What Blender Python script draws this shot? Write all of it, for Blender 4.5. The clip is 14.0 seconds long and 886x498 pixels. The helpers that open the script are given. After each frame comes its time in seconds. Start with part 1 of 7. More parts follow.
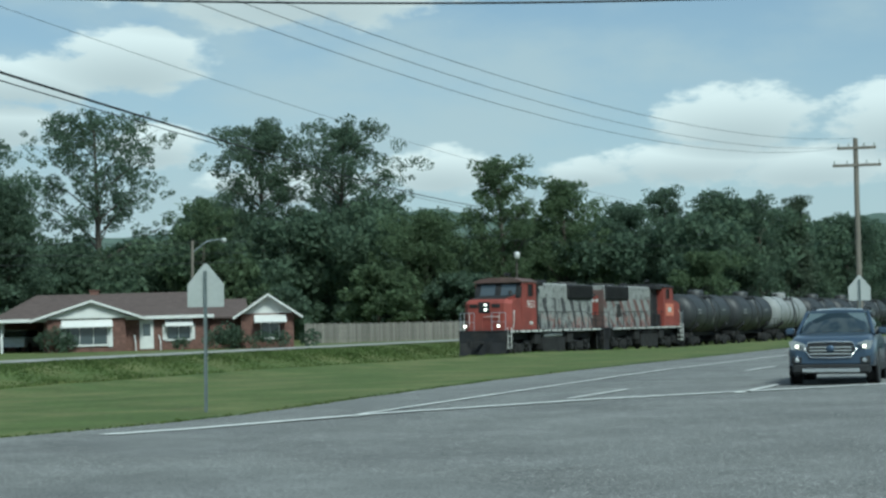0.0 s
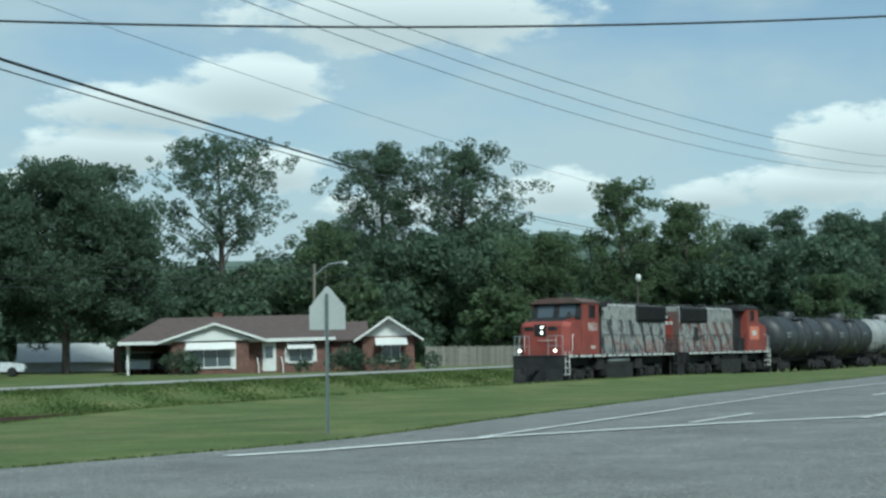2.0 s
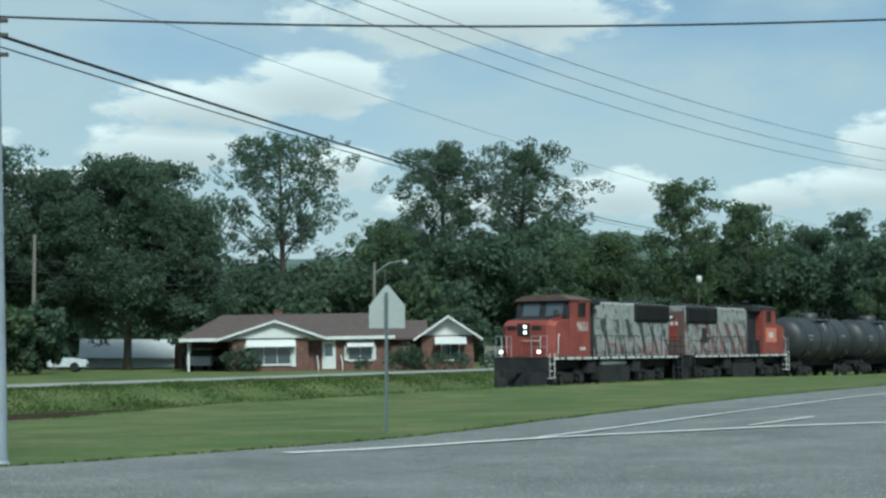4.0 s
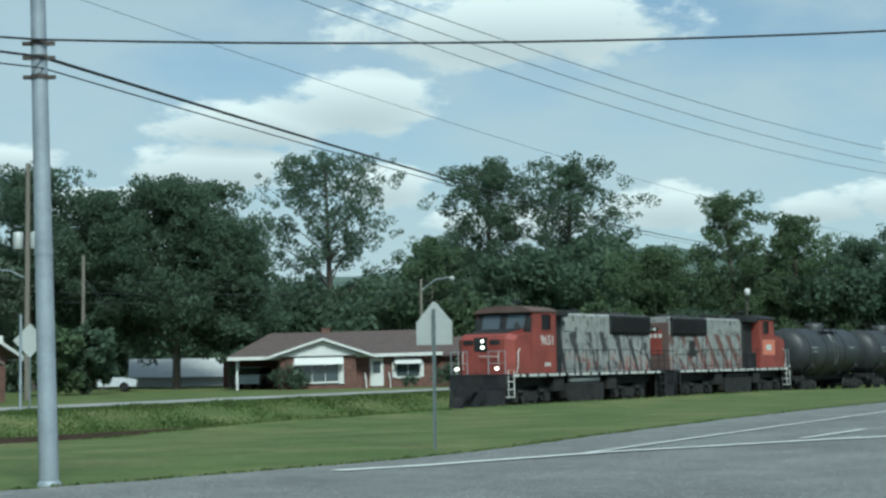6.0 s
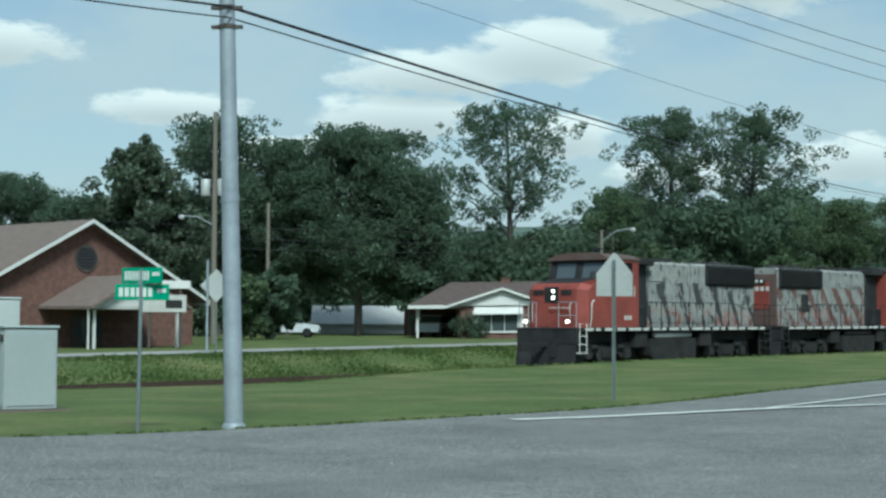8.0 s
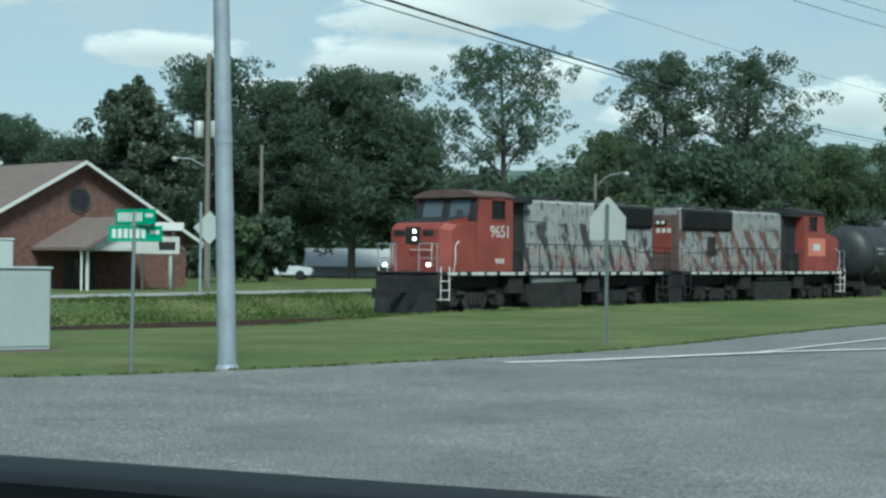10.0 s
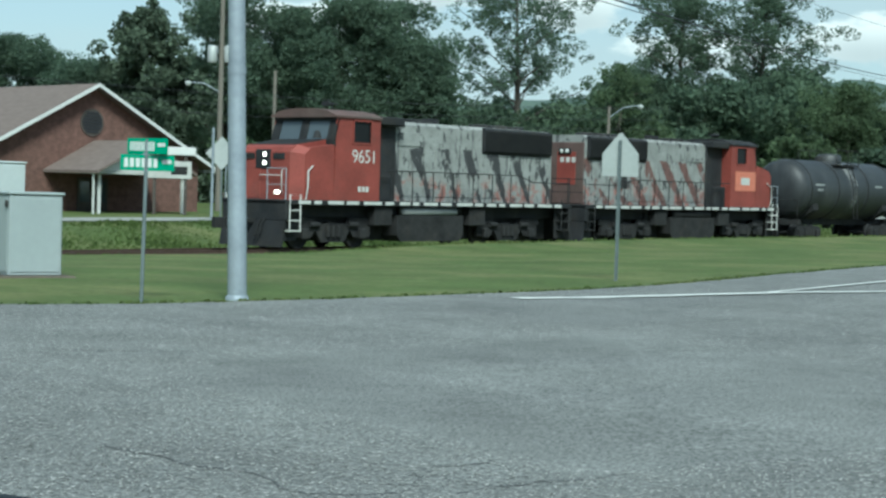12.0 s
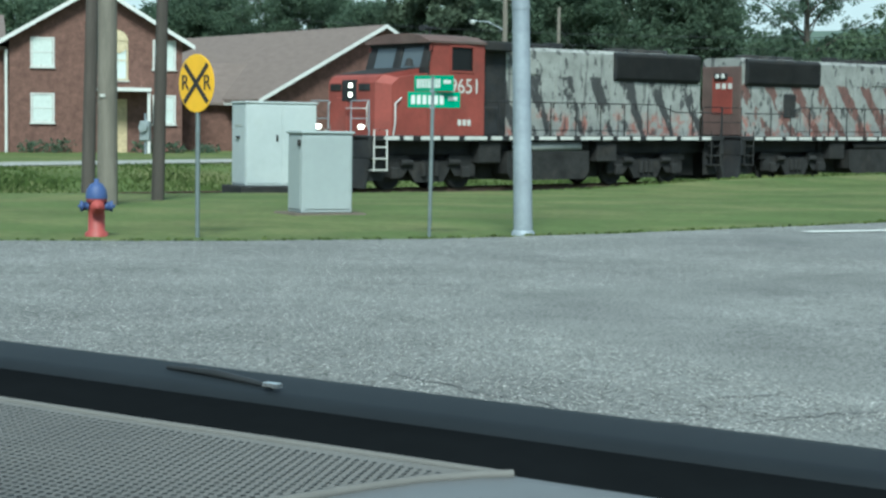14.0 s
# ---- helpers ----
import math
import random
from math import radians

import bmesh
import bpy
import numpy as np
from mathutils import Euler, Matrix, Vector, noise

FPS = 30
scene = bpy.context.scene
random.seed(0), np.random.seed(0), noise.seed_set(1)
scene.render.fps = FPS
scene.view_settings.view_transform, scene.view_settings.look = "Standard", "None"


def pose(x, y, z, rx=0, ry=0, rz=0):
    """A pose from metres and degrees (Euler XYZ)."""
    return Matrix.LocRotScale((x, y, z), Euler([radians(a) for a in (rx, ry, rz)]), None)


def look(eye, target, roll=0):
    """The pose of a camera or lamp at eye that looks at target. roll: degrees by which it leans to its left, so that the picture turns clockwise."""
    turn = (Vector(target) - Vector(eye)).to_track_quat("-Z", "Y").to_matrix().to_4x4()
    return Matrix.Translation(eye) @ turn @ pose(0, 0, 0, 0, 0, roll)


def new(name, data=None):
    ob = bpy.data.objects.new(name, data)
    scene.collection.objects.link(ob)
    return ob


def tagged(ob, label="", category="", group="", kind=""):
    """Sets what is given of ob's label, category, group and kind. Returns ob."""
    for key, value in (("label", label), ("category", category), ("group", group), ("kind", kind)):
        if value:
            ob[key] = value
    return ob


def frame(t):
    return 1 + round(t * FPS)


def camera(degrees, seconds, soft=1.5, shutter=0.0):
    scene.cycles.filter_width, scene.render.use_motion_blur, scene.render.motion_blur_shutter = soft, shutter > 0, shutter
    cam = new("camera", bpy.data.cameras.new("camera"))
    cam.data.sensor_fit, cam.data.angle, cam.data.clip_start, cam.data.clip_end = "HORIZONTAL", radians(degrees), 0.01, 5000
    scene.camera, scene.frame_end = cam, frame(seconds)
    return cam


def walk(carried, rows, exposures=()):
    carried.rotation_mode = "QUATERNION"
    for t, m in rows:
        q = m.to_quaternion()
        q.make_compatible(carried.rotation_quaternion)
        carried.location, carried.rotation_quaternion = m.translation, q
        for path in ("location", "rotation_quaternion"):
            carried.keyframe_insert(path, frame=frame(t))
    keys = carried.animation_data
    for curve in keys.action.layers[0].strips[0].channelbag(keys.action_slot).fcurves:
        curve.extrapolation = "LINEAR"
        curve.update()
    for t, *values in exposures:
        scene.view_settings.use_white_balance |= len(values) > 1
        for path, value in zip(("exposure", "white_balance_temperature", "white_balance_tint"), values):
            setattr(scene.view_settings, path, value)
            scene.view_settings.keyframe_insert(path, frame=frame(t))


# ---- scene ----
cam = camera(29.29, 14.0, soft=2.6, shutter=0.2)

EYE = (0.0, 0.0, 1.45)


def aim(t, yaw, pitch, roll, dx=0.0, dy=0.0, dz=0.0):
    """A row of the path: the phone turns in place; yaw to the left, pitch up."""
    a, b = radians(yaw), radians(pitch)
    eye = Vector(EYE) + Vector((dx, dy, dz))
    ahead = Vector((-math.sin(a) * math.cos(b), math.cos(a) * math.cos(b), math.sin(b)))
    return (t, look(eye, eye + 10 * ahead, roll))


PATH = [
    aim(0, -8.62, 2.92, -0.87, dz=-0.05),
    aim(0.5, -7.59, 2.93, -0.66, dz=-0.05),
    aim(1, -6.67, 2.95, -0.39, dz=-0.05),
    aim(1.5, -5.77, 3.02, -0.78, dz=-0.05),
    aim(2, -4.56, 3.75, -0.72, dz=-0.05),
    aim(2.5, -3.13, 4.39, -0.45, dz=-0.05),
    aim(3, -2.44, 4.16, -0.26, dz=-0.05),
    aim(3.2, -2.57, 3.84, 0.04, dz=-0.05),
    aim(5.3, -1.94, 3.70, -1.01, dz=-0.05),
    aim(5.5, -1.72, 3.95, -1.12, dz=-0.05),
    aim(6, -0.96, 4.30, -0.73, dz=-0.05),
    aim(6.5, 0.42, 4.30, -0.08, dz=-0.05),
    aim(7, 2.56, 3.64, 0.00, dz=-0.05),
    aim(7.5, 4.10, 3.22, -0.35, dz=-0.05),
    aim(8, 5.15, 2.64, 0.32, dz=-0.05),
    aim(8.2, 5.47, 2.29, 0.68, dz=-0.05),
    aim(10.3, 4.59, -0.03, 0.56, dz=-0.055),
    aim(10.5, 3.03, -0.71, 0.52, dz=-0.053),
    aim(11, 1.12, -1.97, -0.25, dz=-0.033),
    aim(11.5, 2.77, -1.63, 1.19, dz=0.04),
    aim(12, 5.24, -1.71, 1.75, dz=0.04),
    aim(12.5, 7.57, -2.82, 2.48, dz=0.035),
    aim(13, 10.80, -4.50, 2.09),
    aim(13.5, 13.94, -5.07, 1.20, dz=-0.012),
    aim(14, 14.82, -4.04, 0.85),
]
walk(cam, PATH, exposures=[(0, -0.03, 5600, -9), (2.5, 0.05, 5600, -9), (8.2, 0.05, 5600, -9), (10.3, 0.12, 5580, -10), (11.5, 0.25, 5600, -10), (12.5, 0.32, 5620, -10), (14, 0.50, 5620, -10)])

# ---- world, sun ----
SUN_AZ, SUN_EL = 166.0, 47.0      # compass from +y clockwise, and height, in degrees
world = bpy.data.worlds.new("sky")
scene.world = world
world.use_nodes = True


def sky_nodes():
    nt = world.node_tree
    nt.nodes.clear()
    N, L = nt.nodes.new, nt.links.new

    def math_node(op, a, b=None, clamp=False):
        n = N("ShaderNodeMath")
        n.operation, n.use_clamp = op, clamp
        for i, v in enumerate((a, b)):
            if v is None:
                continue
            if isinstance(v, (int, float)):
                n.inputs[i].default_value = v
            else:
                L(v, n.inputs[i])
        return n.outputs[0]

    sky = N("ShaderNodeTexSky")
    sky.sky_type, sky.sun_disc = "NISHITA", False
    sky.sun_elevation, sky.sun_rotation = radians(SUN_EL), radians(SUN_AZ)
    sky.air_density, sky.dust_density, sky.ozone_density = 1.0, 0.6, 1.6
    tc = N("ShaderNodeTexCoord")
    sep = N("ShaderNodeSeparateXYZ")
    L(tc.outputs["Generated"], sep.inputs[0])
    # direction -> azimuth and height, flattened so that clouds lie in layers
    az = math_node("ARCTAN2", sep.outputs[0], sep.outputs[1])
    el = sep.outputs[2]
    comb = N("ShaderNodeCombineXYZ")
    L(math_node("MULTIPLY", az, 1.0), comb.inputs[0])
    L(math_node("MULTIPLY", el, 2.3), comb.inputs[1])
    comb.inputs[2].default_value = 0.37

    def noise_tex(scale, detail, rough, off):
        mp = N("ShaderNodeMapping")
        mp.inputs["Location"].default_value = off
        L(comb.outputs[0], mp.inputs[0])
        n = N("ShaderNodeTexNoise")
        n.inputs["Scale"].default_value, n.inputs["Detail"].default_value = scale, detail
        n.inputs["Roughness"].default_value = rough
        L(mp.outputs[0], n.inputs["Vector"])
        return n.outputs["Fac"]

    billow = noise_tex(30, 9, 0.62, (0.3, 0.1, 0))
    broad = noise_tex(6.5, 5, 0.55, (1.7, 0.4, 0))
    # the cumulus heaps of that afternoon: azimuth, height, half width, half height (radians)
    heaps = [(0.060, 0.203, 0.105, 0.024), (-0.030, 0.162, 0.046, 0.020), (-0.112, 0.124, 0.055, 0.016), (-0.020, 0.112, 0.036, 0.013), (-0.250, 0.126, 0.045, 0.010),
             (0.150, 0.097, 0.036, 0.014), (0.240, 0.094, 0.034, 0.010), (0.326, 0.124, 0.046, 0.021), (0.296, 0.098, 0.060, 0.012), (0.366, 0.095, 0.055, 0.014), (-0.095, 0.148, 0.060, 0.016),
             (0.420, 0.120, 0.050, 0.022), (0.06, 0.090, 0.05, 0.010), (-0.17, 0.10, 0.05, 0.012), (-0.36, 0.16, 0.06, 0.014), (0.55, 0.16, 0.08, 0.025), (-0.6, 0.2, 0.12, 0.03), (0.02, 0.30, 0.14, 0.03)]
    total = None
    low = None
    for a, e, w, h in heaps:
        dx = math_node("DIVIDE", math_node("SUBTRACT", az, a), w)
        dy = math_node("DIVIDE", math_node("SUBTRACT", el, e), h)
        r2 = math_node("ADD", math_node("MULTIPLY", dx, dx), math_node("MULTIPLY", dy, dy))
        g = math_node("SUBTRACT", 1.0, math_node("MULTIPLY", r2, 0.5), True)
        under = math_node("MULTIPLY", g, math_node("SUBTRACT", 0.35, math_node("MULTIPLY", dy, 0.6), True))
        total = g if total is None else math_node("MAXIMUM", total, g)
        low = under if low is None else math_node("MAXIMUM", low, under)
    field = math_node("ADD", math_node("MULTIPLY", total, 0.74), math_node("MULTIPLY", billow, 1.15))
    heap = N("ShaderNodeMapRange")
    heap.interpolation_type = "SMOOTHSTEP"
    heap.inputs["From Min"].default_value, heap.inputs["From Max"].default_value = 0.86, 1.14
    L(field, heap.inputs["Value"])
    veil = N("ShaderNodeMapRange")
    veil.interpolation_type = "SMOOTHSTEP"
    veil.inputs["From Min"].default_value, veil.inputs["From Max"].default_value = 0.34, 0.64
    veil.inputs["To Max"].default_value = 0.72
    L(broad, veil.inputs["Value"])
    # haze toward the horizon
    haze = N("ShaderNodeMapRange")
    haze.inputs["From Min"].default_value, haze.inputs["From Max"].default_value = 0.30, 0.02
    haze.inputs["To Max"].default_value = 0.78
    L(el, haze.inputs["Value"])

    def mix(fac, a, b):
        m = N("ShaderNodeMix")
        m.data_type = "RGBA"
        L(fac, m.inputs["Factor"])
        for sock, v in ((m.inputs["A"], a), (m.inputs["B"], b)):
            if isinstance(v, tuple):
                sock.default_value = v
            else:
                L(v, sock)
        return m.outputs["Result"]

    white, grey, thin = (9.4, 9.5, 9.3, 1), (5.4, 5.7, 5.8, 1), (5.8, 6.4, 6.65, 1)
    c = mix(haze.outputs[0], sky.outputs[0], thin)
    c = mix(veil.outputs[0], c, thin)
    body = mix(math_node("MULTIPLY", low, 1.3, True), white, grey)
    c = mix(heap.outputs[0], c, body)
    bg = N("ShaderNodeBackground")
    bg.inputs["Strength"].default_value = 0.091
    L(c, bg.inputs["Color"])
    out = N("ShaderNodeOutputWorld")
    L(bg.outputs[0], out.inputs["Surface"])


sky_nodes()
sun = new("sun", bpy.data.lights.new("sun", "SUN"))
sun.data.energy, sun.data.angle, sun.data.color = 4.1, radians(16), (1.0, 0.96, 0.9)
_a, _e = radians(SUN_AZ), radians(SUN_EL)
_d = Vector((math.sin(_a) * math.cos(_e), math.cos(_a) * math.cos(_e), math.sin(_e)))
sun.matrix_world = look(_d * 100, (0, 0, 0))


# ---- materials ----
def mat(name, base, rough=0.7, metal=0.0, var=0.25, scale=6.0, bump=0.0, bscale=40.0, spec=0.4, second=None, coat=0.0, alpha=1.0, thin=0.0, fine=0.0, speck=0.3, rnd=0.0, island=0.0, mask=(0.42, 0.68), stretch=(1, 1, 1)):
    """Principled material: base colour with variation at two scales, wear in a second colour, fine relief."""
    m = bpy.data.materials.new(name)
    m.use_nodes = True
    nt = m.node_tree
    N, L = nt.nodes.new, nt.links.new
    b = nt.nodes["Principled BSDF"]
    b.inputs["Roughness"].default_value, b.inputs["Metallic"].default_value = rough, metal
    b.inputs["Specular IOR Level"].default_value = spec
    b.inputs["Coat Weight"].default_value = coat
    tc = N("ShaderNodeTexCoord")
    mp = N("ShaderNodeMapping")
    mp.inputs["Scale"].default_value = stretch
    L(tc.outputs["Object"], mp.inputs[0])
    n1, n2 = N("ShaderNodeTexNoise"), N("ShaderNodeTexNoise")
    n1.inputs["Scale"].default_value, n1.inputs["Detail"].default_value = scale, 6
    n2.inputs["Scale"].default_value, n2.inputs["Detail"].default_value = scale * 7.3, 4
    L(mp.outputs[0], n1.inputs["Vector"])
    L(mp.outputs[0], n2.inputs["Vector"])
    add = N("ShaderNodeMath")
    add.operation = "MULTIPLY_ADD"
    L(n2.outputs["Fac"], add.inputs[0])
    add.inputs[1].default_value = 0.5
    L(n1.outputs["Fac"], add.inputs[2])
    ramp = N("ShaderNodeMapRange")
    ramp.inputs["From Min"].default_value, ramp.inputs["From Max"].default_value = 0.45, 1.05
    ramp.inputs["To Min"].default_value, ramp.inputs["To Max"].default_value = 1 - var, 1 + var
    L(add.outputs[0], ramp.inputs["Value"])
    val = ramp.outputs[0]
    if fine:
        nf, rf, mf = N("ShaderNodeTexNoise"), N("ShaderNodeMapRange"), N("ShaderNodeMath")
        nf.inputs["Scale"].default_value, nf.inputs["Detail"].default_value, nf.inputs["Roughness"].default_value = fine, 3, 0.7
        L(mp.outputs[0], nf.inputs["Vector"])
        rf.inputs["From Min"].default_value, rf.inputs["From Max"].default_value = 0.3, 0.7
        rf.inputs["To Min"].default_value, rf.inputs["To Max"].default_value = 1 - speck, 1 + speck
        L(nf.outputs["Fac"], rf.inputs["Value"])
        mf.operation = "MULTIPLY"
        L(val, mf.inputs[0])
        L(rf.outputs[0], mf.inputs[1])
        val = mf.outputs[0]
    if rnd or island:
        src = N("ShaderNodeObjectInfo").outputs["Random"] if rnd else N("ShaderNodeNewGeometry").outputs["Random Per Island"]
        k = rnd or island
        r2 = N("ShaderNodeMapRange")
        r2.inputs["To Min"].default_value, r2.inputs["To Max"].default_value = 1 - k, 1 + k
        L(src, r2.inputs["Value"])
        mu = N("ShaderNodeMath")
        mu.operation = "MULTIPLY"
        L(val, mu.inputs[0])
        L(r2.outputs[0], mu.inputs[1])
        val = mu.outputs[0]
    col = N("ShaderNodeMix")
    col.data_type = "RGBA"
    col.inputs["A"].default_value = (*base, 1)
    col.inputs["B"].default_value = (*(second or base), 1)
    if second:
        r3 = N("ShaderNodeMapRange")
        r3.interpolation_type = "SMOOTHSTEP"
        r3.inputs["From Min"].default_value, r3.inputs["From Max"].default_value = mask
        n3 = N("ShaderNodeTexNoise")
        n3.inputs["Scale"].default_value, n3.inputs["Detail"].default_value = scale * 0.6, 7
        n3.inputs["Roughness"].default_value = 0.65
        L(mp.outputs[0], n3.inputs["Vector"])
        L(n3.outputs["Fac"], r3.inputs["Value"])
        L(r3.outputs[0], col.inputs["Factor"])
    else:
        col.inputs["Factor"].default_value = 0
    sc = N("ShaderNodeVectorMath")
    sc.operation = "SCALE"
    L(col.outputs["Result"], sc.inputs[0])
    L(val, sc.inputs["Scale"])
    L(sc.outputs[0], b.inputs["Base Color"])
    if bump:
        bn = N("ShaderNodeBump")
        bn.inputs["Strength"].default_value, bn.inputs["Distance"].default_value = bump, 0.02
        nb = N("ShaderNodeTexNoise")
        nb.inputs["Scale"].default_value, nb.inputs["Detail"].default_value = bscale, 5
        L(mp.outputs[0], nb.inputs["Vector"])
        L(nb.outputs["Fac"], bn.inputs["Height"])
        L(bn.outputs[0], b.inputs["Normal"])
    b.inputs["Alpha"].default_value = alpha
    if thin:        # leaves let light through
        tr, mx = N("ShaderNodeBsdfTranslucent"), N("ShaderNodeMixShader")
        L(sc.outputs[0], tr.inputs["Color"])
        mx.inputs[0].default_value = thin
        L(b.outputs[0], mx.inputs[1])
        L(tr.outputs[0], mx.inputs[2])
        L(mx.outputs[0], nt.nodes["Material Output"].inputs["Surface"])
    return m


def glow(name, colour, strength):
    m = bpy.data.materials.new(name)
    m.use_nodes = True
    b = m.node_tree.nodes["Principled BSDF"]
    b.inputs["Base Color"].default_value = (0.8, 0.8, 0.75, 1)
    b.inputs["Emission Color"].default_value = (*colour, 1)
    b.inputs["Emission Strength"].default_value = strength
    return m


def glass(name, tint=(0.02, 0.025, 0.03), rough=0.05):
    m = bpy.data.materials.new(name)
    m.use_nodes = True
    b = m.node_tree.nodes["Principled BSDF"]
    b.inputs["Base Color"].default_value = (*tint, 1)
    b.inputs["Roughness"].default_value = rough
    b.inputs["Specular IOR Level"].default_value = 0.8
    return m


GRASS = mat("grass", (0.080, 0.110, 0.036), 0.9, fine=7.0, speck=0.22, var=0.22, scale=0.45, bump=0.35, bscale=14, second=(0.128, 0.138, 0.056), mask=(0.40, 0.66), spec=0.15)
BLADE = mat("grass_blade", (0.10, 0.14, 0.044), 0.85, var=0.25, scale=0.4, spec=0.15, island=0.25, second=(0.155, 0.175, 0.065), thin=0.5)
ASPHALT = mat("asphalt", (0.178, 0.180, 0.172), 0.92, fine=36.0, speck=0.8, var=0.26, scale=0.5, bump=0.9, bscale=28, spec=0.25, second=(0.145, 0.146, 0.142))
ROUGH = mat("rough_grass_blade", (0.092, 0.132, 0.042), 0.85, var=0.22, scale=0.4, spec=0.15, island=0.15, second=(0.12, 0.155, 0.055), thin=0.5)
STONE = mat("road_stone", (0.33, 0.325, 0.305), 0.9, var=0.2, scale=3, island=0.6, spec=0.25)
LINE = mat("road_paint", (0.62, 0.62, 0.59), 0.8, var=0.18, scale=3, second=(0.34, 0.34, 0.33), mask=(0.55, 0.75))
CRACK = mat("crack_seal", (0.05, 0.05, 0.052), 0.7, var=0.3)
CONCRETE = mat("concrete", (0.42, 0.42, 0.39), 0.9, var=0.2, scale=1.5, bump=0.3)
STREET = mat("back_street_surface", (0.27, 0.27, 0.25), 0.9, var=0.2, scale=1.0, fine=20.0)
WORN = mat("worn_grass", (0.13, 0.115, 0.06), 0.95, var=0.35, scale=1.5, fine=9.0, second=(0.085, 0.11, 0.038), mask=(0.38, 0.6))
DIRT = mat("dirt", (0.10, 0.082, 0.062), 0.95, var=0.3, scale=2, bump=0.5)
BALLAST = mat("ballast", (0.17, 0.16, 0.15), 0.95, var=0.5, scale=7, bump=1.0, bscale=18)
TIE = mat("tie_wood", (0.06, 0.048, 0.04), 0.9, var=0.4, scale=4, rnd=0.3)
RAIL = mat("rail_steel", (0.10, 0.065, 0.05), 0.6, metal=0.4, var=0.3)
# Leaf and woods greens are raised and blued to carry the distant haze.
LEAF = mat("leaf", (0.114, 0.162, 0.110), 0.75, var=0.2, scale=0.2, spec=0.2, island=0.3, second=(0.124, 0.172, 0.108), thin=0.6)
LEAF2 = mat("leaf_light", (0.128, 0.178, 0.095), 0.75, var=0.2, scale=0.2, spec=0.2, island=0.3, thin=0.6)
PINE = mat("needle", (0.095, 0.125, 0.084), 0.8, var=0.2, scale=0.2, spec=0.15, island=0.3, thin=0.35)
WOODS = mat("woods", (0.114, 0.162, 0.110), 0.85, var=0.3, scale=0.12, spec=0.12, island=0.3, second=(0.130, 0.180, 0.110), thin=0.6)
# Distant haze is mixed into the hills' blue-green colour.
HILL = mat("hill", (0.085, 0.12, 0.10), 0.95, var=0.3, scale=0.03, spec=0.1, second=(0.11, 0.145, 0.115))
BARK = mat("bark", (0.10, 0.085, 0.07), 0.95, var=0.35, scale=3, bump=0.6)
POLEWOOD = mat("pole_wood", (0.16, 0.145, 0.12), 0.9, var=0.3, scale=2, bump=0.4, stretch=(4, 4, 0.4))
DARKPOLE = mat("pole_creosote", (0.07, 0.06, 0.052), 0.9, var=0.3, scale=2, stretch=(4, 4, 0.4))
GALV = mat("galvanised_steel", (0.30, 0.335, 0.365), 0.55, metal=0.25, var=0.16, scale=2.0, second=(0.23, 0.26, 0.29))
SIGNBACK = mat("sign_back", (0.42, 0.44, 0.42), 0.5, metal=0.3, var=0.12, scale=2)
POST = mat("sign_post", (0.16, 0.19, 0.19), 0.6, metal=0.3, var=0.2)
GREEN = mat("sign_green", (0.01, 0.25, 0.13), 0.45, var=0.08)
WHITE = mat("white_paint", (0.56, 0.56, 0.535), 0.6, var=0.08, scale=2)
YELLOW = mat("sign_yellow", (0.72, 0.40, 0.02), 0.45, var=0.08)
BLACK = mat("black_paint", (0.02, 0.02, 0.022), 0.6, var=0.3)
CABINET = mat("cabinet_grey", (0.32, 0.355, 0.355), 0.5, var=0.07, scale=1.2, second=(0.32, 0.35, 0.35))
CABWHITE = mat("cabinet_white", (0.42, 0.455, 0.455), 0.5, var=0.08, scale=1.0, second=(0.42, 0.45, 0.44))
BRICK = mat("brick_wall", (0.140, 0.076, 0.060), 0.9, var=0.3, scale=3.5, fine=9.0, speck=0.2, bump=0.3, second=(0.105, 0.056, 0.045))
ROOF = mat("roof_shingle", (0.088, 0.066, 0.060), 0.9, var=0.3, scale=2.5, bump=0.5, bscale=12, stretch=(1, 1, 4))
ROOF2 = mat("roof_brown", (0.155, 0.12, 0.105), 0.85, var=0.2, scale=2.0, bump=0.3, stretch=(1, 1, 4))
WINDOW = glass("window_glass", (0.06, 0.075, 0.08))
BLIND = mat("window_blind", (0.50, 0.55, 0.52), 0.7, var=0.1)
FENCEWOOD = mat("fence_wood", (0.21, 0.195, 0.17), 0.9, var=0.3, scale=2, rnd=0.25, stretch=(5, 5, 0.5))
REDBARN = mat("shed_red", (0.20, 0.05, 0.04), 0.8, var=0.2)
LOCO_RED = mat("loco_red", (0.212, 0.047, 0.036), 0.6, var=0.25, scale=1.2, second=(0.14, 0.046, 0.036), mask=(0.5, 0.8))
DULL_RED = mat("dull_red", (0.10, 0.062, 0.055), 0.75, var=0.3, scale=1.5, second=(0.10, 0.07, 0.06))
LOCO_BLACK = mat("loco_black", (0.024, 0.025, 0.027), 0.75, var=0.4, scale=1.5, second=(0.032, 0.030, 0.028), spec=0.2)
LOCO_UNDER = mat("loco_underframe", (0.026, 0.026, 0.026), 0.9, var=0.4, scale=2.5, spec=0.2, second=(0.042, 0.038, 0.034), mask=(0.5, 0.75))
TANKBLACK = mat("tank_black", (0.030, 0.032, 0.034), 0.5, var=0.4, scale=0.9, second=(0.075, 0.075, 0.07), mask=(0.5, 0.8), stretch=(1, 1, 0.4))
TANKGREY = mat("tank_grey", (0.26, 0.27, 0.265), 0.55, var=0.2, scale=0.9, second=(0.18, 0.18, 0.175), stretch=(1, 1, 0.4))
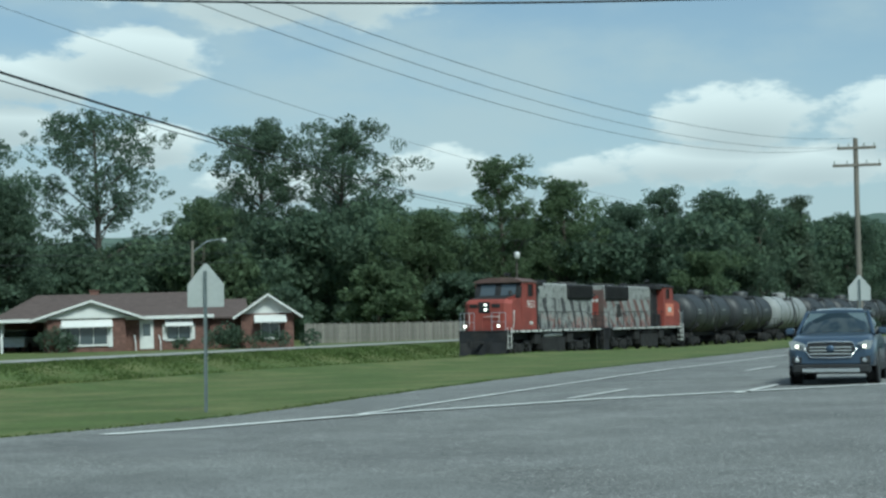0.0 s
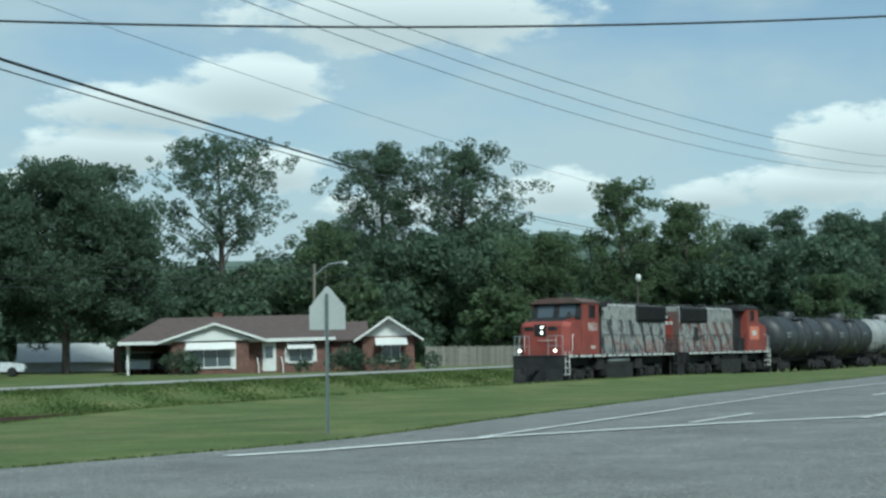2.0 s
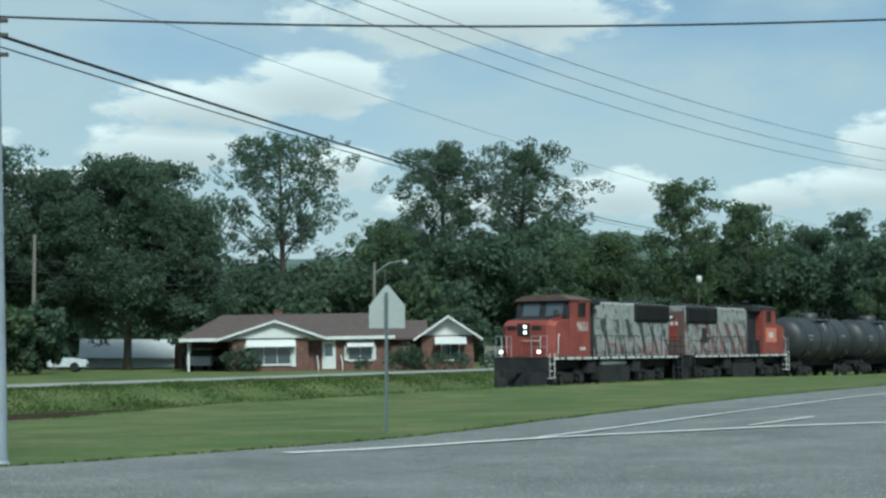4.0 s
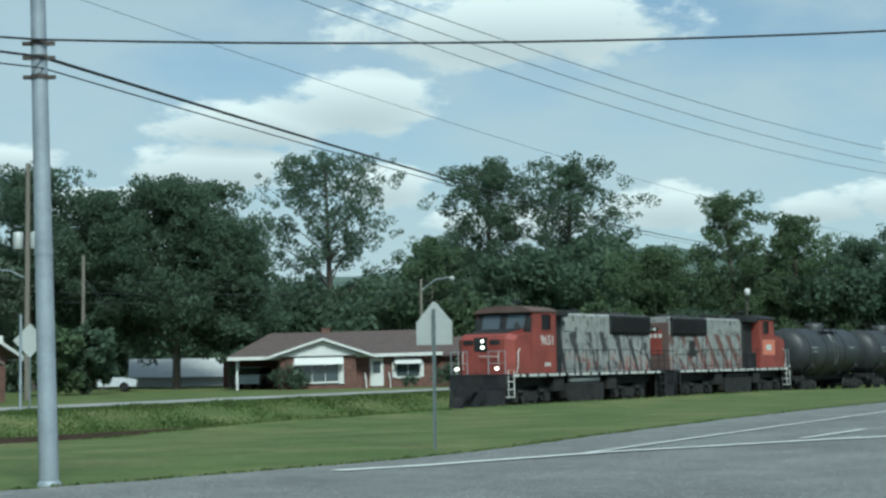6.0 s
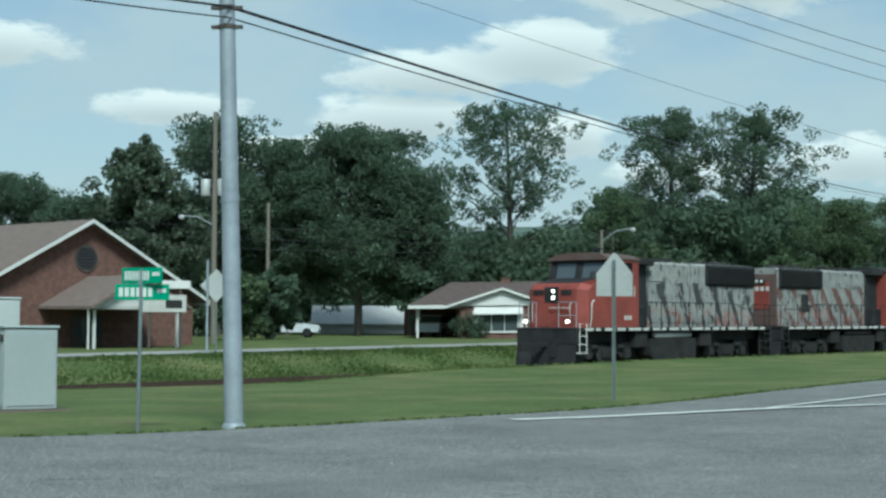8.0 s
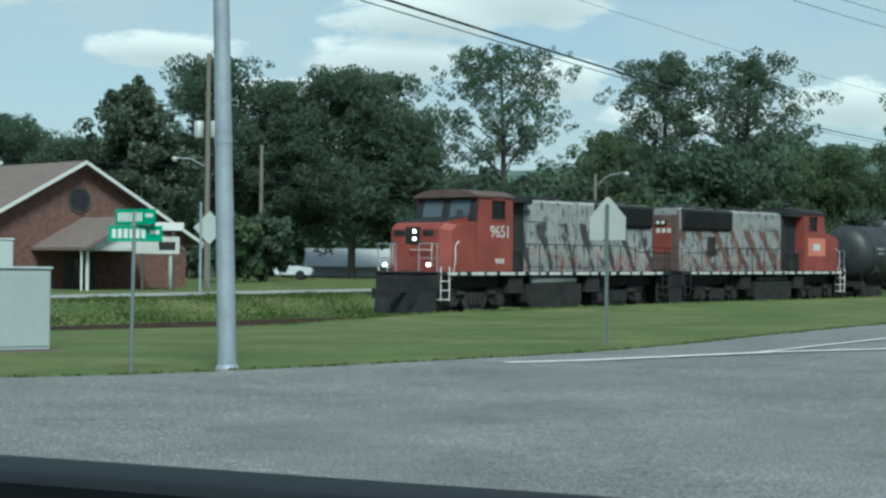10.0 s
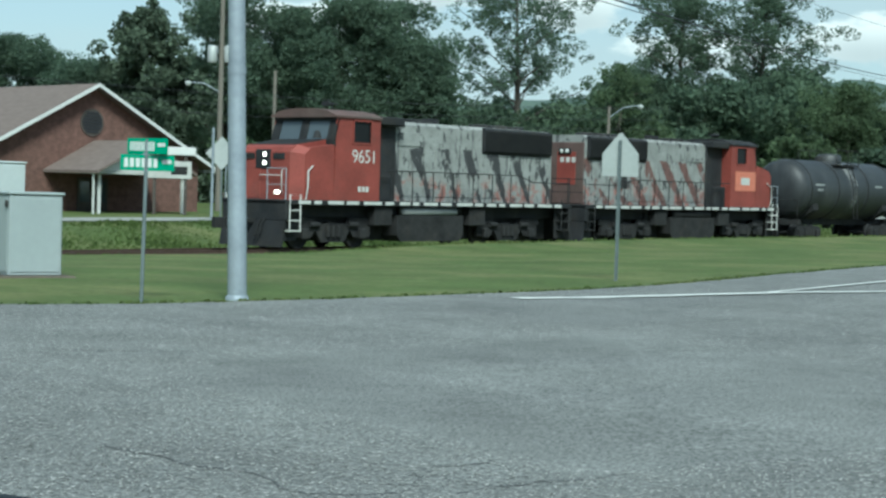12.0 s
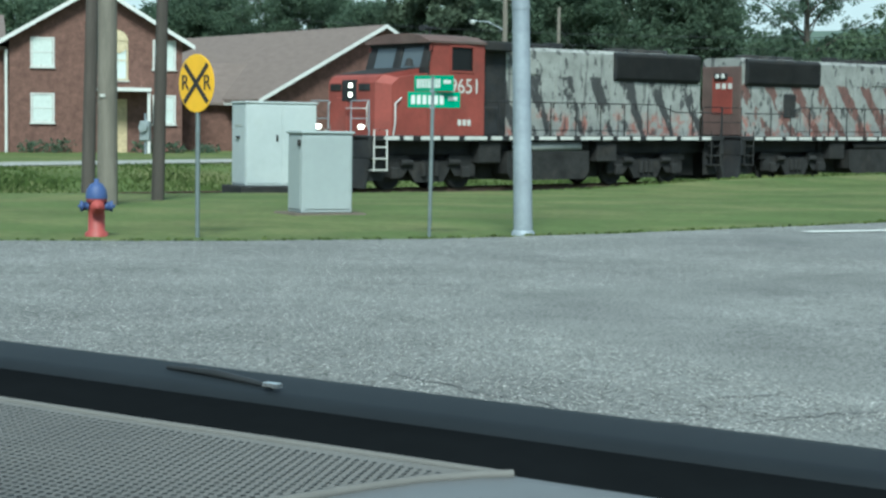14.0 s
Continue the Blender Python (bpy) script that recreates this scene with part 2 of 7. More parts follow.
# pale streaks over near-black, for the band round the tank's middle
TANKBAND = mat("tank_pale_streaks", (0.05, 0.052, 0.053), 0.6, var=0.5, scale=2.2, second=(0.26, 0.26, 0.25), mask=(0.46, 0.62), stretch=(1, 1, 0.35))
STRIP = mat("white_reflector", (0.50, 0.50, 0.47), 0.6, var=0.15, scale=3)
CAR_BLUE = mat("car_paint_blue", (0.055, 0.085, 0.13), 0.3, metal=0.5, var=0.05, coat=0.6)
PLASTIC = mat("black_plastic", (0.018, 0.019, 0.02), 0.55, var=0.15)
RUBBER = mat("tyre_rubber", (0.016, 0.016, 0.016), 0.9, var=0.2)
CHROME = mat("chrome", (0.62, 0.63, 0.64), 0.2, metal=0.9, var=0.05)
CARGLASS = glass("car_glass", (0.02, 0.03, 0.035), 0.03)
# Near-black dull pane: the darkness inside the cab is painted in.
CABDARK = mat("cab_window_dark", (0.012, 0.013, 0.014), 0.35, var=0.1, spec=0.15)
# Paler than car_glass: some reflected sky is put into the tint.
LOCOGLASS = glass("loco_windshield_glass", (0.07, 0.085, 0.095), 0.12)
LAMP = glow("headlight_glow", (1.0, 0.93, 0.80), 3.5)
LAMP2 = glow("car_light_glow", (1.0, 0.86, 0.66), 3.0)
HYD_RED = mat("hydrant_red", (0.28, 0.055, 0.05), 0.55, var=0.2)
HYD_BLUE = mat("hydrant_blue", (0.045, 0.075, 0.19), 0.55, var=0.2)
WIRE = mat("wire", (0.025, 0.027, 0.03), 0.7, var=0.1)
DASH = mat("dash_pad", (0.135, 0.131, 0.123), 0.75, var=0.08, scale=20)
DASHHOLE = mat("dash_hole", (0.02, 0.022, 0.024), 0.9, var=0.1)
DASHBLACK = mat("dash_black", (0.007, 0.008, 0.009), 0.8, var=0.15, spec=0.0)
HOOD = mat("cowl_plastic", (0.013, 0.016, 0.019), 0.55, var=0.15, spec=0.12)
TRIM = mat("dash_trim", (0.11, 0.115, 0.12), 0.45, var=0.08)


def zebra(name, seed, bars=(0.035, 0.035, 0.037, 1), white=(0.255, 0.26, 0.245), slant=0.42, wide=0.31, taper=0.20):
    """Worn zebra-stripe hood paint: off-white with slanted black and faded red bars, streaked with soot."""
    m = mat(name, white, 0.7, var=0.28, scale=2.0)
    nt = m.node_tree
    N, L = nt.nodes.new, nt.links.new
    b = nt.nodes["Principled BSDF"]
    base = b.inputs["Base Color"].links[0].from_socket
    tc = N("ShaderNodeTexCoord")
    sep = N("ShaderNodeSeparateXYZ")
    L(tc.outputs["Object"], sep.inputs[0])

    def mt(op, a, c=None, clamp=False):
        n = N("ShaderNodeMath")
        n.operation, n.use_clamp = op, clamp
        for i, v in enumerate((a, c)):
            if v is None:
                continue
            if isinstance(v, (int, float)):
                n.inputs[i].default_value = v
            else:
                L(v, n.inputs[i])
        return n.outputs[0]

    def ns(scale, detail, stretch, off):
        mp = N("ShaderNodeMapping")
        mp.inputs["Scale"].default_value, mp.inputs["Location"].default_value = stretch, (seed + off, 0, off)
        L(tc.outputs["Object"], mp.inputs[0])
        n = N("ShaderNodeTexNoise")
        n.inputs["Scale"].default_value, n.inputs["Detail"].default_value, n.inputs["Roughness"].default_value = scale, detail, 0.65
        L(mp.outputs[0], n.inputs["Vector"])
        return n.outputs["Fac"]

    def step(v, lo, hi):
        r = N("ShaderNodeMapRange")
        r.interpolation_type = "SMOOTHSTEP"
        r.inputs["From Min"].default_value, r.inputs["From Max"].default_value = lo, hi
        L(v, r.inputs["Value"])
        return r.outputs[0]

    # slanted wedges, wide under the white top band and narrow toward the walkway
    z = sep.outputs[2]
    u = mt("SUBTRACT", mt("MULTIPLY", sep.outputs[0], 1 / 1.45), mt("MULTIPLY", z, slant))
    u = mt("ADD", u, mt("MULTIPLY", ns(1.3, 7, (1, 1, 0.7), 3.0), 0.55))
    fr = mt("FRACT", mt("ADD", u, seed))
    width = mt("ADD", wide, mt("MULTIPLY", mt("SUBTRACT", z, 2.5), taper))
    bar = mt("MULTIPLY", step(mt("SUBTRACT", fr, mt("SUBTRACT", 1.0, width)), 0.0, 0.03), step(mt("SUBTRACT", 1.0, fr), 0.0, 0.03))
    top = mt("SUBTRACT", mt("ADD", z, mt("MULTIPLY", ns(2.5, 6, (1, 1, 1), 61.0), 0.5)), 3.72)
    bar = mt("MULTIPLY", bar, mt("SUBTRACT", 1.0, step(top, 0.0, 0.05)))
    bar = mt("MULTIPLY", bar, step(ns(1.6, 7, (1, 1, 0.6), 51.0), 0.40, 0.46))
    patch = step(ns(0.8, 4, (1, 1, 1.0), 11.0), 0.44, 0.52)
    lowz = mt("SUBTRACT", 1.0, step(mt("ADD", z, mt("MULTIPLY", ns(2.0, 6, (1, 1, 1), 71.0), 1.2)), 2.75, 3.15))
    redband = mt("MULTIPLY", mt("MULTIPLY", patch, lowz), step(ns(2.2, 7, (1, 1, 0.8), 21.0), 0.42, 0.56))
    streak = step(ns(3.2, 7, (1, 1, 0.12), 31.0), 0.575, 0.64)
    chips = step(ns(3.4, 9, (1, 1, 0.5), 41.0), 0.555, 0.60)
    dark = mt("MAXIMUM", mt("MULTIPLY", streak, 0.7), mt("MULTIPLY", chips, 0.85))

    def mix(f, a, c):
        x = N("ShaderNodeMix")
        x.data_type = "RGBA"
        L(f, x.inputs["Factor"])
        L(a, x.inputs["A"])
        x.inputs["B"].default_value = c
        return x.outputs["Result"]

    c = mix(mt("MULTIPLY", redband, 0.85), base, (0.30, 0.105, 0.08, 1))
    c = mix(mt("MULTIPLY", bar, 0.95), c, bars)
    c = mix(dark, c, (0.035, 0.035, 0.037, 1))
    L(c, b.inputs["Base Color"])
    return m


ZEBRA, ZEBRA2 = zebra("zebra_paint", 0.35), zebra("zebra_paint_faded", 4.6, (0.13, 0.062, 0.052, 1), (0.24, 0.245, 0.232), -0.55, 0.38, 0.05)


# ---- mesh helpers ----
class Shape:
    """Collects solids into one mesh."""

    def __init__(self):
        self.v, self.f, self.smooth = [], [], []

    def add(self, verts, faces, smooth=False):
        k = len(self.v)
        self.v += [tuple(p) for p in verts]
        self.f += [tuple(i + k for i in f) for f in faces]
        self.smooth += [smooth] * len(faces)
        return self

    def box(self, x0, x1, y0, y1, z0, z1, c=0.0):
        """A box with its upright and top edges chamfered by c."""
        x0, x1, y0, y1, z0, z1 = min(x0, x1), max(x0, x1), min(y0, y1), max(y0, y1), min(z0, z1), max(z0, z1)
        c = min(c, (x1 - x0) / 2.1, (y1 - y0) / 2.1, (z1 - z0) / 2.1)
        if c <= 0:
            v = [(x, y, z) for z in (z0, z1) for x, y in ((x0, y0), (x1, y0), (x1, y1), (x0, y1))]
            return self.add(v, [(3, 2, 1, 0), (4, 5, 6, 7), (0, 1, 5, 4), (1, 2, 6, 5), (2, 3, 7, 6), (3, 0, 4, 7)])
        ring = lambda i, j, z: [(x0 + j, y0 + i, z), (x1 - j, y0 + i, z), (x1 - i, y0 + j, z), (x1 - i, y1 - j, z), (x1 - j, y1 - i, z), (x0 + j, y1 - i, z), (x0 + i, y1 - j, z), (x0 + i, y0 + j, z)]
        rings = [ring(c, c + c * 0.5, z0), ring(0, c, z0 + c), ring(0, c, z1 - c), ring(c, c + c * 0.5, z1)]
        v = sum(rings, [])
        f = [tuple(range(7, -1, -1)), tuple(range(24, 32))]
        for k in range(3):
            f += [(8 * k + i, 8 * k + (i + 1) % 8, 8 * k + 8 + (i + 1) % 8, 8 * k + 8 + i) for i in range(8)]
        return self.add(v, f)

    def prism(self, poly, axis, a, b):
        """A polygon pushed along an axis from a to b. poly is in the other two axes, in order."""
        put = {"x": lambda p, t: (t, p[0], p[1]), "y": lambda p, t: (p[0], t, p[1]), "z": lambda p, t: (p[0], p[1], t)}[axis]
        n = len(poly)
        v = [put(p, a) for p in poly] + [put(p, b) for p in poly]
        f = [tuple(range(n)), tuple(range(2 * n - 1, n - 1, -1))] + [(i, i + n, (i + 1) % n + n, (i + 1) % n) for i in range(n)]
        return self.add(v, f)

    def tube(self, pts, radii, n=8, caps=True, smooth=True):
        """A round bar along points."""
        pts = [Vector(p) for p in pts]
        if not isinstance(radii, (list, tuple)):
            radii = [radii] * len(pts)
        radii = [float(r) for r in radii]
        v, f = [], []
        for i, p in enumerate(pts):
            d = (pts[min(i + 1, len(pts) - 1)] - pts[max(i - 1, 0)]).normalized()
            s = d.cross(Vector((0, 0, 1)) if abs(d.z) < 0.9 else Vector((1, 0, 0))).normalized()
            u = s.cross(d)
            v += [p + radii[i] * (math.cos(2 * math.pi * k / n) * s + math.sin(2 * math.pi * k / n) * u) for k in range(n)]
        for i in range(len(pts) - 1):
            f += [(i * n + k, i * n + (k + 1) % n, (i + 1) * n + (k + 1) % n, (i + 1) * n + k) for k in range(n)]
        self.add(v, f, smooth)
        if caps:
            self.add(v[:n], [tuple(range(n - 1, -1, -1))])
            self.add(v[-n:], [tuple(range(n))])
        return self

    def lathe(self, prof, centre, axis="z", n=16, smooth=True):
        """A profile of (radius, height) turned about an axis through centre."""
        c = Vector(centre)
        put = {"x": lambda r, h, a: (h, r * math.cos(a), r * math.sin(a)), "y": lambda r, h, a: (r * math.cos(a), h, r * math.sin(a)), "z": lambda r, h, a: (r * math.cos(a), r * math.sin(a), h)}[axis]
        v, f = [], []
        for r, h in prof:
            v += [c + Vector(put(max(r, 1e-4), h, 2 * math.pi * k / n)) for k in range(n)]
        for i in range(len(prof) - 1):
            f += [(i * n + k, i * n + (k + 1) % n, (i + 1) * n + (k + 1) % n, (i + 1) * n + k) for k in range(n)]
        self.add(v, f, smooth)
        self.add(v[:n], [tuple(range(n - 1, -1, -1))])
        self.add(v[-n:], [tuple(range(n))])
        return self

    def mesh(self, name, material):
        me = bpy.data.meshes.new(name)
        me.from_pydata(self.v, [], self.f)
        bm = bmesh.new()
        bm.from_mesh(me)
        bmesh.ops.recalc_face_normals(bm, faces=bm.faces)
        for f, s in zip(bm.faces, self.smooth):
            f.smooth = s
        bm.to_mesh(me)
        bm.free()
        me.materials.append(material)
        return me


def part(name, shape, material, parent=None, label="", at=None):
    """One mesh object, under a thing or a part."""
    ob = new(name, shape.mesh(name, material) if isinstance(shape, Shape) else shape)
    ob.parent = parent
    if at is not None:
        ob.matrix_basis = at
    return tagged(ob, label)


def thing(name, label, category, m=None, group="", kind=""):
    ob = tagged(new(name), label, category, group, kind)
    ob.empty_display_size = 0.2
    if m is not None:
        ob.matrix_basis = m
    return ob


def solo(name, shape, material, label, category, m=None, group="", kind=""):
    ob = tagged(new(name, shape.mesh(name, material) if isinstance(shape, Shape) else shape), label, category, group, kind)
    if m is not None:
        ob.matrix_basis = m
    return ob


def quads(name, corners, material):
    """A mesh of loose quads from an array (n, 4, 3)."""
    n = len(corners)
    me = bpy.data.meshes.new(name)
    me.vertices.add(4 * n)
    me.vertices.foreach_set("co", np.ascontiguousarray(corners, np.float32).ravel())
    me.loops.add(4 * n)
    me.loops.foreach_set("vertex_index", np.arange(4 * n, dtype=np.int32))
    me.polygons.add(n)
    me.polygons.foreach_set("loop_start", np.arange(0, 4 * n, 4, dtype=np.int32))
    me.update(calc_edges=True)
    me.validate()
    me.materials.append(material)
    return me


def words(name, text, size, material, parent, m, label=""):
    """Letters in the built-in font, as a mesh, 5 mm thick."""
    cu = bpy.data.curves.new(name, "FONT")
    cu.body, cu.size, cu.align_x, cu.align_y, cu.extrude = text, size, "CENTER", "CENTER", 0.004
    tmp = bpy.data.objects.new(name, cu)
    me = bpy.data.meshes.new_from_object(tmp)
    bpy.data.objects.remove(tmp)
    me.materials.clear()
    me.materials.append(material)
    ob = new(name, me)
    ob.parent, ob.matrix_basis = parent, m
    return tagged(ob, label)


# ---- the plan ----
TRACK0, TDIR = Vector((-13.2, 51.2)), Vector((0.5657, 0.8246))
TOFF = Vector((-TDIR.y, TDIR.x))     # points away from the road
SPEED, FRONT0 = 4.08, 51.6           # the train's pace and where its front stands at the start, along the track


def track_z(s):
    return -0.35 + 0.007 * max(-5.0, min(s, 150.0))


def sm(a, b, v):
    t = max(0.0, min(1.0, (v - a) / (b - a)))
    return t * t * (3 - 2 * t)


def ground_z(x, y):
    p = Vector((x, y)) - TRACK0
    s, off = p.dot(TDIR), p.dot(TOFF)
    near = 0.015 * max(0.0, min(x, 60.0)) + 0.002 * min(0.0, max(x + 10, -40.0)) - 0.17 * sm(28, 46, y) * (1 - sm(-7, 3, x))
    zt = track_z(s)
    far = max(-0.1, min(1.3, 0.20 + 0.0115 * (s - 12)))
    if off < 0:
        crest = 0.30 * sm(-8.5, -4.6, off) * (1 - sm(-3.6, -2.3, off)) * sm(-2, 8, s) * (1 - sm(45, 70, s))
        return near + (zt - 0.22 - near) * sm(-6.5, -2.3, off) + crest
    return zt - 0.22 - 0.18 * sm(2.2, 4.0, off) * (1 - sm(5.0, 12.5, off)) + (far - zt + 0.22) * sm(5.0, 12.5, off)


def on_track(s, off=0.0, dz=0.0):
    p = TRACK0 + TDIR * s + TOFF * off
    return Vector((p.x, p.y, track_z(s) + dz))


def ray_place(az, dist):
    """The ground point at an azimuth (degrees from +y, to the right) and distance from the car."""
    a = radians(az)
    x, y = math.sin(a) * dist, math.cos(a) * dist
    return Vector((x, y, ground_z(x, y)))


TRACK_TURN = math.degrees(math.atan2(-TDIR.y, -TDIR.x))    # heading of the train


# ---- ground, roads, track ----
RD = Vector((0.43, 0.903)).normalized()       # direction of the main road
# edge between asphalt and lawn, from the side street round the corner and along the main road
EDGE = [(-60.0, -4.0), (-30.0, 10.2), (-18.0, 15.4), (-10.6, 18.5), (-8.4, 19.5), (-6.3, 20.9), (-4.6, 22.6), (-2.9, 24.9), (-0.9, 27.7), (1.5, 31.7), (4.0, 37.2),
        (8.5, 46.4), (12.9, 54.6), (22.6, 70.6), (42.0, 104.0), (78.0, 170.0), (205.0, 440.0)]


def ground():
    """One sheet to the horizon: fine near the road and the track, coarse beyond."""
    xs = np.unique(np.r_[np.linspace(-3000, -160, 12), np.arange(-160, -60, 8), np.arange(-60, 61, 1.6), np.arange(61, 200, 8), np.linspace(200, 3000, 12)])
    ys = np.unique(np.r_[np.linspace(-600, -40, 8), np.arange(-40, 10, 5), np.arange(10, 135, 1.6), np.arange(135, 260, 9), np.linspace(260, 4000, 14)])
    v, f = [], []
    for y in ys:
        for x in xs:
            v.append((x, y, ground_z(x, y) - 0.012 + 0.03 * (noise.noise((x * 0.25, y * 0.25, 0.0)) if 12 < y < 140 and abs(x) < 80 else 0.0) * sm(-16, -8, (Vector((x, y)) - TRACK0).dot(TOFF))))
    w = len(xs)
    for j in range(len(ys) - 1):
        for i in range(w - 1):
            f.append((j * w + i, j * w + i + 1, (j + 1) * w + i + 1, (j + 1) * w + i))
    sh = Shape()
    sh.v, sh.f, sh.smooth = v, f, [True] * len(f)
    solo("ground", sh, GRASS, "mown green lawn and meadow with a shallow railway cutting", "ground", kind="structure")


def sheet(rows, lift):
    """A strip of quads draped over the ground between pairs of points."""
    sh, v, f = Shape(), [], []
    n = len(rows[0])
    for row in rows:
        v += [(x, y, ground_z(x, y) + lift) for x, y in row]
    for i in range(len(rows) - 1):
        f += [(i * n + k, i * n + k + 1, (i + 1) * n + k + 1, (i + 1) * n + k) for k in range(n - 1)]
    sh.add(v, f, True)
    return sh


def fine_edge():
    pts, rng = [], random.Random(4)
    for (x0, y0), (x1, y1) in zip(EDGE, EDGE[1:]):
        n = max(1, int(math.hypot(x1 - x0, y1 - y0) / (0.6 if y1 < 110 and x0 > -30 else 8)))
        pts += [(x0 + (x1 - x0) * i / n, y0 + (y1 - y0) * i / n) for i in range(n)]
    pts.append(EDGE[-1])
    for _ in range(4):      # round the corner
        pts = [pts[0]] + [((a[0] + 2 * b[0] + c[0]) / 4, (a[1] + 2 * b[1] + c[1]) / 4) for a, b, c in zip(pts, pts[1:], pts[2:])] + [pts[-1]]
    return [(x + rng.uniform(-0.05, 0.05), y + rng.uniform(-0.05, 0.05)) for x, y in pts]


EDGE_FINE = fine_edge()


def roads():
    rows = []
    for x, y in EDGE_FINE:
        wide = 15 + 75 * (1 - sm(20, 46, y))
        out = Vector((RD.y, -RD.x))
        rows.append([(x + out.x * k * wide, y + out.y * k * wide - (1 - sm(20, 46, y)) * k * 45) for k in (0, 0.05, 0.12, 0.22, 0.35, 0.5, 0.7, 1.0)])
    road = solo("road", sheet(rows, 0.02), ASPHALT, "weathered grey asphalt road and junction", "road", kind="structure")
    # thickness of the asphalt along the lawn
    sh = Shape()
    for a, b in zip(EDGE_FINE, EDGE_FINE[1:]):
        za, zb = ground_z(*a) + 0.02, ground_z(*b) + 0.02
        sh.add([(*a, za), (*b, zb), (*b, zb - 0.1), (*a, za - 0.1)], [(0, 1, 2, 3)])
    part("road_edge", sh, ASPHALT, road)

    def stripe(pts, w, name="road_line"):
        rows = []
        for i, p in enumerate(pts):
            a, b = Vector(pts[max(i - 1, 0)]), Vector(pts[min(i + 1, len(pts) - 1)])
            d = (b - a).normalized()
            s = Vector((-d.y, d.x)) * w / 2
            rows.append([(p[0] + s.x, p[1] + s.y), (p[0] - s.x, p[1] - s.y)])
        part(name, sheet(rows, 0.042), LINE, road)

    def span(a, b, n=24):
        return [(a[0] + (b[0] - a[0]) * i / n, a[1] + (b[1] - a[1]) * i / n) for i in range(n + 1)]

    stripe(span((-1.2, 25.2), (3.1, 28.85)) + span((3.3, 29.0), (7.55, 31.4)) + span((7.75, 31.5), (14.2, 33.7)) + span((14.4, 33.75), (18, 34.8)), 0.30)
    stripe(span((2.9, 28.9), (9.7, 41.7), 20) + span((10.0, 42.2), (14.3, 50.2), 8) + span((14.6, 50.7), (24.8, 67.2), 12) + span((25.2, 67.9), (46, 102.6), 20), 0.14)
    lane = Vector((0.508, 0.861))
    for k in range(6):
        for x, y in ((7.3, 32.2), (10.6, 31.9)):
            a = Vector((x, y)) + lane * 16.5 * k
            stripe(span(a, a + lane * 4.2, 6), 0.15)
    # crooked cracks in the old surface
    rng = random.Random(9)
    for x, y, a, n in ((-0.66, 8.38, 62, 9), (-0.1, 9.5, 50, 7), (0.66, 10.39, 100, 7), (0.66, 10.39, -45, 8), (0.66, 10.39, 24, 12), (1.8, 10.95, 10, 12), (2.5, 16.0, 15, 22), (-5.0, 14.5, 60, 18), (1.0, 20.5, -5, 24), (-2.8, 9.4, 5, 24)):
        pts, h = [], radians(a)
        for _ in range(n):
            pts.append((x, y))
            h += rng.uniform(-0.55, 0.55) - 0.12 * (h - radians(a))
            x, y = x + 0.16 * math.cos(h), y + 0.16 * math.sin(h)
        rows = [[(p[0], p[1] - w), (p[0], p[1] + w)] for p in pts for w in (0.008 + 0.012 * rng.random(),)]
        part("crack", sheet(rows, 0.0235), CRACK, road)
    # loose chippings that stand proud of the worn surface
    g = np.random.default_rng(5)
    n = 130000
    d = 6.5 + 26 * g.random(n) ** 1.5
    az = np.radians(g.uniform(-31, 24, n))
    x, y = d * np.sin(az), d * np.cos(az)
    ex = np.array([p[0] for p in EDGE_FINE]); ey = np.array([p[1] for p in EDGE_FINE])
    ok = y < np.interp(x, ex, ey) - 0.3
    x, y, d = x[ok], y[ok], d[ok]
    n = len(x)
    z = 0.015 * np.clip(x, 0, 60) + 0.0215
    r = g.uniform(0.004, 0.012, n) * (0.7 + d / 30)
    t = g.uniform(0, 6.28, n)
    c = np.stack([np.stack([x + r * np.cos(t + k), y + r * 1.3 * np.sin(t + k), z + 0.003 + 0 * x], -1) for i, k in enumerate((0, 1.4, 3.2, 4.7))], 1)
    tagged(new("road_chippings", quads("road_chippings", c, STONE)), "pale stone chippings in the worn asphalt", "gravel", kind="stuff")
    # street on the other side of the track
    rows = []
    for s in list(range(-60, 130, 4)) + [150, 200, 300]:
        rows.append([tuple(TRACK0 + TDIR * s + TOFF * o) for o in (13.6, 15.0, 16.4, 17.8)])
    solo("back_street", sheet(rows, 0.03), STREET, "narrow pale street beyond the railway", "road", kind="structure")
    # pale level-crossing apron by the big cabinet
    rows = [[tuple(TRACK0 + TDIR * s + TOFF * o) for o in (-4.6, -3.9)] for s in (-16, -15, -14, -13, -12, -11, -10)]
    solo("crossing_apron", sheet(rows, 0.03), CONCRETE, "strip of pale concrete beside the track", "pavement", kind="structure")


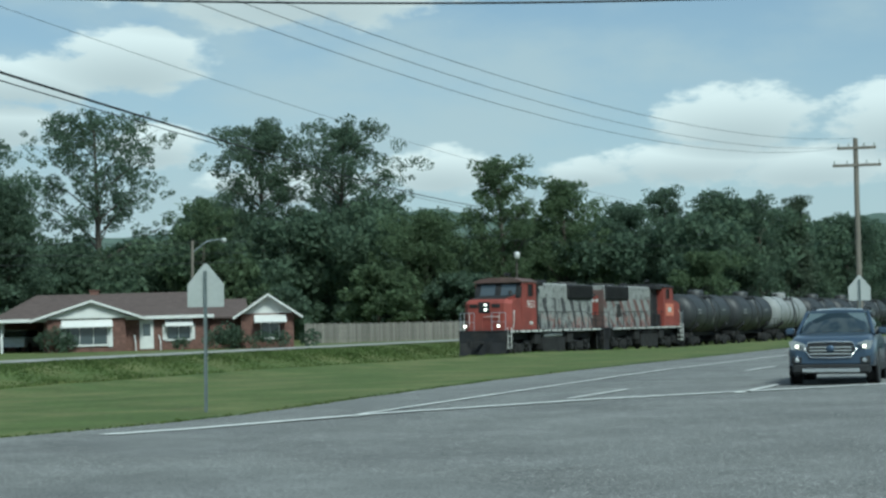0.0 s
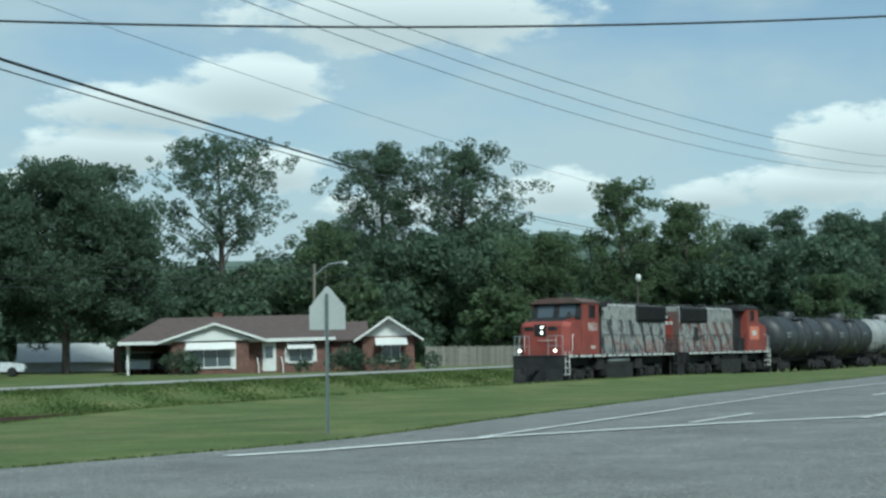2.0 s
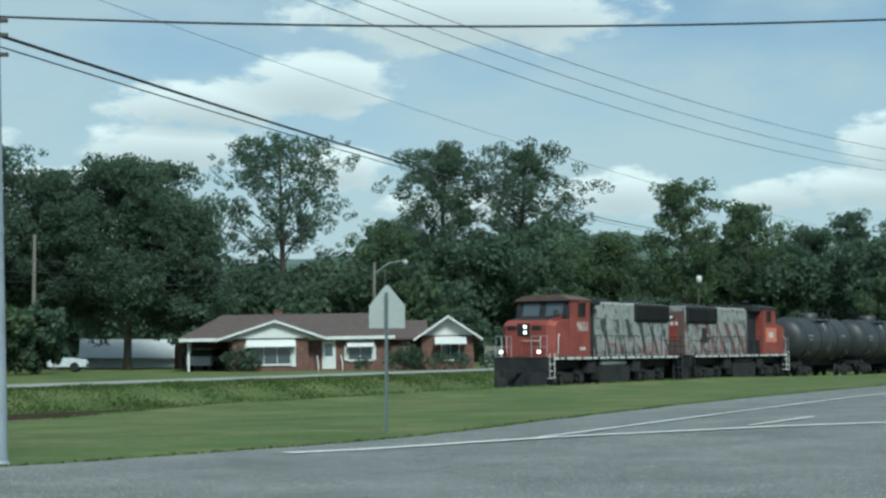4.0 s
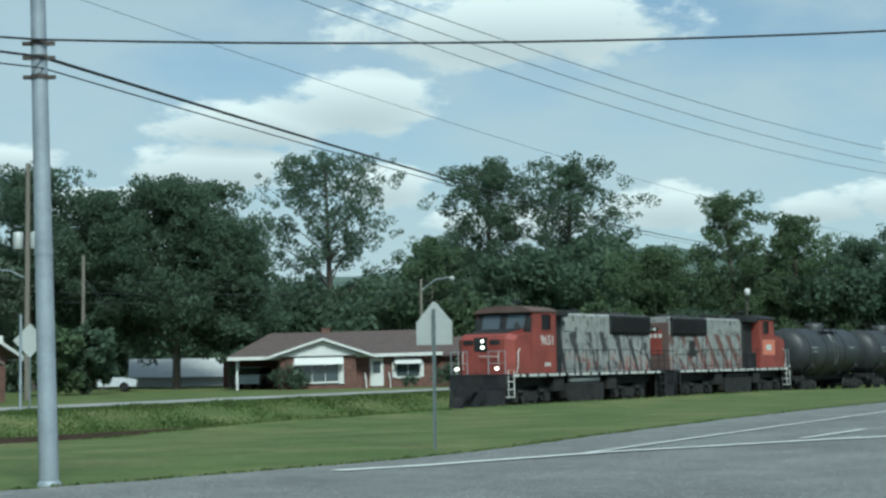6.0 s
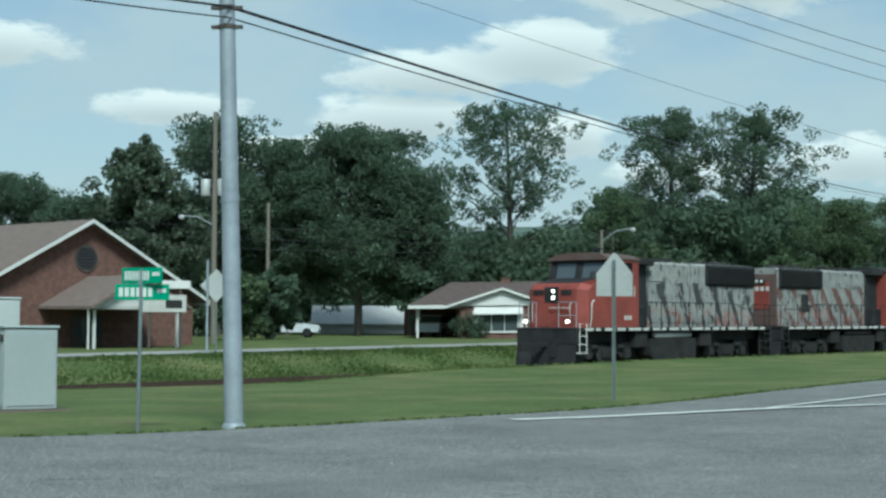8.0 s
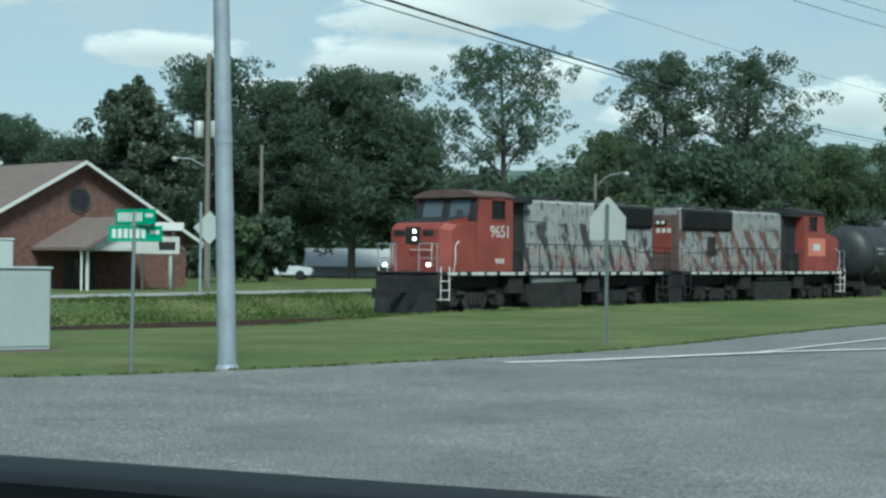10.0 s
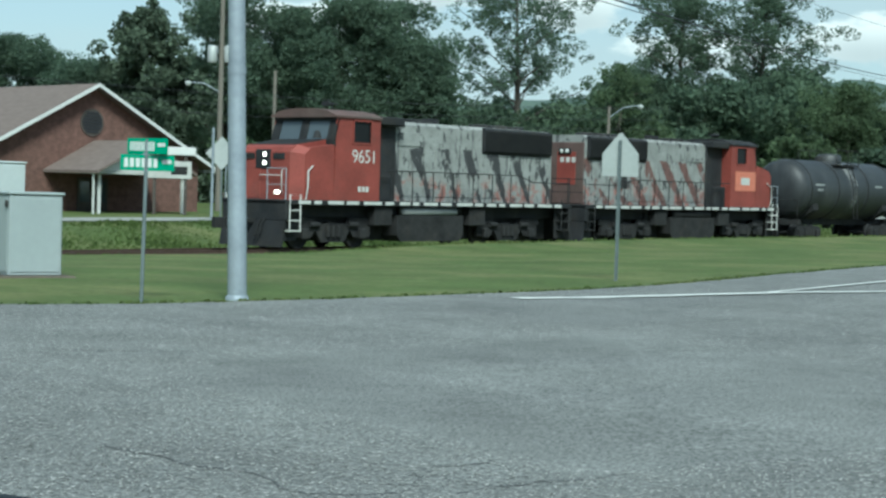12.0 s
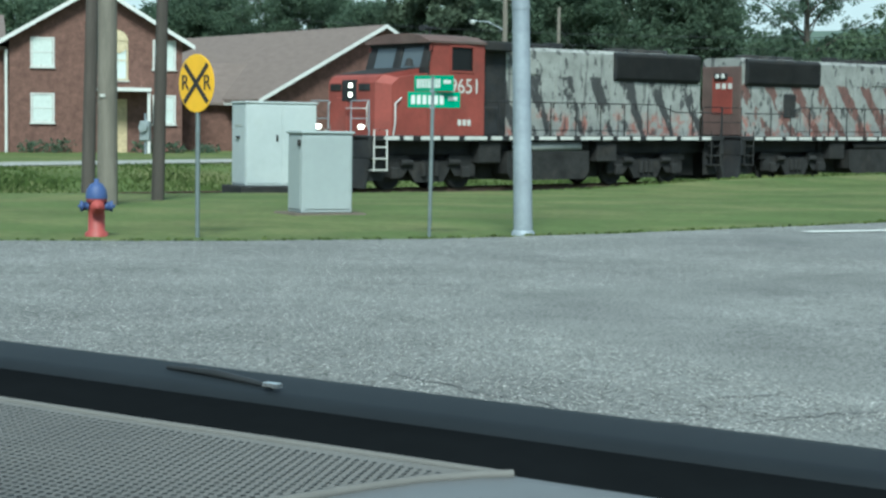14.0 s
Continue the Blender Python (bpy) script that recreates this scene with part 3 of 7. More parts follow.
def railway():
    track = thing("railway_track", "railway track with dark ties on grey ballast", "railway", kind="structure")
    sh = Shape()
    ss = list(range(-70, 240, 5))
    prof = [(-2.2, -0.26), (-1.5, -0.08), (1.5, -0.08), (2.2, -0.26)]
    v = [on_track(s, o, z - 0.17) for s in ss for o, z in prof]
    sh.add(v, [(4 * i + k, 4 * i + k + 1, 4 * i + 5 + k, 4 * i + 4 + k) for i in range(len(ss) - 1) for k in range(3)], False)
    part("ballast_bed", sh, BALLAST, track)
    for side in (-0.75, 0.75):
        sh = Shape()
        for a, b in zip(ss, ss[1:]):
            p, q = on_track(a, side), on_track(b, side)
            n = Vector((TOFF.x, TOFF.y, 0))
            pr = [(-0.065, -0.15), (-0.035, -0.13), (-0.012, -0.04), (-0.035, -0.03), (-0.035, 0), (0.035, 0), (0.035, -0.03), (0.012, -0.04), (0.035, -0.13), (0.065, -0.15)]
            vv = [e + n * o + Vector((0, 0, z)) for e in (p, q) for o, z in pr]
            sh.add(vv, [(i, i + 1, i + 11, i + 10) for i in range(9)])
        part("rail", sh, RAIL, track)
    tie = Shape().box(-0.115, 0.115, -1.28, 1.28, -0.30, -0.15, 0.015).mesh("tie", TIE)
    for i in range(260):
        s = -44 + 0.55 * i
        ob = new("tie", tie)
        ob.parent = track
        ob.matrix_basis = Matrix.Translation(on_track(s)) @ pose(0, 0, 0, 0, 0, TRACK_TURN)


def blades():
    """Tufts that roughen the lawn, thicker at the road's edge and down the cutting."""
    g = np.random.default_rng(7)
    spots = []
    e = np.array(EDGE_FINE)
    e = e[(e[:, 1] > 12) & (e[:, 1] < 110)]
    i = g.integers(0, len(e), 9000)
    spots.append(np.c_[e[i] + g.normal(0, 0.12, (9000, 2)) + [-0.10, 0.06], np.full(9000, 0.045)])
    s, o = g.uniform(-45, 100, 9000), g.uniform(2.4, 12.6, 9000)
    spots.append(np.c_[TRACK0.x + TDIR.x * s + TOFF.x * o, TRACK0.y + TDIR.y * s + TOFF.y * o, np.full(9000, 0.05)])
    s, o = g.uniform(-45, 100, 16000), g.uniform(-5.5, -2.0, 16000)
    spots.append(np.c_[TRACK0.x + TDIR.x * s + TOFF.x * o, TRACK0.y + TDIR.y * s + TOFF.y * o, np.full(16000, 0.06)])
    p = np.concatenate(spots)
    ey = np.interp(p[:, 0], [q[0] for q in EDGE_FINE], [q[1] for q in EDGE_FINE])
    off = (p[:, 0] - TRACK0.x) * TOFF.x + (p[:, 1] - TRACK0.y) * TOFF.y
    p = p[(p[:, 1] > ey - 0.12) & (np.abs(off) > 2.0) & (off < 12.8)]
    z = np.array([ground_z(x, y) for x, y in p[:, :2]]) - 0.02
    n = len(p)
    t = g.uniform(0, 3.14, n)
    h = p[:, 2] * g.uniform(0.5, 1.5, n)
    w = h * g.uniform(0.5, 1.1, n)
    lean = g.normal(0, 0.35, (n, 2)) * h[:, None]
    a = np.stack([p[:, 0] - w * np.cos(t), p[:, 1] - w * np.sin(t), z], -1)
    b = np.stack([p[:, 0] + w * np.cos(t), p[:, 1] + w * np.sin(t), z], -1)
    c = np.stack([p[:, 0] + lean[:, 0] + 0.4 * w * np.cos(t), p[:, 1] + lean[:, 1] + 0.4 * w * np.sin(t), z + h], -1)
    e2 = np.stack([p[:, 0] + lean[:, 0] - 0.5 * w * np.cos(t), p[:, 1] + lean[:, 1] - 0.5 * w * np.sin(t), z + h * 0.8], -1)
    tagged(new("grass_tufts", quads("grass_tufts", np.stack([a, b, c, e2], 1), BLADE)), "uneven green grass tufts with straw-coloured tips", "grass", kind="stuff")


def rough_grass():
    """Taller, unmown grass down the cutting between the track and the back street."""
    g = np.random.default_rng(17)
    n = 100000
    s, o = g.uniform(-45, 110, n), g.uniform(2.3, 12.4, n)
    x, y = TRACK0.x + TDIR.x * s + TOFF.x * o, TRACK0.y + TDIR.y * s + TOFF.y * o
    z = np.array([ground_z(a, b) for a, b in zip(x, y)]) - 0.02
    t, h = g.uniform(0, 3.14, n), g.uniform(0.05, 0.15, n) * (0.8 + 0.5 * np.sin(x * 0.9) * np.sin(y * 0.7))
    w = h * g.uniform(0.25, 0.6, n)
    lean = g.normal(0, 0.3, (n, 2)) * h[:, None]
    c, d = np.cos(t), np.sin(t)
    q = [np.stack(p, -1) for p in ((x - w * c, y - w * d, z), (x + w * c, y + w * d, z), (x + lean[:, 0] + 0.3 * w * c, y + lean[:, 1] + 0.3 * w * d, z + h), (x + lean[:, 0] - 0.4 * w * c, y + lean[:, 1] - 0.4 * w * d, z + 0.8 * h))]
    tagged(new("rough_grass", quads("rough_grass", np.stack(q, 1), ROUGH)), "taller unmown dark green grass beside the railway", "grass", kind="stuff")


ground()
roads()
railway()
blades()
rough_grass()


# ---- trees ----
def leaf_quads(g, centres, radii, per, size):
    """Leaf clumps: quads scattered near the shells of soft balls."""
    out = []
    for c, r in zip(centres, radii):
        n = int(per * (r / 1.5) ** 2) + 20
        d = g.normal(0, 1, (n, 3))
        d /= np.linalg.norm(d, axis=1)[:, None]
        p = c + d * (r * g.uniform(0.35, 1.08, n) ** 0.6)[:, None] * [1, 1, 0.78]
        u = g.normal(0, 1, (n, 3))
        u /= np.linalg.norm(u, axis=1)[:, None]
        w = np.cross(u, g.normal(0, 1, (n, 3)))
        w /= np.linalg.norm(w, axis=1)[:, None]
        s = (size * g.uniform(0.55, 1.35, n))[:, None]
        out.append(np.stack([p - u * s, p - w * s * 0.55, p + u * s, p + w * s * 0.55], 1))
    return np.concatenate(out)


def tree(seed, place, height, width, label, leaf=None, bare=0.3, limbs=22, density=30, size=0.13, ball=0.75, lean=0.0, category="tree", droop=0.0, fill=2.2, dome=1.6):
    """A trunk, limbs that fork from it, and small leaf clumps strung along each limb with gaps between. bare: part of the height without leaves."""
    g = np.random.default_rng(seed)
    root = thing("tree", label, category, Matrix.Translation(place))
    leaf = leaf or LEAF
    r0 = 0.015 * height + 0.05
    bow = [float(v) for v in g.uniform(-0.35, 0.35, 4)]

    def stem(z):
        k = z / height
        return Vector((lean * k + bow[0] * math.sin(k * 4) * 0.8, bow[1] * math.sin(k * 5) * 0.8, z))

    part("trunk", Shape().tube([stem(height * k) if k else Vector((0, 0, -0.3)) for k in (0, 0.2, 0.4, 0.6, 0.8, 0.96)], [r0 * 1.15, r0, r0 * 0.8, r0 * 0.55, r0 * 0.3, r0 * 0.08], 8), BARK, root)
    cen, rad = [], []
    for k in range(limbs):
        q = (k + 0.5) / limbs                       # from the lowest limb to the top
        z0 = height * (bare * 0.85 + (0.93 - bare * 0.85) * q)
        a = k * 2.399 + float(g.uniform(-0.5, 0.5))
        shape = (1 - max(0.0, q - 0.25) ** dome * 1.15) * (0.75 + 0.5 * float(g.random()))
        reach = max(0.9, width / 2 * shape * 0.95)
        rise = (0.55 + 0.5 * q - droop) * reach * 0.95
        b = stem(z0)
        e = b + Vector((math.cos(a) * reach, math.sin(a) * reach, min(rise, height - z0 - 0.3)))
        mid = (b + e) / 2 + Vector((float(g.uniform(-0.3, 0.3)), float(g.uniform(-0.3, 0.3)), float(g.uniform(-0.1, 0.5))))
        rr = r0 * (0.30 - 0.20 * q)
        part("limb", Shape().tube([b, mid, e], [rr, rr * 0.6, rr * 0.15], 5, caps=False), BARK, root)
        n = 4 + int(reach * fill)
        for i in range(n):
            t = float(g.uniform(0.28, 1.06))
            c = b.lerp(mid, t * 2) if t < 0.5 else mid.lerp(e, t * 2 - 1)
            spread = 0.20 * reach + 0.35
            c = c + Vector([float(v) for v in g.normal(0, spread * 0.52, 3)]) * (0.5 + 0.6 * t)
            c.z = min(c.z, height - 0.2)
            cen.append(tuple(c))
            rad.append(ball * float(g.uniform(0.5, 1.3)))
    for i in range(6):
        cen.append(tuple(stem(height * (0.90 + 0.02 * i)) + Vector([float(v) for v in g.normal(0, 0.3, 3)])))
        rad.append(ball * 0.6)
    part("crown", quads("crown", leaf_quads(g, np.array(cen), np.array(rad), density * 1.25, size), leaf), leaf, root)
    return root


def beyond_track(az, gap):
    """Distance at which an azimuth lies that far behind the track."""
    k = math.tan(radians(min(az, 27.0)))
    s = (k * TRACK0.y - TRACK0.x) / (TDIR.x - k * TDIR.y)
    return min(math.hypot(TRACK0.x + TDIR.x * s, TRACK0.y + TDIR.y * s) + gap, 330.0) if s > 0 else 0.0


def trees():
    def put(seed, az, el, wdeg, dist, label, **kw):
        dist = max(dist, beyond_track(az, 14))
        p = ray_place(az, dist)
        tree(seed, p, EYE[2] + el * dist - p.z, radians(wdeg) * dist, label, **kw)

    tall = "tall slender broadleaf tree with an open, airy crown"
    full = "tall broadleaf tree with a full dark green crown"
    pale = "broadleaf tree with light green leaves"
    put(1, -2.8, 0.131, 5.6, 165, tall, dome=1.9, bare=0.40, fill=2.5, limbs=26, density=170, ball=0.63, lean=-0.6)
    put(2, 2.55, 0.127, 3.5, 165, full, dome=2.1, bare=0.38, fill=1.9, limbs=32, density=204, ball=0.75)
    put(3, 5.25, 0.127, 4.1, 166, full, dome=1.8, bare=0.38, fill=1.8, limbs=32, density=178, ball=0.75)
    put(4, 10.55, 0.103, 2.9, 150, "upright broadleaf tree with light green leaves", leaf=LEAF2, bare=0.12, limbs=34, density=204, ball=0.70, droop=-0.5)
    put(5, 12.7, 0.089, 3.0, 152, "rounded broadleaf tree with light green leaves", leaf=LEAF2, bare=0.1, limbs=30, density=204, ball=0.75)
    put(6, -8.0, 0.113, 4.8, 128, full, dome=2.2, bare=0.15, limbs=44, density=255, ball=0.88)
    put(7, -10.4, 0.108, 4.2, 132, full, bare=0.2, limbs=38, density=255, ball=0.84)
    put(8, -12.7, 0.121, 4.6, 134, tall, dome=2.0, bare=0.2, limbs=36, density=187, ball=0.75)
    put(9, -15.3, 0.108, 4.0, 126, "dark pine with flat spreading branches", leaf=PINE, bare=0.15, limbs=34, density=289, ball=0.70, size=0.19, category="pine tree", droop=0.75)
    put(10, -19.5, 0.083, 5.5, 150, full, bare=0.15, limbs=34, density=238, ball=0.88)
    put(11, -6.2, 0.090, 3.4, 126, full, bare=0.22, limbs=34, density=255, ball=0.84)
    put(12, 0.6, 0.081, 2.6, 152, "small airy tree with pale leaves", leaf=LEAF2, bare=0.2, limbs=20, density=119, ball=0.62)
    put(13, 16.1, 0.083, 2.2, 165, tall, bare=0.45, limbs=20, density=187, ball=0.75)
    put(14, 17.8, 0.079, 2.6, 165, full, bare=0.1, limbs=32, density=238, ball=0.84)
    put(15, 19.2, 0.079, 1.8, 168, tall, bare=0.35, limbs=20, density=153, ball=0.66)
    put(16, 20.45, 0.076, 1.0, 160, "narrow columnar dark evergreen", leaf=PINE, bare=0.02, limbs=40, density=255, ball=0.62, category="evergreen tree", droop=-0.6)
    put(17, 22.0, 0.064, 2.8, 168, full, bare=0.1, limbs=30, density=221, ball=0.88)
    put(18, 17.4, 0.045, 2.2, 138, "low rounded tree with light green leaves", leaf=LEAF2, bare=0.05, limbs=26, density=238, ball=0.66)
    put(19, -23.0, 0.075, 5.0, 155, full, bare=0.1, limbs=30, density=221, ball=0.97)
    put(20, -27.0, 0.07, 5.0, 160, full, bare=0.1, limbs=30, density=204, ball=0.97)
    put(21, 8.0, 0.072, 3.2, 150, pale, leaf=LEAF2, bare=0.05, limbs=30, density=238, ball=0.88)
    put(22, 14.6, 0.073, 3.2, 160, full, bare=0.05, limbs=30, density=238, ball=0.88)
    put(23, -17.2, 0.070, 4.0, 140, full, bare=0.1, limbs=32, density=238, ball=0.88)
    put(24, 24.5, 0.060, 3.0, 170, full, bare=0.1, limbs=26, density=204, ball=0.88)
    # shrubs and young trees before the woods
    for i, (az, el, w, d) in enumerate([(-10.9, 0.028, 1.5, 110), (-12.2, 0.030, 1.6, 108), (-5.6, 0.030, 1.4, 124), (1.7, 0.045, 1.6, 122),
                                        (3.3, 0.028, 1.6, 134), (6.4, 0.040, 2.6, 142), (9.4, 0.035, 2.8, 146)]):
        put(40 + i, az, el, w, d, "young broadleaf tree with a dense low crown", bare=0.12, limbs=18, density=255, ball=0.53, size=0.2, leaf=(LEAF, LEAF2)[i % 2])


def woods():
    """The dark belt of woods behind the houses, and the hills beyond."""
    g = np.random.default_rng(21)
    cen, rad = [], []
    for k in range(1500):
        az = radians(g.uniform(-40, 32))
        d = max(150.0, beyond_track(math.degrees(az), 16)) + g.uniform(0, 22)
        top = 1.45 + d * (0.062 + 0.010 * math.sin(az * 23) + 0.006 * math.sin(az * 61 + 1))
        if math.degrees(az) > 12:
            top *= 1 - 0.1 * min(1, (math.degrees(az) - 12) / 10)
        z = top * g.uniform(0.02, 1.0) ** 0.75
        cen.append((d * math.sin(az), d * math.cos(az), z))
        rad.append(g.uniform(1.1, 2.4) * d / 160)
    q = leaf_quads(g, np.array(cen), np.array(rad), 150, 0.30)
    tagged(new("woods", quads("woods", q, WOODS)), "belt of dense dark green woods", "woods", kind="stuff")
    sh = Shape()
    v, f = [], []
    azs = np.radians(np.arange(-60, 50, 0.5))
    for a in azs:
        bump = 0.055 + 0.006 * noise.noise((a * 9, 0, 0)) + 0.004 * noise.noise((a * 31, 2, 0))
        bump += 0.022 * math.exp(-((math.degrees(a) - 8.5) / 5.0) ** 2) + 0.008 * math.exp(-((math.degrees(a) + 2) / 4) ** 2) + 0.010 * math.exp(-((math.degrees(a) - 26) / 6.0) ** 2)
        for d, k in ((520, 0.0), (640, 0.5), (760, 0.85), (900, 1.0), (1100, 0.9)):
            v.append((d * math.sin(a), d * math.cos(a), -1 + k * (1.45 + 900 * bump) * (1 + 0.02 * noise.noise((a * 120, d * 0.02, 5)))))
    n = 5
    for i in range(len(azs) - 1):
        f += [(i * n + k, i * n + k + 1, (i + 1) * n + k + 1, (i + 1) * n + k) for k in range(n - 1)]
    sh.add(v, f, True)
    solo("hills", sh, HILL, "low wooded hills with haze painted into their blue-green colour", "hills", kind="structure")
    # upright sheet added behind the belt to stand for the deep shade inside
    sh = Shape()
    v = []
    for a in azs:
        far = max(150.0, beyond_track(math.degrees(a), 16)) + 26
        for d, z in ((far, -1.0), (far + 1, far * 0.042 + 1.6 * noise.noise((a * 40, 1, 0)))):
            v.append((d * math.sin(a), d * math.cos(a), z))
    sh.add(v, [(2 * i, 2 * i + 1, 2 * i + 3, 2 * i + 2) for i in range(len(azs) - 1)], True)
    solo("backdrop", sh, WOODS, "upright sheet put behind the belt for the shade inside the woods", "woods", kind="structure")


trees()
woods()


# ---- the train ----
AXLES = []      # (axle object, its place in the vehicle, wheel radius, +1 if it rolls forward in the vehicle's own space)
TRAIN = []      # (vehicle, where its own origin stands behind the train's front, turned round)


def wheelset(parent, x, r, sense):
    sh = Shape()
    for y in (-0.76, 0.76):
        k = 1 if y > 0 else -1
        sh.lathe([(0.10, y - 0.065), (r + 0.03, y - 0.065 if k > 0 else y - 0.0), (r, y - 0.02), (r, y + 0.065), (r - 0.07, y + 0.065), (r - 0.10, y + 0.03), (0.17, y + 0.03), (0.15, y + 0.08), (0.05, y + 0.085)], (0, 0, 0), "y", 20)
    sh.tube([(0, -0.76, 0), (0, 0.76, 0)], 0.085, 10)
    # a worn spot lets one see the wheel turn
    sh.box(-0.04, 0.04, 0.80, 0.85, 0.18, r - 0.12)
    sh.box(-0.04, 0.04, -0.85, -0.80, 0.18, r - 0.12)
    ob = part("wheelset", sh, LOCO_UNDER, parent, "dark steel wheels on an axle", pose(x, 0, r))
    AXLES.append((ob, x, r, sense))


def bogie(parent, x, base, r, sense, heavy):
    """Side frames, bolster and springs; the wheelsets stay parts of the vehicle so that they can turn."""
    sh = Shape()
    h = base / 2
    for y in (-1.02, 1.02):
        top, bot = r + 0.34, r - 0.06
        poly = [(x - h - 0.45, r - 0.12), (x - h - 0.45, r + 0.22), (x - h - 0.2, top), (x + h + 0.2, top), (x + h + 0.45, r + 0.22), (x + h + 0.45, r - 0.12), (x + h - 0.35, r - 0.12), (x + h - 0.55, r + 0.12),
                (x + 0.55, bot - 0.22), (x - 0.55, bot - 0.22), (x - h + 0.55, r + 0.12), (x - h + 0.35, r - 0.12)]
        sh.prism(poly, "y", y - 0.07, y + 0.07)
        for e in (x - h, x + h):
            sh.box(e - 0.16, e + 0.16, y + (0.07 if y > 0 else -0.21), y + (0.21 if y > 0 else -0.07), r - 0.17, r + 0.17, 0.03)
        for e in (x - 0.25, x, x + 0.25):
            sh.lathe([(0.09, r - 0.1), (0.09, r + 0.28)], (e, y + (0.1 if y > 0 else -0.1), 0), "z", 8)
        if heavy:
            for e in (x - h, x + h):
                sh.prism([(e - 0.62, r + 0.3), (e + 0.62, r + 0.3), (e + 0.55, r + 0.52), (e - 0.55, r + 0.52)], "y", y - 0.05, y + 0.05)
            for e in (x - h + 0.45, x + h - 0.45):
                sh.lathe([(0.1, -0.22), (0.1, 0.22)], (e, y * 1.1, r + 0.3), "x", 10)
    sh.box(x - 0.22, x + 0.22, -1.0, 1.0, r - 0.05, r + 0.38)
    part("bogie_frame", sh, LOCO_UNDER, parent)
    for e in (x - h, x + h):
        wheelset(parent, e, r, sense)


def coupler(parent, x, sign):
    sh = Shape()
    sh.box(x, x + sign * 0.42, -0.10, 0.10, 0.72, 0.98, 0.02)
    sh.prism([(x + sign * 0.35, -0.2), (x + sign * 0.68, -0.2), (x + sign * 0.72, 0.0), (x + sign * 0.56, 0.02), (x + sign * 0.5, 0.22), (x + sign * 0.35, 0.2)], "z", 0.68, 1.02)
    part("coupler", sh, LOCO_UNDER, parent)


LL = 16.6       # locomotive length over the end plates


def locomotive(label, m, second, sense):
    """A four-axle hood locomotive with a wide nose and cab. x forward, front at 0, z 0 at the rail."""
    root = thing("locomotive", label, "locomotive", m, group="train")
    red, zeb = LOCO_RED, (ZEBRA2 if second else ZEBRA)
    # frame and walkway
    sh = Shape().box(-LL, -0.95, -1.50, 1.50, 1.46, 1.62, 0.02).box(-LL + 0.4, -1.15, -0.9, 0.9, 1.05, 1.46)
    part("walkway_deck", sh, LOCO_BLACK, root)
    for y in (1.503, -1.503):       # reflective dashes along the sill
        x = -1.5
        k = 0
        while x > -LL + 0.9:
            ln = (0.55, 0.34, 0.75, 0.60, 0.9, 0.45)[k % 6]
            part("sill_marking", Shape().box(x - ln, x, y - 0.006, y + 0.006, 1.49, 1.60), STRIP, root)
            x -= ln + (0.18, 0.30, 0.14, 0.24)[k % 4]
            k += 1
    # pilots with plough, steps and buffer-height plates at both ends
    for e, sg in ((-0.95, 1), (-LL, -1)):
        sh = Shape().box(e - sg * 0.16, e, -1.48, 1.48, 0.95, 1.60, 0.02)
        sh.prism([(e - sg * 0.10, 0.95), (e + sg * 0.02, 0.95), (e + sg * 0.16, 0.10), (e + sg * 0.06, 0.10)], "y", -1.42, 1.42)
        sh.prism([(e - sg * 0.75, 0.30), (e - sg * 0.05, 0.30), (e - sg * 0.05, 1.5), (e - sg * 0.75, 1.5)], "y", -1.22, -1.18)
        sh.prism([(e - sg * 0.75, 0.30), (e - sg * 0.05, 0.30), (e - sg * 0.05, 1.5), (e - sg * 0.75, 1.5)], "y", 1.18, 1.22)
        part("pilot", sh, LOCO_BLACK, root, "black pilot plate with plough")
        for y in (1.34, -1.34):
            side, paint = (y + 0.145 if y > 0 else y - 0.145), STRIP if sg > 0 else LOCO_UNDER
            st = Shape().tube([(xx, side, z) for xx, z in ((e - sg * 0.66, 0.58), (e - sg * 0.66, 1.78), (e - sg * 0.18, 1.78), (e - sg * 0.18, 0.58))], 0.022, 6)
            ladder = part("step_ladder", st, paint, root, "white-edged step ladder")
            for z in (0.62, 0.95, 1.28):
                part("step", Shape().box(e - sg * 0.65, e - sg * 0.19, y - 0.14, y + 0.14, z - 0.02, z + 0.02), paint, ladder)
        coupler(root, 0 if sg > 0 else -LL, sg)
        if sg > 0:
            part("draw_bar", Shape().box(-1.1, 0.05, -0.08, 0.08, 0.84, 1.0, 0.01), LOCO_UNDER, root)
        for y in (-0.5, -0.35, 0.4, 0.55):
            hose = Shape().tube([(e + sg * 0.02, y, 1.0), (e + sg * 0.16, y, 0.85), (e + sg * 0.22, y, 0.55), (e + sg * 0.30, y * 0.8, 0.42)], 0.028, 6)
            part("air_hose", hose, RUBBER, root)
        # end handrails
        for a, b in ((-1.4, -0.55), (0.55, 1.4)):
            r = Shape()
            for y in (a, b):
                r.tube([(e - sg * 0.06, y, 1.6), (e - sg * 0.06, y, 2.62)], 0.02, 6)
            r.tube([(e - sg * 0.06, a, 2.62), (e - sg * 0.06, b, 2.62)], 0.02, 6)
            r.tube([(e - sg * 0.06, a, 2.1), (e - sg * 0.06, b, 2.1)], 0.016, 6)
            part("end_rail", r, GALV if sg > 0 else LOCO_BLACK, root)
    # nose: full width, sloping top, chamfered front
    n0, n1, cw = -1.45, -3.15, 1.46
    sh = Shape()
    prof = [(n1, 1.62), (n1, 3.62), (n0 - 0.30, 3.40), (n0 - 0.10, 3.32), (n0, 3.16), (n0, 1.62)]
    sh.prism(prof, "y", -cw + 0.35, cw - 0.35)
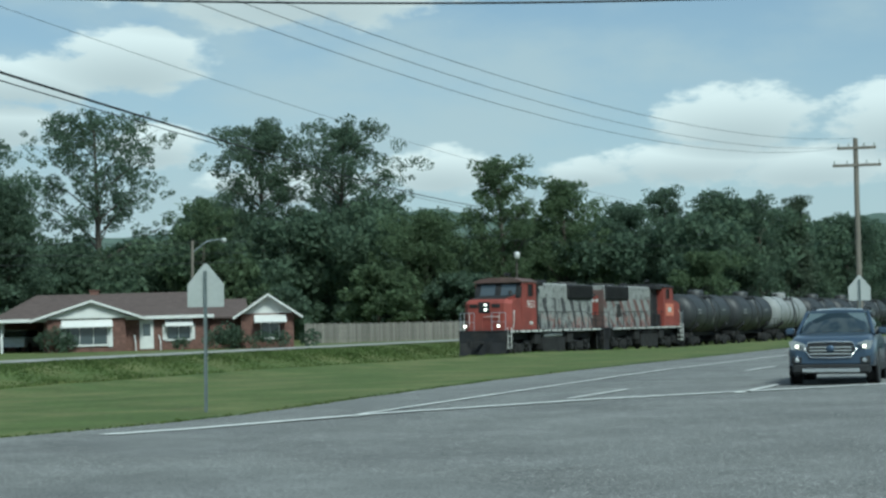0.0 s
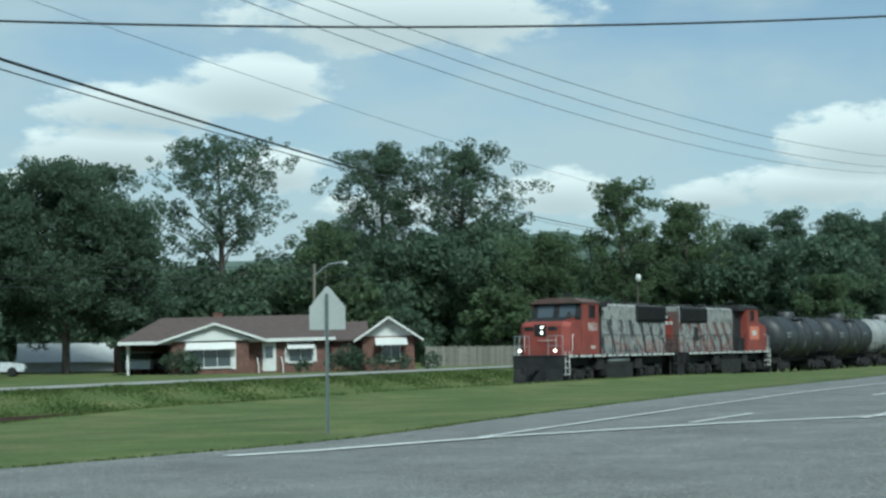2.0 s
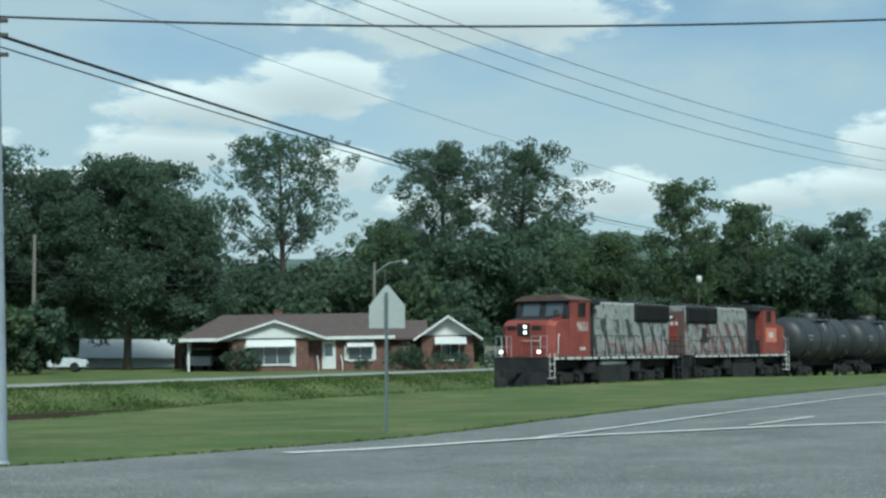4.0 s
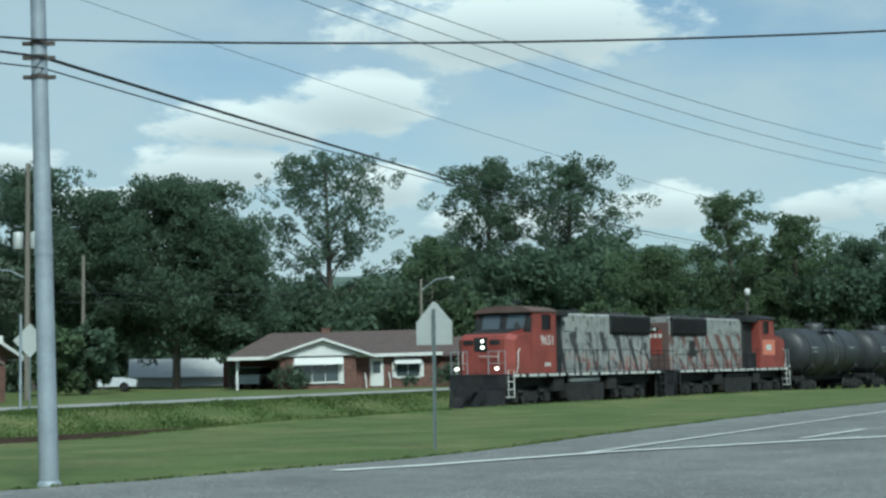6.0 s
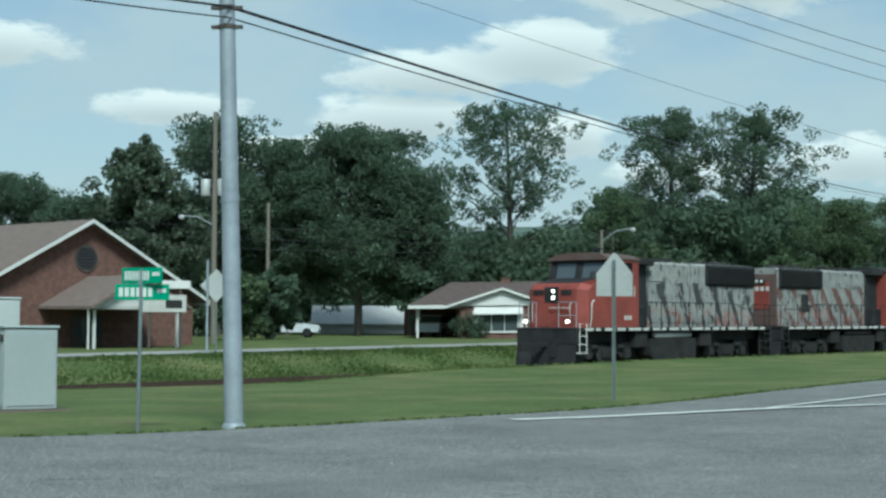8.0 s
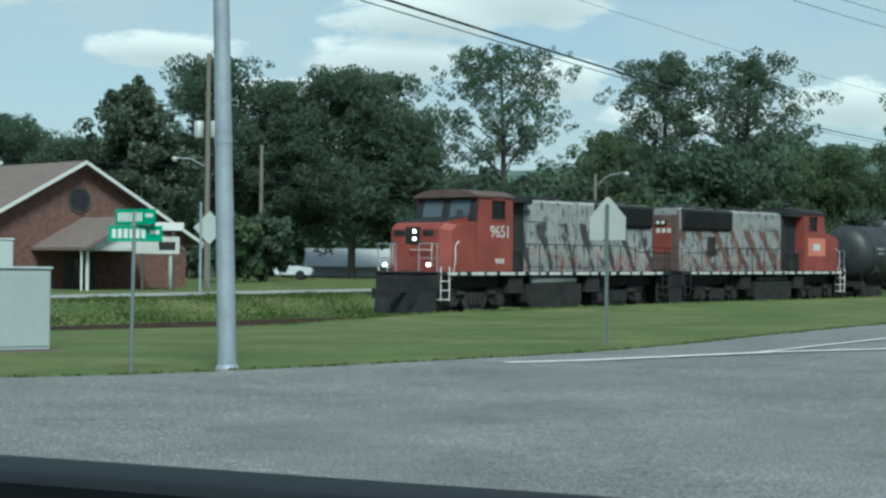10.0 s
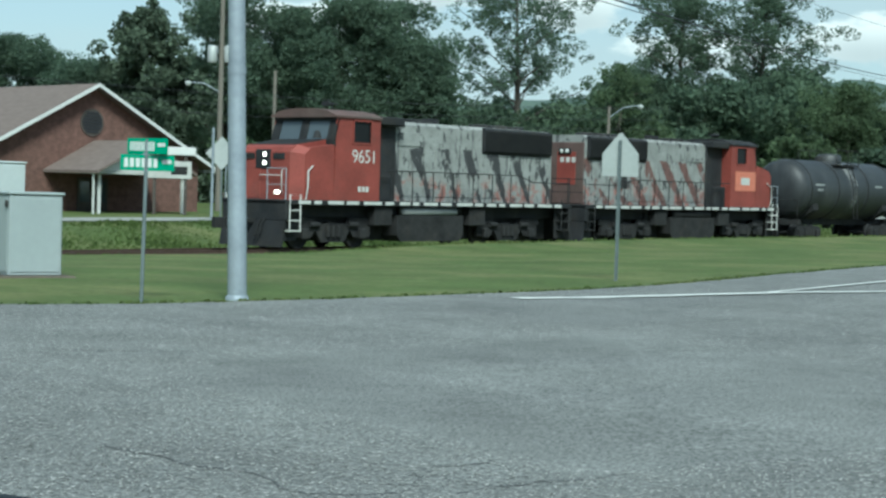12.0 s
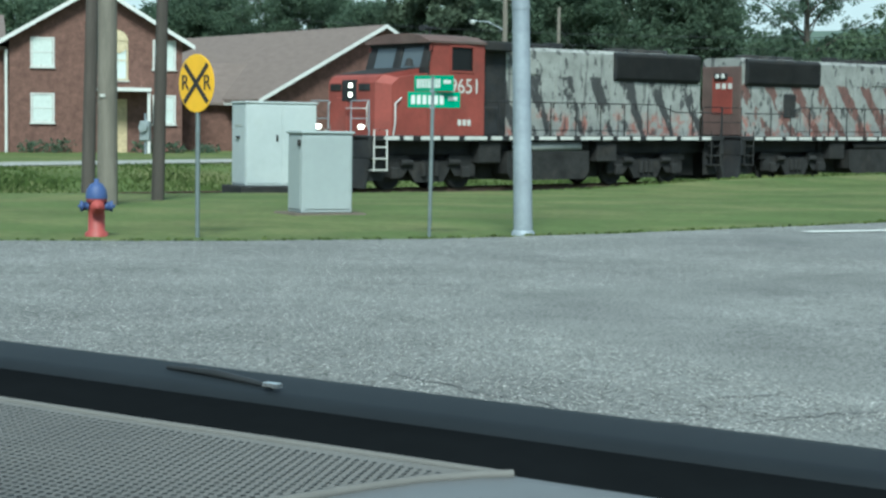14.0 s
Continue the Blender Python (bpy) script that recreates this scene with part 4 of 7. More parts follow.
    sides = [(n1, 3.46), (n0 - 0.60, 3.30), (n0 - 0.34, 3.10), (n0 - 0.34, 1.62), (n1, 1.62)]
    sh.prism(sides, "y", cw - 0.35, cw)
    sh.prism(sides, "y", -cw, -cw + 0.35)
    for sg in (1, -1):
        y0, y1 = sg * (cw - 0.35), sg * cw
        sh.add([(n0, y0, 1.62), (n0 - 0.34, y1, 1.62), (n0 - 0.34, y1, 3.10), (n0, y0, 3.16), (n0 - 0.30, y0, 3.40), (n0 - 0.60, y1, 3.30)], [(0, 1, 2, 3), (3, 2, 5, 4)])
    part("nose", sh, red, root, "orange-red painted nose")
    part("glare_panel", Shape().prism([(n1 + 0.1, 3.60), (n1 + 0.1, 3.625), (n0 - 0.30, 3.415), (n0 - 0.30, 3.39)], "y", -cw + 0.40, cw - 0.40), LOCO_BLACK, root, "matt black anti-glare panel")
    # cab: raked windshield, arched roof
    c0, c1, top = -3.15, -5.40, 4.52
    # side walls, each one sheet round its window opening
    for sg in (1, -1):
        outer = [(c1, 1.62), (c0, 1.62), (c0 - 0.12, top - 0.14), (c1, top - 0.14)]
        inner = [(-4.95, 3.55), (-4.05, 3.55), (-4.05, 4.28), (-4.95, 4.28)]
        v = [(x, sg * y, z) for y in (cw, cw - 0.06) for x, z in outer + inner]
        f = []
        for i in range(4):
            j = (i + 1) % 4
            f += [(i, j, 4 + j, 4 + i), (8 + j, 8 + i, 12 + i, 12 + j), (j, i, 8 + i, 8 + j), (4 + i, 4 + j, 12 + j, 12 + i)]
        part("cab_side", Shape().add(v, f), red, root, "orange-red cab side with a window opening")
    part("cab_back", Shape().box(c1, c1 + 0.06, -cw + 0.06, cw - 0.06, 1.62, top - 0.14), red, root)
    part("cab_interior", Shape().box(c1 + 0.1, c0 - 0.5, -cw + 0.3, cw - 0.3, 1.7, 3.3), LOCO_BLACK, root)
    for sg in (1, -1):
        part("side_window", Shape().box(-4.95, -4.05, sg * (cw - 0.05) - 0.01, sg * (cw - 0.05) + 0.01, 3.55, 4.28), CABDARK, root)
        fr = Shape()
        y = sg * (cw + 0.012)
        for a in ((-4.98, -4.92, 3.5, 4.32), (-4.08, -4.02, 3.5, 4.32), (-4.98, -4.02, 3.50, 3.56), (-4.98, -4.02, 4.26, 4.32)):
            fr.box(a[0], a[1], y - 0.012, y + 0.012, a[2], a[3])
        part("window_frame", fr, red, root)
    # windshields: slanting frame with panes
    fr = Shape()
    zb, zt, xb, xt = 3.60, 4.30, c0 + 0.04, c0 - 0.16
    for y, k in ((-cw + 0.17, 0.17), (0.0, 0.17), (cw - 0.17, 0.17)):
        fr.add([(xb, y - k, zb), (xb, y + k, zb), (xt, y + k, zt), (xt, y - k, zt), (xb - 0.08, y - k, zb), (xb - 0.08, y + k, zb), (xt - 0.08, y + k, zt), (xt - 0.08, y - k, zt)],
               [(0, 1, 2, 3), (7, 6, 5, 4), (0, 4, 5, 1), (1, 5, 6, 2), (2, 6, 7, 3), (3, 7, 4, 0)])
    fr.box(c0 - 0.3, c0 - 0.10, -cw + 0.02, cw - 0.02, 4.27, top - 0.12)
    fr.box(c0 - 0.1, c0 + 0.05, -cw + 0.02, cw - 0.02, 3.40, 3.63)
    part("windshield_frame", fr, LOCO_BLACK, root, "black windshield surround")
    for y0, y1 in ((-cw + 0.34, -0.17), (0.17, cw - 0.34)):
        p = Shape().add([(xb - 0.03, y0, zb), (xb - 0.03, y1, zb), (xt - 0.03, y1, zt), (xt - 0.03, y0, zt), (xb - 0.05, y0, zb), (xb - 0.05, y1, zb), (xt - 0.05, y1, zt), (xt - 0.05, y0, zt)],
                        [(0, 1, 2, 3), (7, 6, 5, 4), (0, 4, 5, 1), (1, 5, 6, 2), (2, 6, 7, 3), (3, 7, 4, 0)])
        part("windshield", p, LOCOGLASS, root)
    arch = [(-cw - 0.06, 4.36), (-cw - 0.06, 4.42), (-1.1, 4.58), (-0.5, 4.66), (0.5, 4.66), (1.1, 4.58), (cw + 0.06, 4.42), (cw + 0.06, 4.36)]
    part("cab_roof", Shape().prism(arch, "x", c1 - 0.05, c0 + 0.02), DULL_RED if not second else LOCO_BLACK, root, "weathered dull red cab roof" if not second else "sooty black cab roof")
    part("horn", Shape().tube([(-4.2, 0.3, 4.66), (-4.2, 0.3, 4.84)], 0.03, 6).lathe([(0.03, -0.35), (0.04, -0.1), (0.10, 0.16)], (-4.1, 0.3, 4.86), "x", 10).lathe([(0.03, -0.35), (0.04, -0.1), (0.09, 0.12)], (-4.1, 0.12, 4.86), "x", 10), LOCO_BLACK, root)
    part("bell", Shape().lathe([(0.02, 0.25), (0.10, 0.2), (0.13, 0.05), (0.17, 0.0)], (-2.9, 0.9, 3.66), "z", 12), LOCO_BLACK, root)
    # nose fittings: light box, door, grab irons, ditch lights
    part("headlight_box", Shape().box(n0 - 0.1, n0 + 0.035, -0.46, 0.24, 2.60, 3.24, 0.03), LOCO_BLACK, root, "black twin headlight housing")
    for z in (3.07, 2.80):
        part("headlight", Shape().lathe([(0.07, 0.0), (0.07, 0.03), (0.04, 0.045)], (n0 + 0.035, 0, z), "x", 14), LAMP if not second else CHROME, root, "lit round headlight" if not second else "round headlight")
    for y in (-0.76, 0.62):
        part("number_board", Shape().box(n0 - 0.02, n0 + 0.03, y - 0.26, y + 0.26, 2.92, 3.12, 0.01), LOCO_BLACK, root, "dark number board")
        part("ditch_light", Shape().lathe([(0.05, -0.12), (0.07, -0.04), (0.07, 0.02), (0.04, 0.035)], (n0 + 0.40, y * 1.5, 1.86), "x", 14), LAMP if not second else CHROME, root, "lit ditch light" if not second else "ditch light")
    part("nose_door", Shape().box(n0 - 0.02, n0 + 0.02, -0.75, -0.22, 1.66, 2.72, 0.015), red, root)
    def iron(pts, r=0.018):
        part("grab_iron", Shape().tube(pts, r, 6), STRIP, root, "pale tubular grab iron")

    for y in (-1.0, 0.85):
        iron([(n0 + 0.03, y, 1.8), (n0 + 0.09, y, 1.9), (n0 + 0.09, y, 2.5), (n0 + 0.03, y, 2.6)])
    iron([(n0 + 0.03, -0.2, 2.40), (n0 + 0.1, -0.15, 2.40), (n0 + 0.1, 0.75, 2.40), (n0 + 0.03, 0.8, 2.40)])
    for sg in (1, -1):
        iron([(-1.85, sg * 1.47, 1.62), (-1.85, sg * 1.56, 2.0), (-1.85, sg * 1.56, 2.55), (-2.15, sg * 1.47, 2.72)], 0.024)
    # long hood with doors, radiator, grilles, roof gear
    h0, h1, hw, hz = -5.40, -15.95, 0.92, 4.40
    rp = [(-hw, 1.62), (-hw, hz - 0.12), (-hw + 0.16, hz), (hw - 0.16, hz), (hw, hz - 0.12), (hw, 1.62)]
    part("hood", Shape().prism(rp, "x", h1, h0), zeb, root, "worn white hood with black and faded red slanted stripes")
    # dark equipment bay just behind the cab
    part("electrical_cabinet", Shape().box(-6.75, h0 + 0.01, -0.99, 0.99, 1.62, 4.42, 0.03).box(-6.3, h0 + 0.01, -1.2, 1.2, 1.62, 2.5, 0.03).box(-6.8, h0 + 0.01, -1.36, 1.36, 4.20, 4.50, 0.04), LOCO_BLACK, root, "sooty black equipment bay")
    for sg in (1, -1):
        y = sg * (hw + 0.012)
        x = -7.0
        while x > -12.3:        # engine doors in pairs with latches
            d = Shape().box(x - 0.62, x - 0.02, y - 0.014, y + 0.014, 1.80, 3.42, 0.008)
            door = part("hood_door", d, zeb, root)
            part("latch", Shape().box(x - 0.59, x - 0.53, y + sg * 0.014 - 0.012, y + sg * 0.014 + 0.012, 2.5, 2.66), LOCO_BLACK, door)
            x -= 0.64
        part("air_intake", Shape().box(-8.2, -6.9, y - 0.02, y + 0.02, 3.55, 4.02, 0.01), zeb, root)
        sh = Shape()            # flared radiator grilles, with slats
        gx0, gx1 = -15.8, -11.6
        sh.prism([(sg * hw, 3.40), (sg * (hw + 0.14), 3.52), (sg * (hw + 0.14), 4.30), (sg * hw, 4.38)], "x", gx0, gx1)
        rad = part("radiator_housing", sh, LOCO_BLACK, root, "black radiator grille along the hood top")
        sl = Shape()
        for k in range(9):
            z = 3.58 + 0.078 * k
            sl.box(gx0 + 0.05, gx1 - 0.05, sg * (hw + 0.14), sg * (hw + 0.17), z, z + 0.03)
        part("grille_slats", sl, LOCO_UNDER, rad)
        # square vent near the hood's end
        if second:
            part("hood_vent", Shape().box(-13.6, -12.9, y - 0.018, y + 0.018, 2.3, 3.15, 0.01), LOCO_BLACK, root)
        # side handrail: posts and rail, drops at the rear
        for k in range(9):
            x = -6.0 - 1.12 * k
            part("rail_post", Shape().tube([(x, sg * 1.46, 1.60), (x, sg * 1.46, 2.66)], 0.022, 6), LOCO_BLACK, root)
        rl = Shape().tube([(-5.5, sg * 1.46, 2.66), (-13.2, sg * 1.46, 2.66), (-14.1, sg * 1.46, 2.42), (-LL + 0.2, sg * 1.46, 2.42)], 0.022, 6)
        part("handrail", rl, LOCO_BLACK, root)
        part("fuel_tank", Shape().prism([(-10.1, 0.45), (-9.9, 0.24), (-6.7, 0.24), (-6.5, 0.45), (-6.5, 1.14), (-10.1, 1.14)], "y", 0 if sg > 0 else -1.34, 1.34 if sg > 0 else 0), LOCO_UNDER, root, "grimy fuel tank")
        part("air_reservoir", Shape().lathe([(0.02, -1.5), (0.14, -1.45), (0.15, 0.0), (0.14, 1.45), (0.02, 1.5)], (-8.3, sg * 1.22, 1.28), "x", 12), TANKGREY if not second else LOCO_UNDER, root, "air reservoir, pale grey on the leading locomotive")
    for x in (-12.6, -13.6, -14.6):
        rf = Shape().lathe([(0.44, 0.0), (0.44, 0.13), (0.30, 0.15), (0.05, 0.15)], (x, 0, hz), "z", 18)
        part("roof_fan", rf, LOCO_BLACK, root, "round roof fan")
    part("blower_cover", Shape().lathe([(0.40, 0.0), (0.40, 0.12), (0.06, 0.12)], (-7.6, 0, hz), "z", 18), LOCO_BLACK, root)
    part("exhaust_stack", Shape().box(-10.0, -9.4, -0.18, 0.18, hz - 0.01, hz + 0.22, 0.02), LOCO_BLACK, root)
    part("roof_bulge", Shape().box(-9.0, -8.0, -0.6, 0.6, hz - 0.01, hz + 0.14, 0.04), LOCO_BLACK, root)
    # hood end: red panel, class lights, number bars
    e = h1 - 0.02
    part("end_panel", Shape().box(e - 0.02, e + 0.03, -0.90, 0.90, 1.64, 4.10, 0.02), DULL_RED, root, "sooty dull red hood end panel")
    part("end_door", Shape().box(e - 0.035, e - 0.015, -0.52, 0.40, 2.40, 3.72, 0.008), LOCO_RED, root)
    part("end_light_box", Shape().box(e - 0.09, e - 0.02, -0.30, 0.30, 3.62, 3.86, 0.02), LOCO_BLACK, root)
    for y in (-0.13, 0.13):
        part("end_light", Shape().lathe([(0.085, 0.0), (0.085, -0.03), (0.05, -0.04)], (e - 0.09, y, 3.74), "x", 12), STRIP, root)
    for y in (-0.42, -0.14, 0.14):
        part("number_bar", Shape().box(e - 0.045, e - 0.034, y - 0.09, y + 0.09, 3.30, 3.50), STRIP, root, "white painted bar")
    # side lettering
    for sg in (1, -1):
        turn = pose(0, 0, 0, 90, 0, 180 if sg > 0 else 0)
        y = sg * (cw + 0.004)
        if not second:
            words("number", "9651", 0.62, STRIP, root, Matrix.Translation((-4.62, y, 3.08)) @ turn, "white cab-side number")
            for k in range(3):
                part("letter_bar", Shape().box(-4.85 + 0.19 * k, -4.72 + 0.19 * k, y - 0.004, y + 0.004, 1.92, 2.10), STRIP, root, "small white painted bar")
        else:
            part("cab_logo_panel", Shape().box(-5.0, -3.2, y - 0.004, y + 0.004, 2.35, 3.22), mat("faded_orange", (0.52, 0.17, 0.11), 0.6, var=0.15), root, "faded pale orange panel")
            part("cab_logo_mark", Shape().box(-4.5, -3.75, y - 0.007, y + 0.007, 2.62, 2.95), STRIP, root, "worn white mark")
    # dark box stands in for the shade under the frame; gear hangs beside it
    part("underbody", Shape().box(-LL + 0.6, -1.0, -0.62, 0.62, 0.26, 1.1).box(-11.6, -5.6, -1.0, 1.0, 0.75, 1.46), LOCO_UNDER, root, "dark filler box in place of the shade under the locomotive")
    for x in (-5.75, -10.9):
        for sg in (1, -1):
            part("side_box", Shape().box(x - 0.45, x + 0.45, sg * 0.95, sg * 1.38, 0.78, 1.45, 0.03), LOCO_UNDER, root)
    # trucks
    bogie(root, -3.55, 2.75, 0.51, sense, True)
    bogie(root, -LL + 3.55, 2.75, 0.51, sense, True)
    return root


CL = 11.6       # tank car length over the end sills


def tank_car(label, m, material):
    """A tank car on two bogies. x forward, front sill at 0, z 0 at the rail."""
    root = thing("tank_car", label, "tank car", m, group="train")
    r, zc = 1.46, 2.52
    prof = [(0.02, -CL + 0.45), (0.75, -CL + 0.52), (1.2, -CL + 0.70), (1.42, -CL + 0.95), (r, -CL + 1.25), (r, -1.25), (1.42, -0.95), (1.2, -0.70), (0.75, -0.52), (0.02, -0.45)]
    tank = part("tank", Shape().lathe(prof, (0, 0, zc), "x", 40), material, root, "grimy riveted tank barrel")
    for x in (-1.35, -CL / 2 - 1.6, -CL / 2 + 1.6, -CL + 1.35):
        part("band", Shape().lathe([(r + 0.002, x - 0.05), (r + 0.02, x - 0.045), (r + 0.02, x + 0.045), (r + 0.002, x + 0.05)], (0, 0, zc), "x", 40), LOCO_UNDER, tank)
    part("spill_streak", Shape().lathe([(r + 0.001, -CL / 2 - 0.42), (r + 0.008, -CL / 2 - 0.36), (r + 0.008, -CL / 2 + 0.30), (r + 0.001, -CL / 2 + 0.38)], (0, 0, zc), "x", 40), TANKBAND, tank, "band of pale grey streaks round the middle of the tank")
    part("manway_dome", Shape().lathe([(0.62, 0), (0.62, 0.34), (0.5, 0.44), (0.05, 0.48)], (-CL / 2, 0, zc + r - 0.08), "z", 18), material, root)
    part("valve_cover", Shape().lathe([(0.2, 0), (0.2, 0.24), (0.05, 0.3)], (-CL / 2 + 1.1, 0, zc + r - 0.04), "z", 12), LOCO_UNDER, root)
    part("platform", Shape().box(-CL / 2 - 1.2, -CL / 2 + 1.2, -1.05, 1.05, zc + r - 0.22, zc + r - 0.17), LOCO_UNDER, root)
    rl = Shape()
    for y in (-1.05, 1.05):
        for x in (-1.2, 0, 1.2):
            rl.tube([(-CL / 2 + x, y, zc + r - 0.2), (-CL / 2 + x, y, zc + r + 0.55)], 0.02, 5)
        rl.tube([(-CL / 2 - 1.2, y, zc + r + 0.55), (-CL / 2 + 1.2, y, zc + r + 0.55)], 0.02, 5)
    part("platform_rail", rl, LOCO_UNDER, root)
    for sg in (1, -1):
        ld = Shape()
        for x in (-CL / 2 - 0.22, -CL / 2 + 0.22):
            ld.tube([(x, sg * 1.56, 1.1), (x, sg * 1.54, 2.6), (x, sg * 1.1, zc + r - 0.1)], 0.022, 5)
        for k in range(8):
            z = 1.2 + 0.3 * k
            y = 1.555 if z < 2.6 else 1.54 - (z - 2.6) * 0.34
            ld.tube([(-CL / 2 - 0.22, sg * y, z), (-CL / 2 + 0.22, sg * y, z)], 0.016, 5)
        part("side_ladder", ld, LOCO_UNDER, root)
        for k, (x, w) in enumerate(((-2.2, 0.9), (-2.2, 0.6), (-CL + 3.0, 0.8))):
            z = zc + 0.25 - 0.24 * (k % 2)
            y = sg * (math.sqrt(r * r - (z - zc) ** 2) + 0.006)
            part("stencil_bar", Shape().box(x - w / 2, x + w / 2, y - 0.012, y + 0.004, z - 0.05, z + 0.05), TANKGREY, tank, "pale stencilled bar")
    fr = Shape().box(-CL, 0, -0.32, 0.32, 0.80, 1.10)
    for x in (-0.35, -CL + 0.05):
        fr.box(x, x + 0.3, -1.42, 1.42, 0.86, 1.08)
    for x in (-2.0, -CL + 2.0):
        fr.prism([(-1.35, 1.55), (-0.5, 1.0), (0.5, 1.0), (1.35, 1.55), (1.3, 1.9), (-1.3, 1.9)], "x", x - 0.25, x + 0.25)
    part("underframe", fr, LOCO_UNDER, root)
    for x in (-0.08, -CL + 0.08):
        er = Shape()
        for y in (-1.38, 1.38):
            er.tube([(x, y, 0.45), (x, y, 2.0)], 0.022, 5)
        er.tube([(x, -1.38, 2.0), (x, 1.38, 2.0)], 0.022, 5)
        er.tube([(x, -1.38, 1.5), (x, 1.38, 1.5)], 0.018, 5)
        part("end_handrail", er, LOCO_UNDER, root)
    part("outlet_pipe", Shape().lathe([(0.2, 0.62), (0.24, 0.8), (0.24, 1.1)], (-CL / 2, 0, 0), "z", 12), LOCO_UNDER, root)
    for e, sg in ((0, 1), (-CL, -1)):
        coupler(root, e, sg)
    bogie(root, -1.75, 1.75, 0.42, 1, False)
    bogie(root, -CL + 1.75, 1.75, 0.42, 1, False)
    return root


def train_place(s, turned=False):
    z = 0.4011      # 0.007 m of rise a metre along the track, in degrees
    return Matrix.Translation(on_track(s)) @ pose(0, 0, 0, 0, 0, TRACK_TURN + (180 if turned else 0)) @ pose(0, 0, 0, 0, -z if turned else z, 0)


def train():
    lead = locomotive("weathered orange-red hood locomotive with zebra-striped hood, headlights lit", train_place(FRONT0), False, 1)
    TRAIN.append((lead, 0.0, False))
    back = locomotive("second hood locomotive running backwards, rusty zebra-striped hood", train_place(FRONT0 + 2 * LL + 0.95, True), True, -1)
    TRAIN.append((back, 2 * LL + 0.95, True))
    s = 2 * LL + 0.95 + 0.95
    for k in range(11):
        if k == 2:
            car = tank_car("pale grey weathered tank car", train_place(FRONT0 + s), TANKGREY)
        else:
            car = tank_car("grimy black tank car with pale stencils", train_place(FRONT0 + s), TANKBLACK)
        TRAIN.append((car, s, False))
        s += CL + 0.9


train()


# ---- street furniture on the lawn ----
def ground_at(x, y, rz=0.0):
    return Matrix.Translation((x, y, ground_z(x, y))) @ pose(0, 0, 0, 0, 0, rz)


def az_turn(az):
    """Turn about z that points a thing's -y side at the car from that azimuth."""
    return -az


def school_sign(place, turn):
    root = thing("road_sign", "pentagon road sign on a steel post, seen from its grey back", "road sign", Matrix.Translation(place) @ pose(0, 0, 0, 0, 0, turn))
    part("post", Shape().prism([(-0.035, -0.02), (-0.02, -0.02), (-0.012, 0.012), (0.012, 0.012), (0.02, -0.02), (0.035, -0.02), (0.022, 0.024), (-0.022, 0.024)], "z", -0.3, 2.72), POST, root)
    w, b, m, t = 0.36, 2.02, 2.46, 2.86
    part("plate", Shape().prism([(-w, b), (w, b), (w, m), (0.03, t), (-0.03, t), (-w, m)], "y", 0.026, 0.032), SIGNBACK, root, "bare grey aluminium sign plate")
    part("bolt", Shape().lathe([(0.012, -0.032), (0.012, -0.02)], (0, 0, 2.2), "y", 8), GALV, root)
    part("bolt", Shape().lathe([(0.012, -0.032), (0.012, -0.02)], (0, 0, 2.6), "y", 8), GALV, root)


def steel_pole():
    p = ray_place(-12.12, 23.7)
    root = thing("steel_pole", "tall grey galvanised steel pole at the corner", "pole", Matrix.Translation(p))
    lean = Vector((-0.17, 0.02, 5.9))
    ax = lambda z: lean * (z / 5.9)
    part("shaft", Shape().tube([ax(-0.3), ax(0.02), ax(3.0), ax(6.0), ax(9.6)], [0.135, 0.135, 0.122, 0.108, 0.09], 20), GALV, root)
    part("base_collar", Shape().lathe([(0.165, -0.05), (0.165, 0.03), (0.14, 0.06)], (0, 0, 0), "z", 16), GALV, root)
    part("band", Shape().tube([ax(3.12), ax(3.22)], 0.128, 18), GALV, root)
    for z in (5.55, 5.82, 6.02):
        br = Shape().tube([ax(z), ax(z + 0.06)], 0.125, 14)
        br.box(ax(z).x - 0.22, ax(z).x + 0.22, -0.03, 0.03, z, z + 0.05)
        part("clamp", br, DARKPOLE, root, "dark steel clamp")
    return p


def street_name_sign():
    p = ray_place(-15.3, 22.8)
    root = thing("street_name_sign", "green street name blades on a thin steel post", "street sign", Matrix.Translation(p))
    part("post", Shape().tube([(0, 0, -0.2), (0.03, 0, 2.15)], 0.026, 10), POST, root)
    for z, turn, w, n in ((1.84, 3, 0.72, 6), (2.06, -22, 0.66, 9)):
        m = pose(0.02, 0, z, 0, 0, turn)
        blade = part("blade", Shape().box(-w / 2 + 0.02, w / 2 + 0.02, -0.006, 0.006, -0.105, 0.105, 0.004), GREEN, root, "green street name blade", m)
        k = (w - 0.25) / n
        for i in range(n):
            part("letter_bar", Shape().box(-w / 2 + 0.07 + k * i, -w / 2 + 0.07 + k * (i + 0.68), -0.010, -0.006, -0.06, 0.06), WHITE, blade)
        part("letter_bar", Shape().box(w / 2 - 0.14, w / 2 - 0.02, -0.010, -0.006, -0.005, 0.045), WHITE, blade)
        part("bracket", Shape().box(-0.03, 0.03, -0.02, 0.02, -0.12, -0.08), GALV, blade)


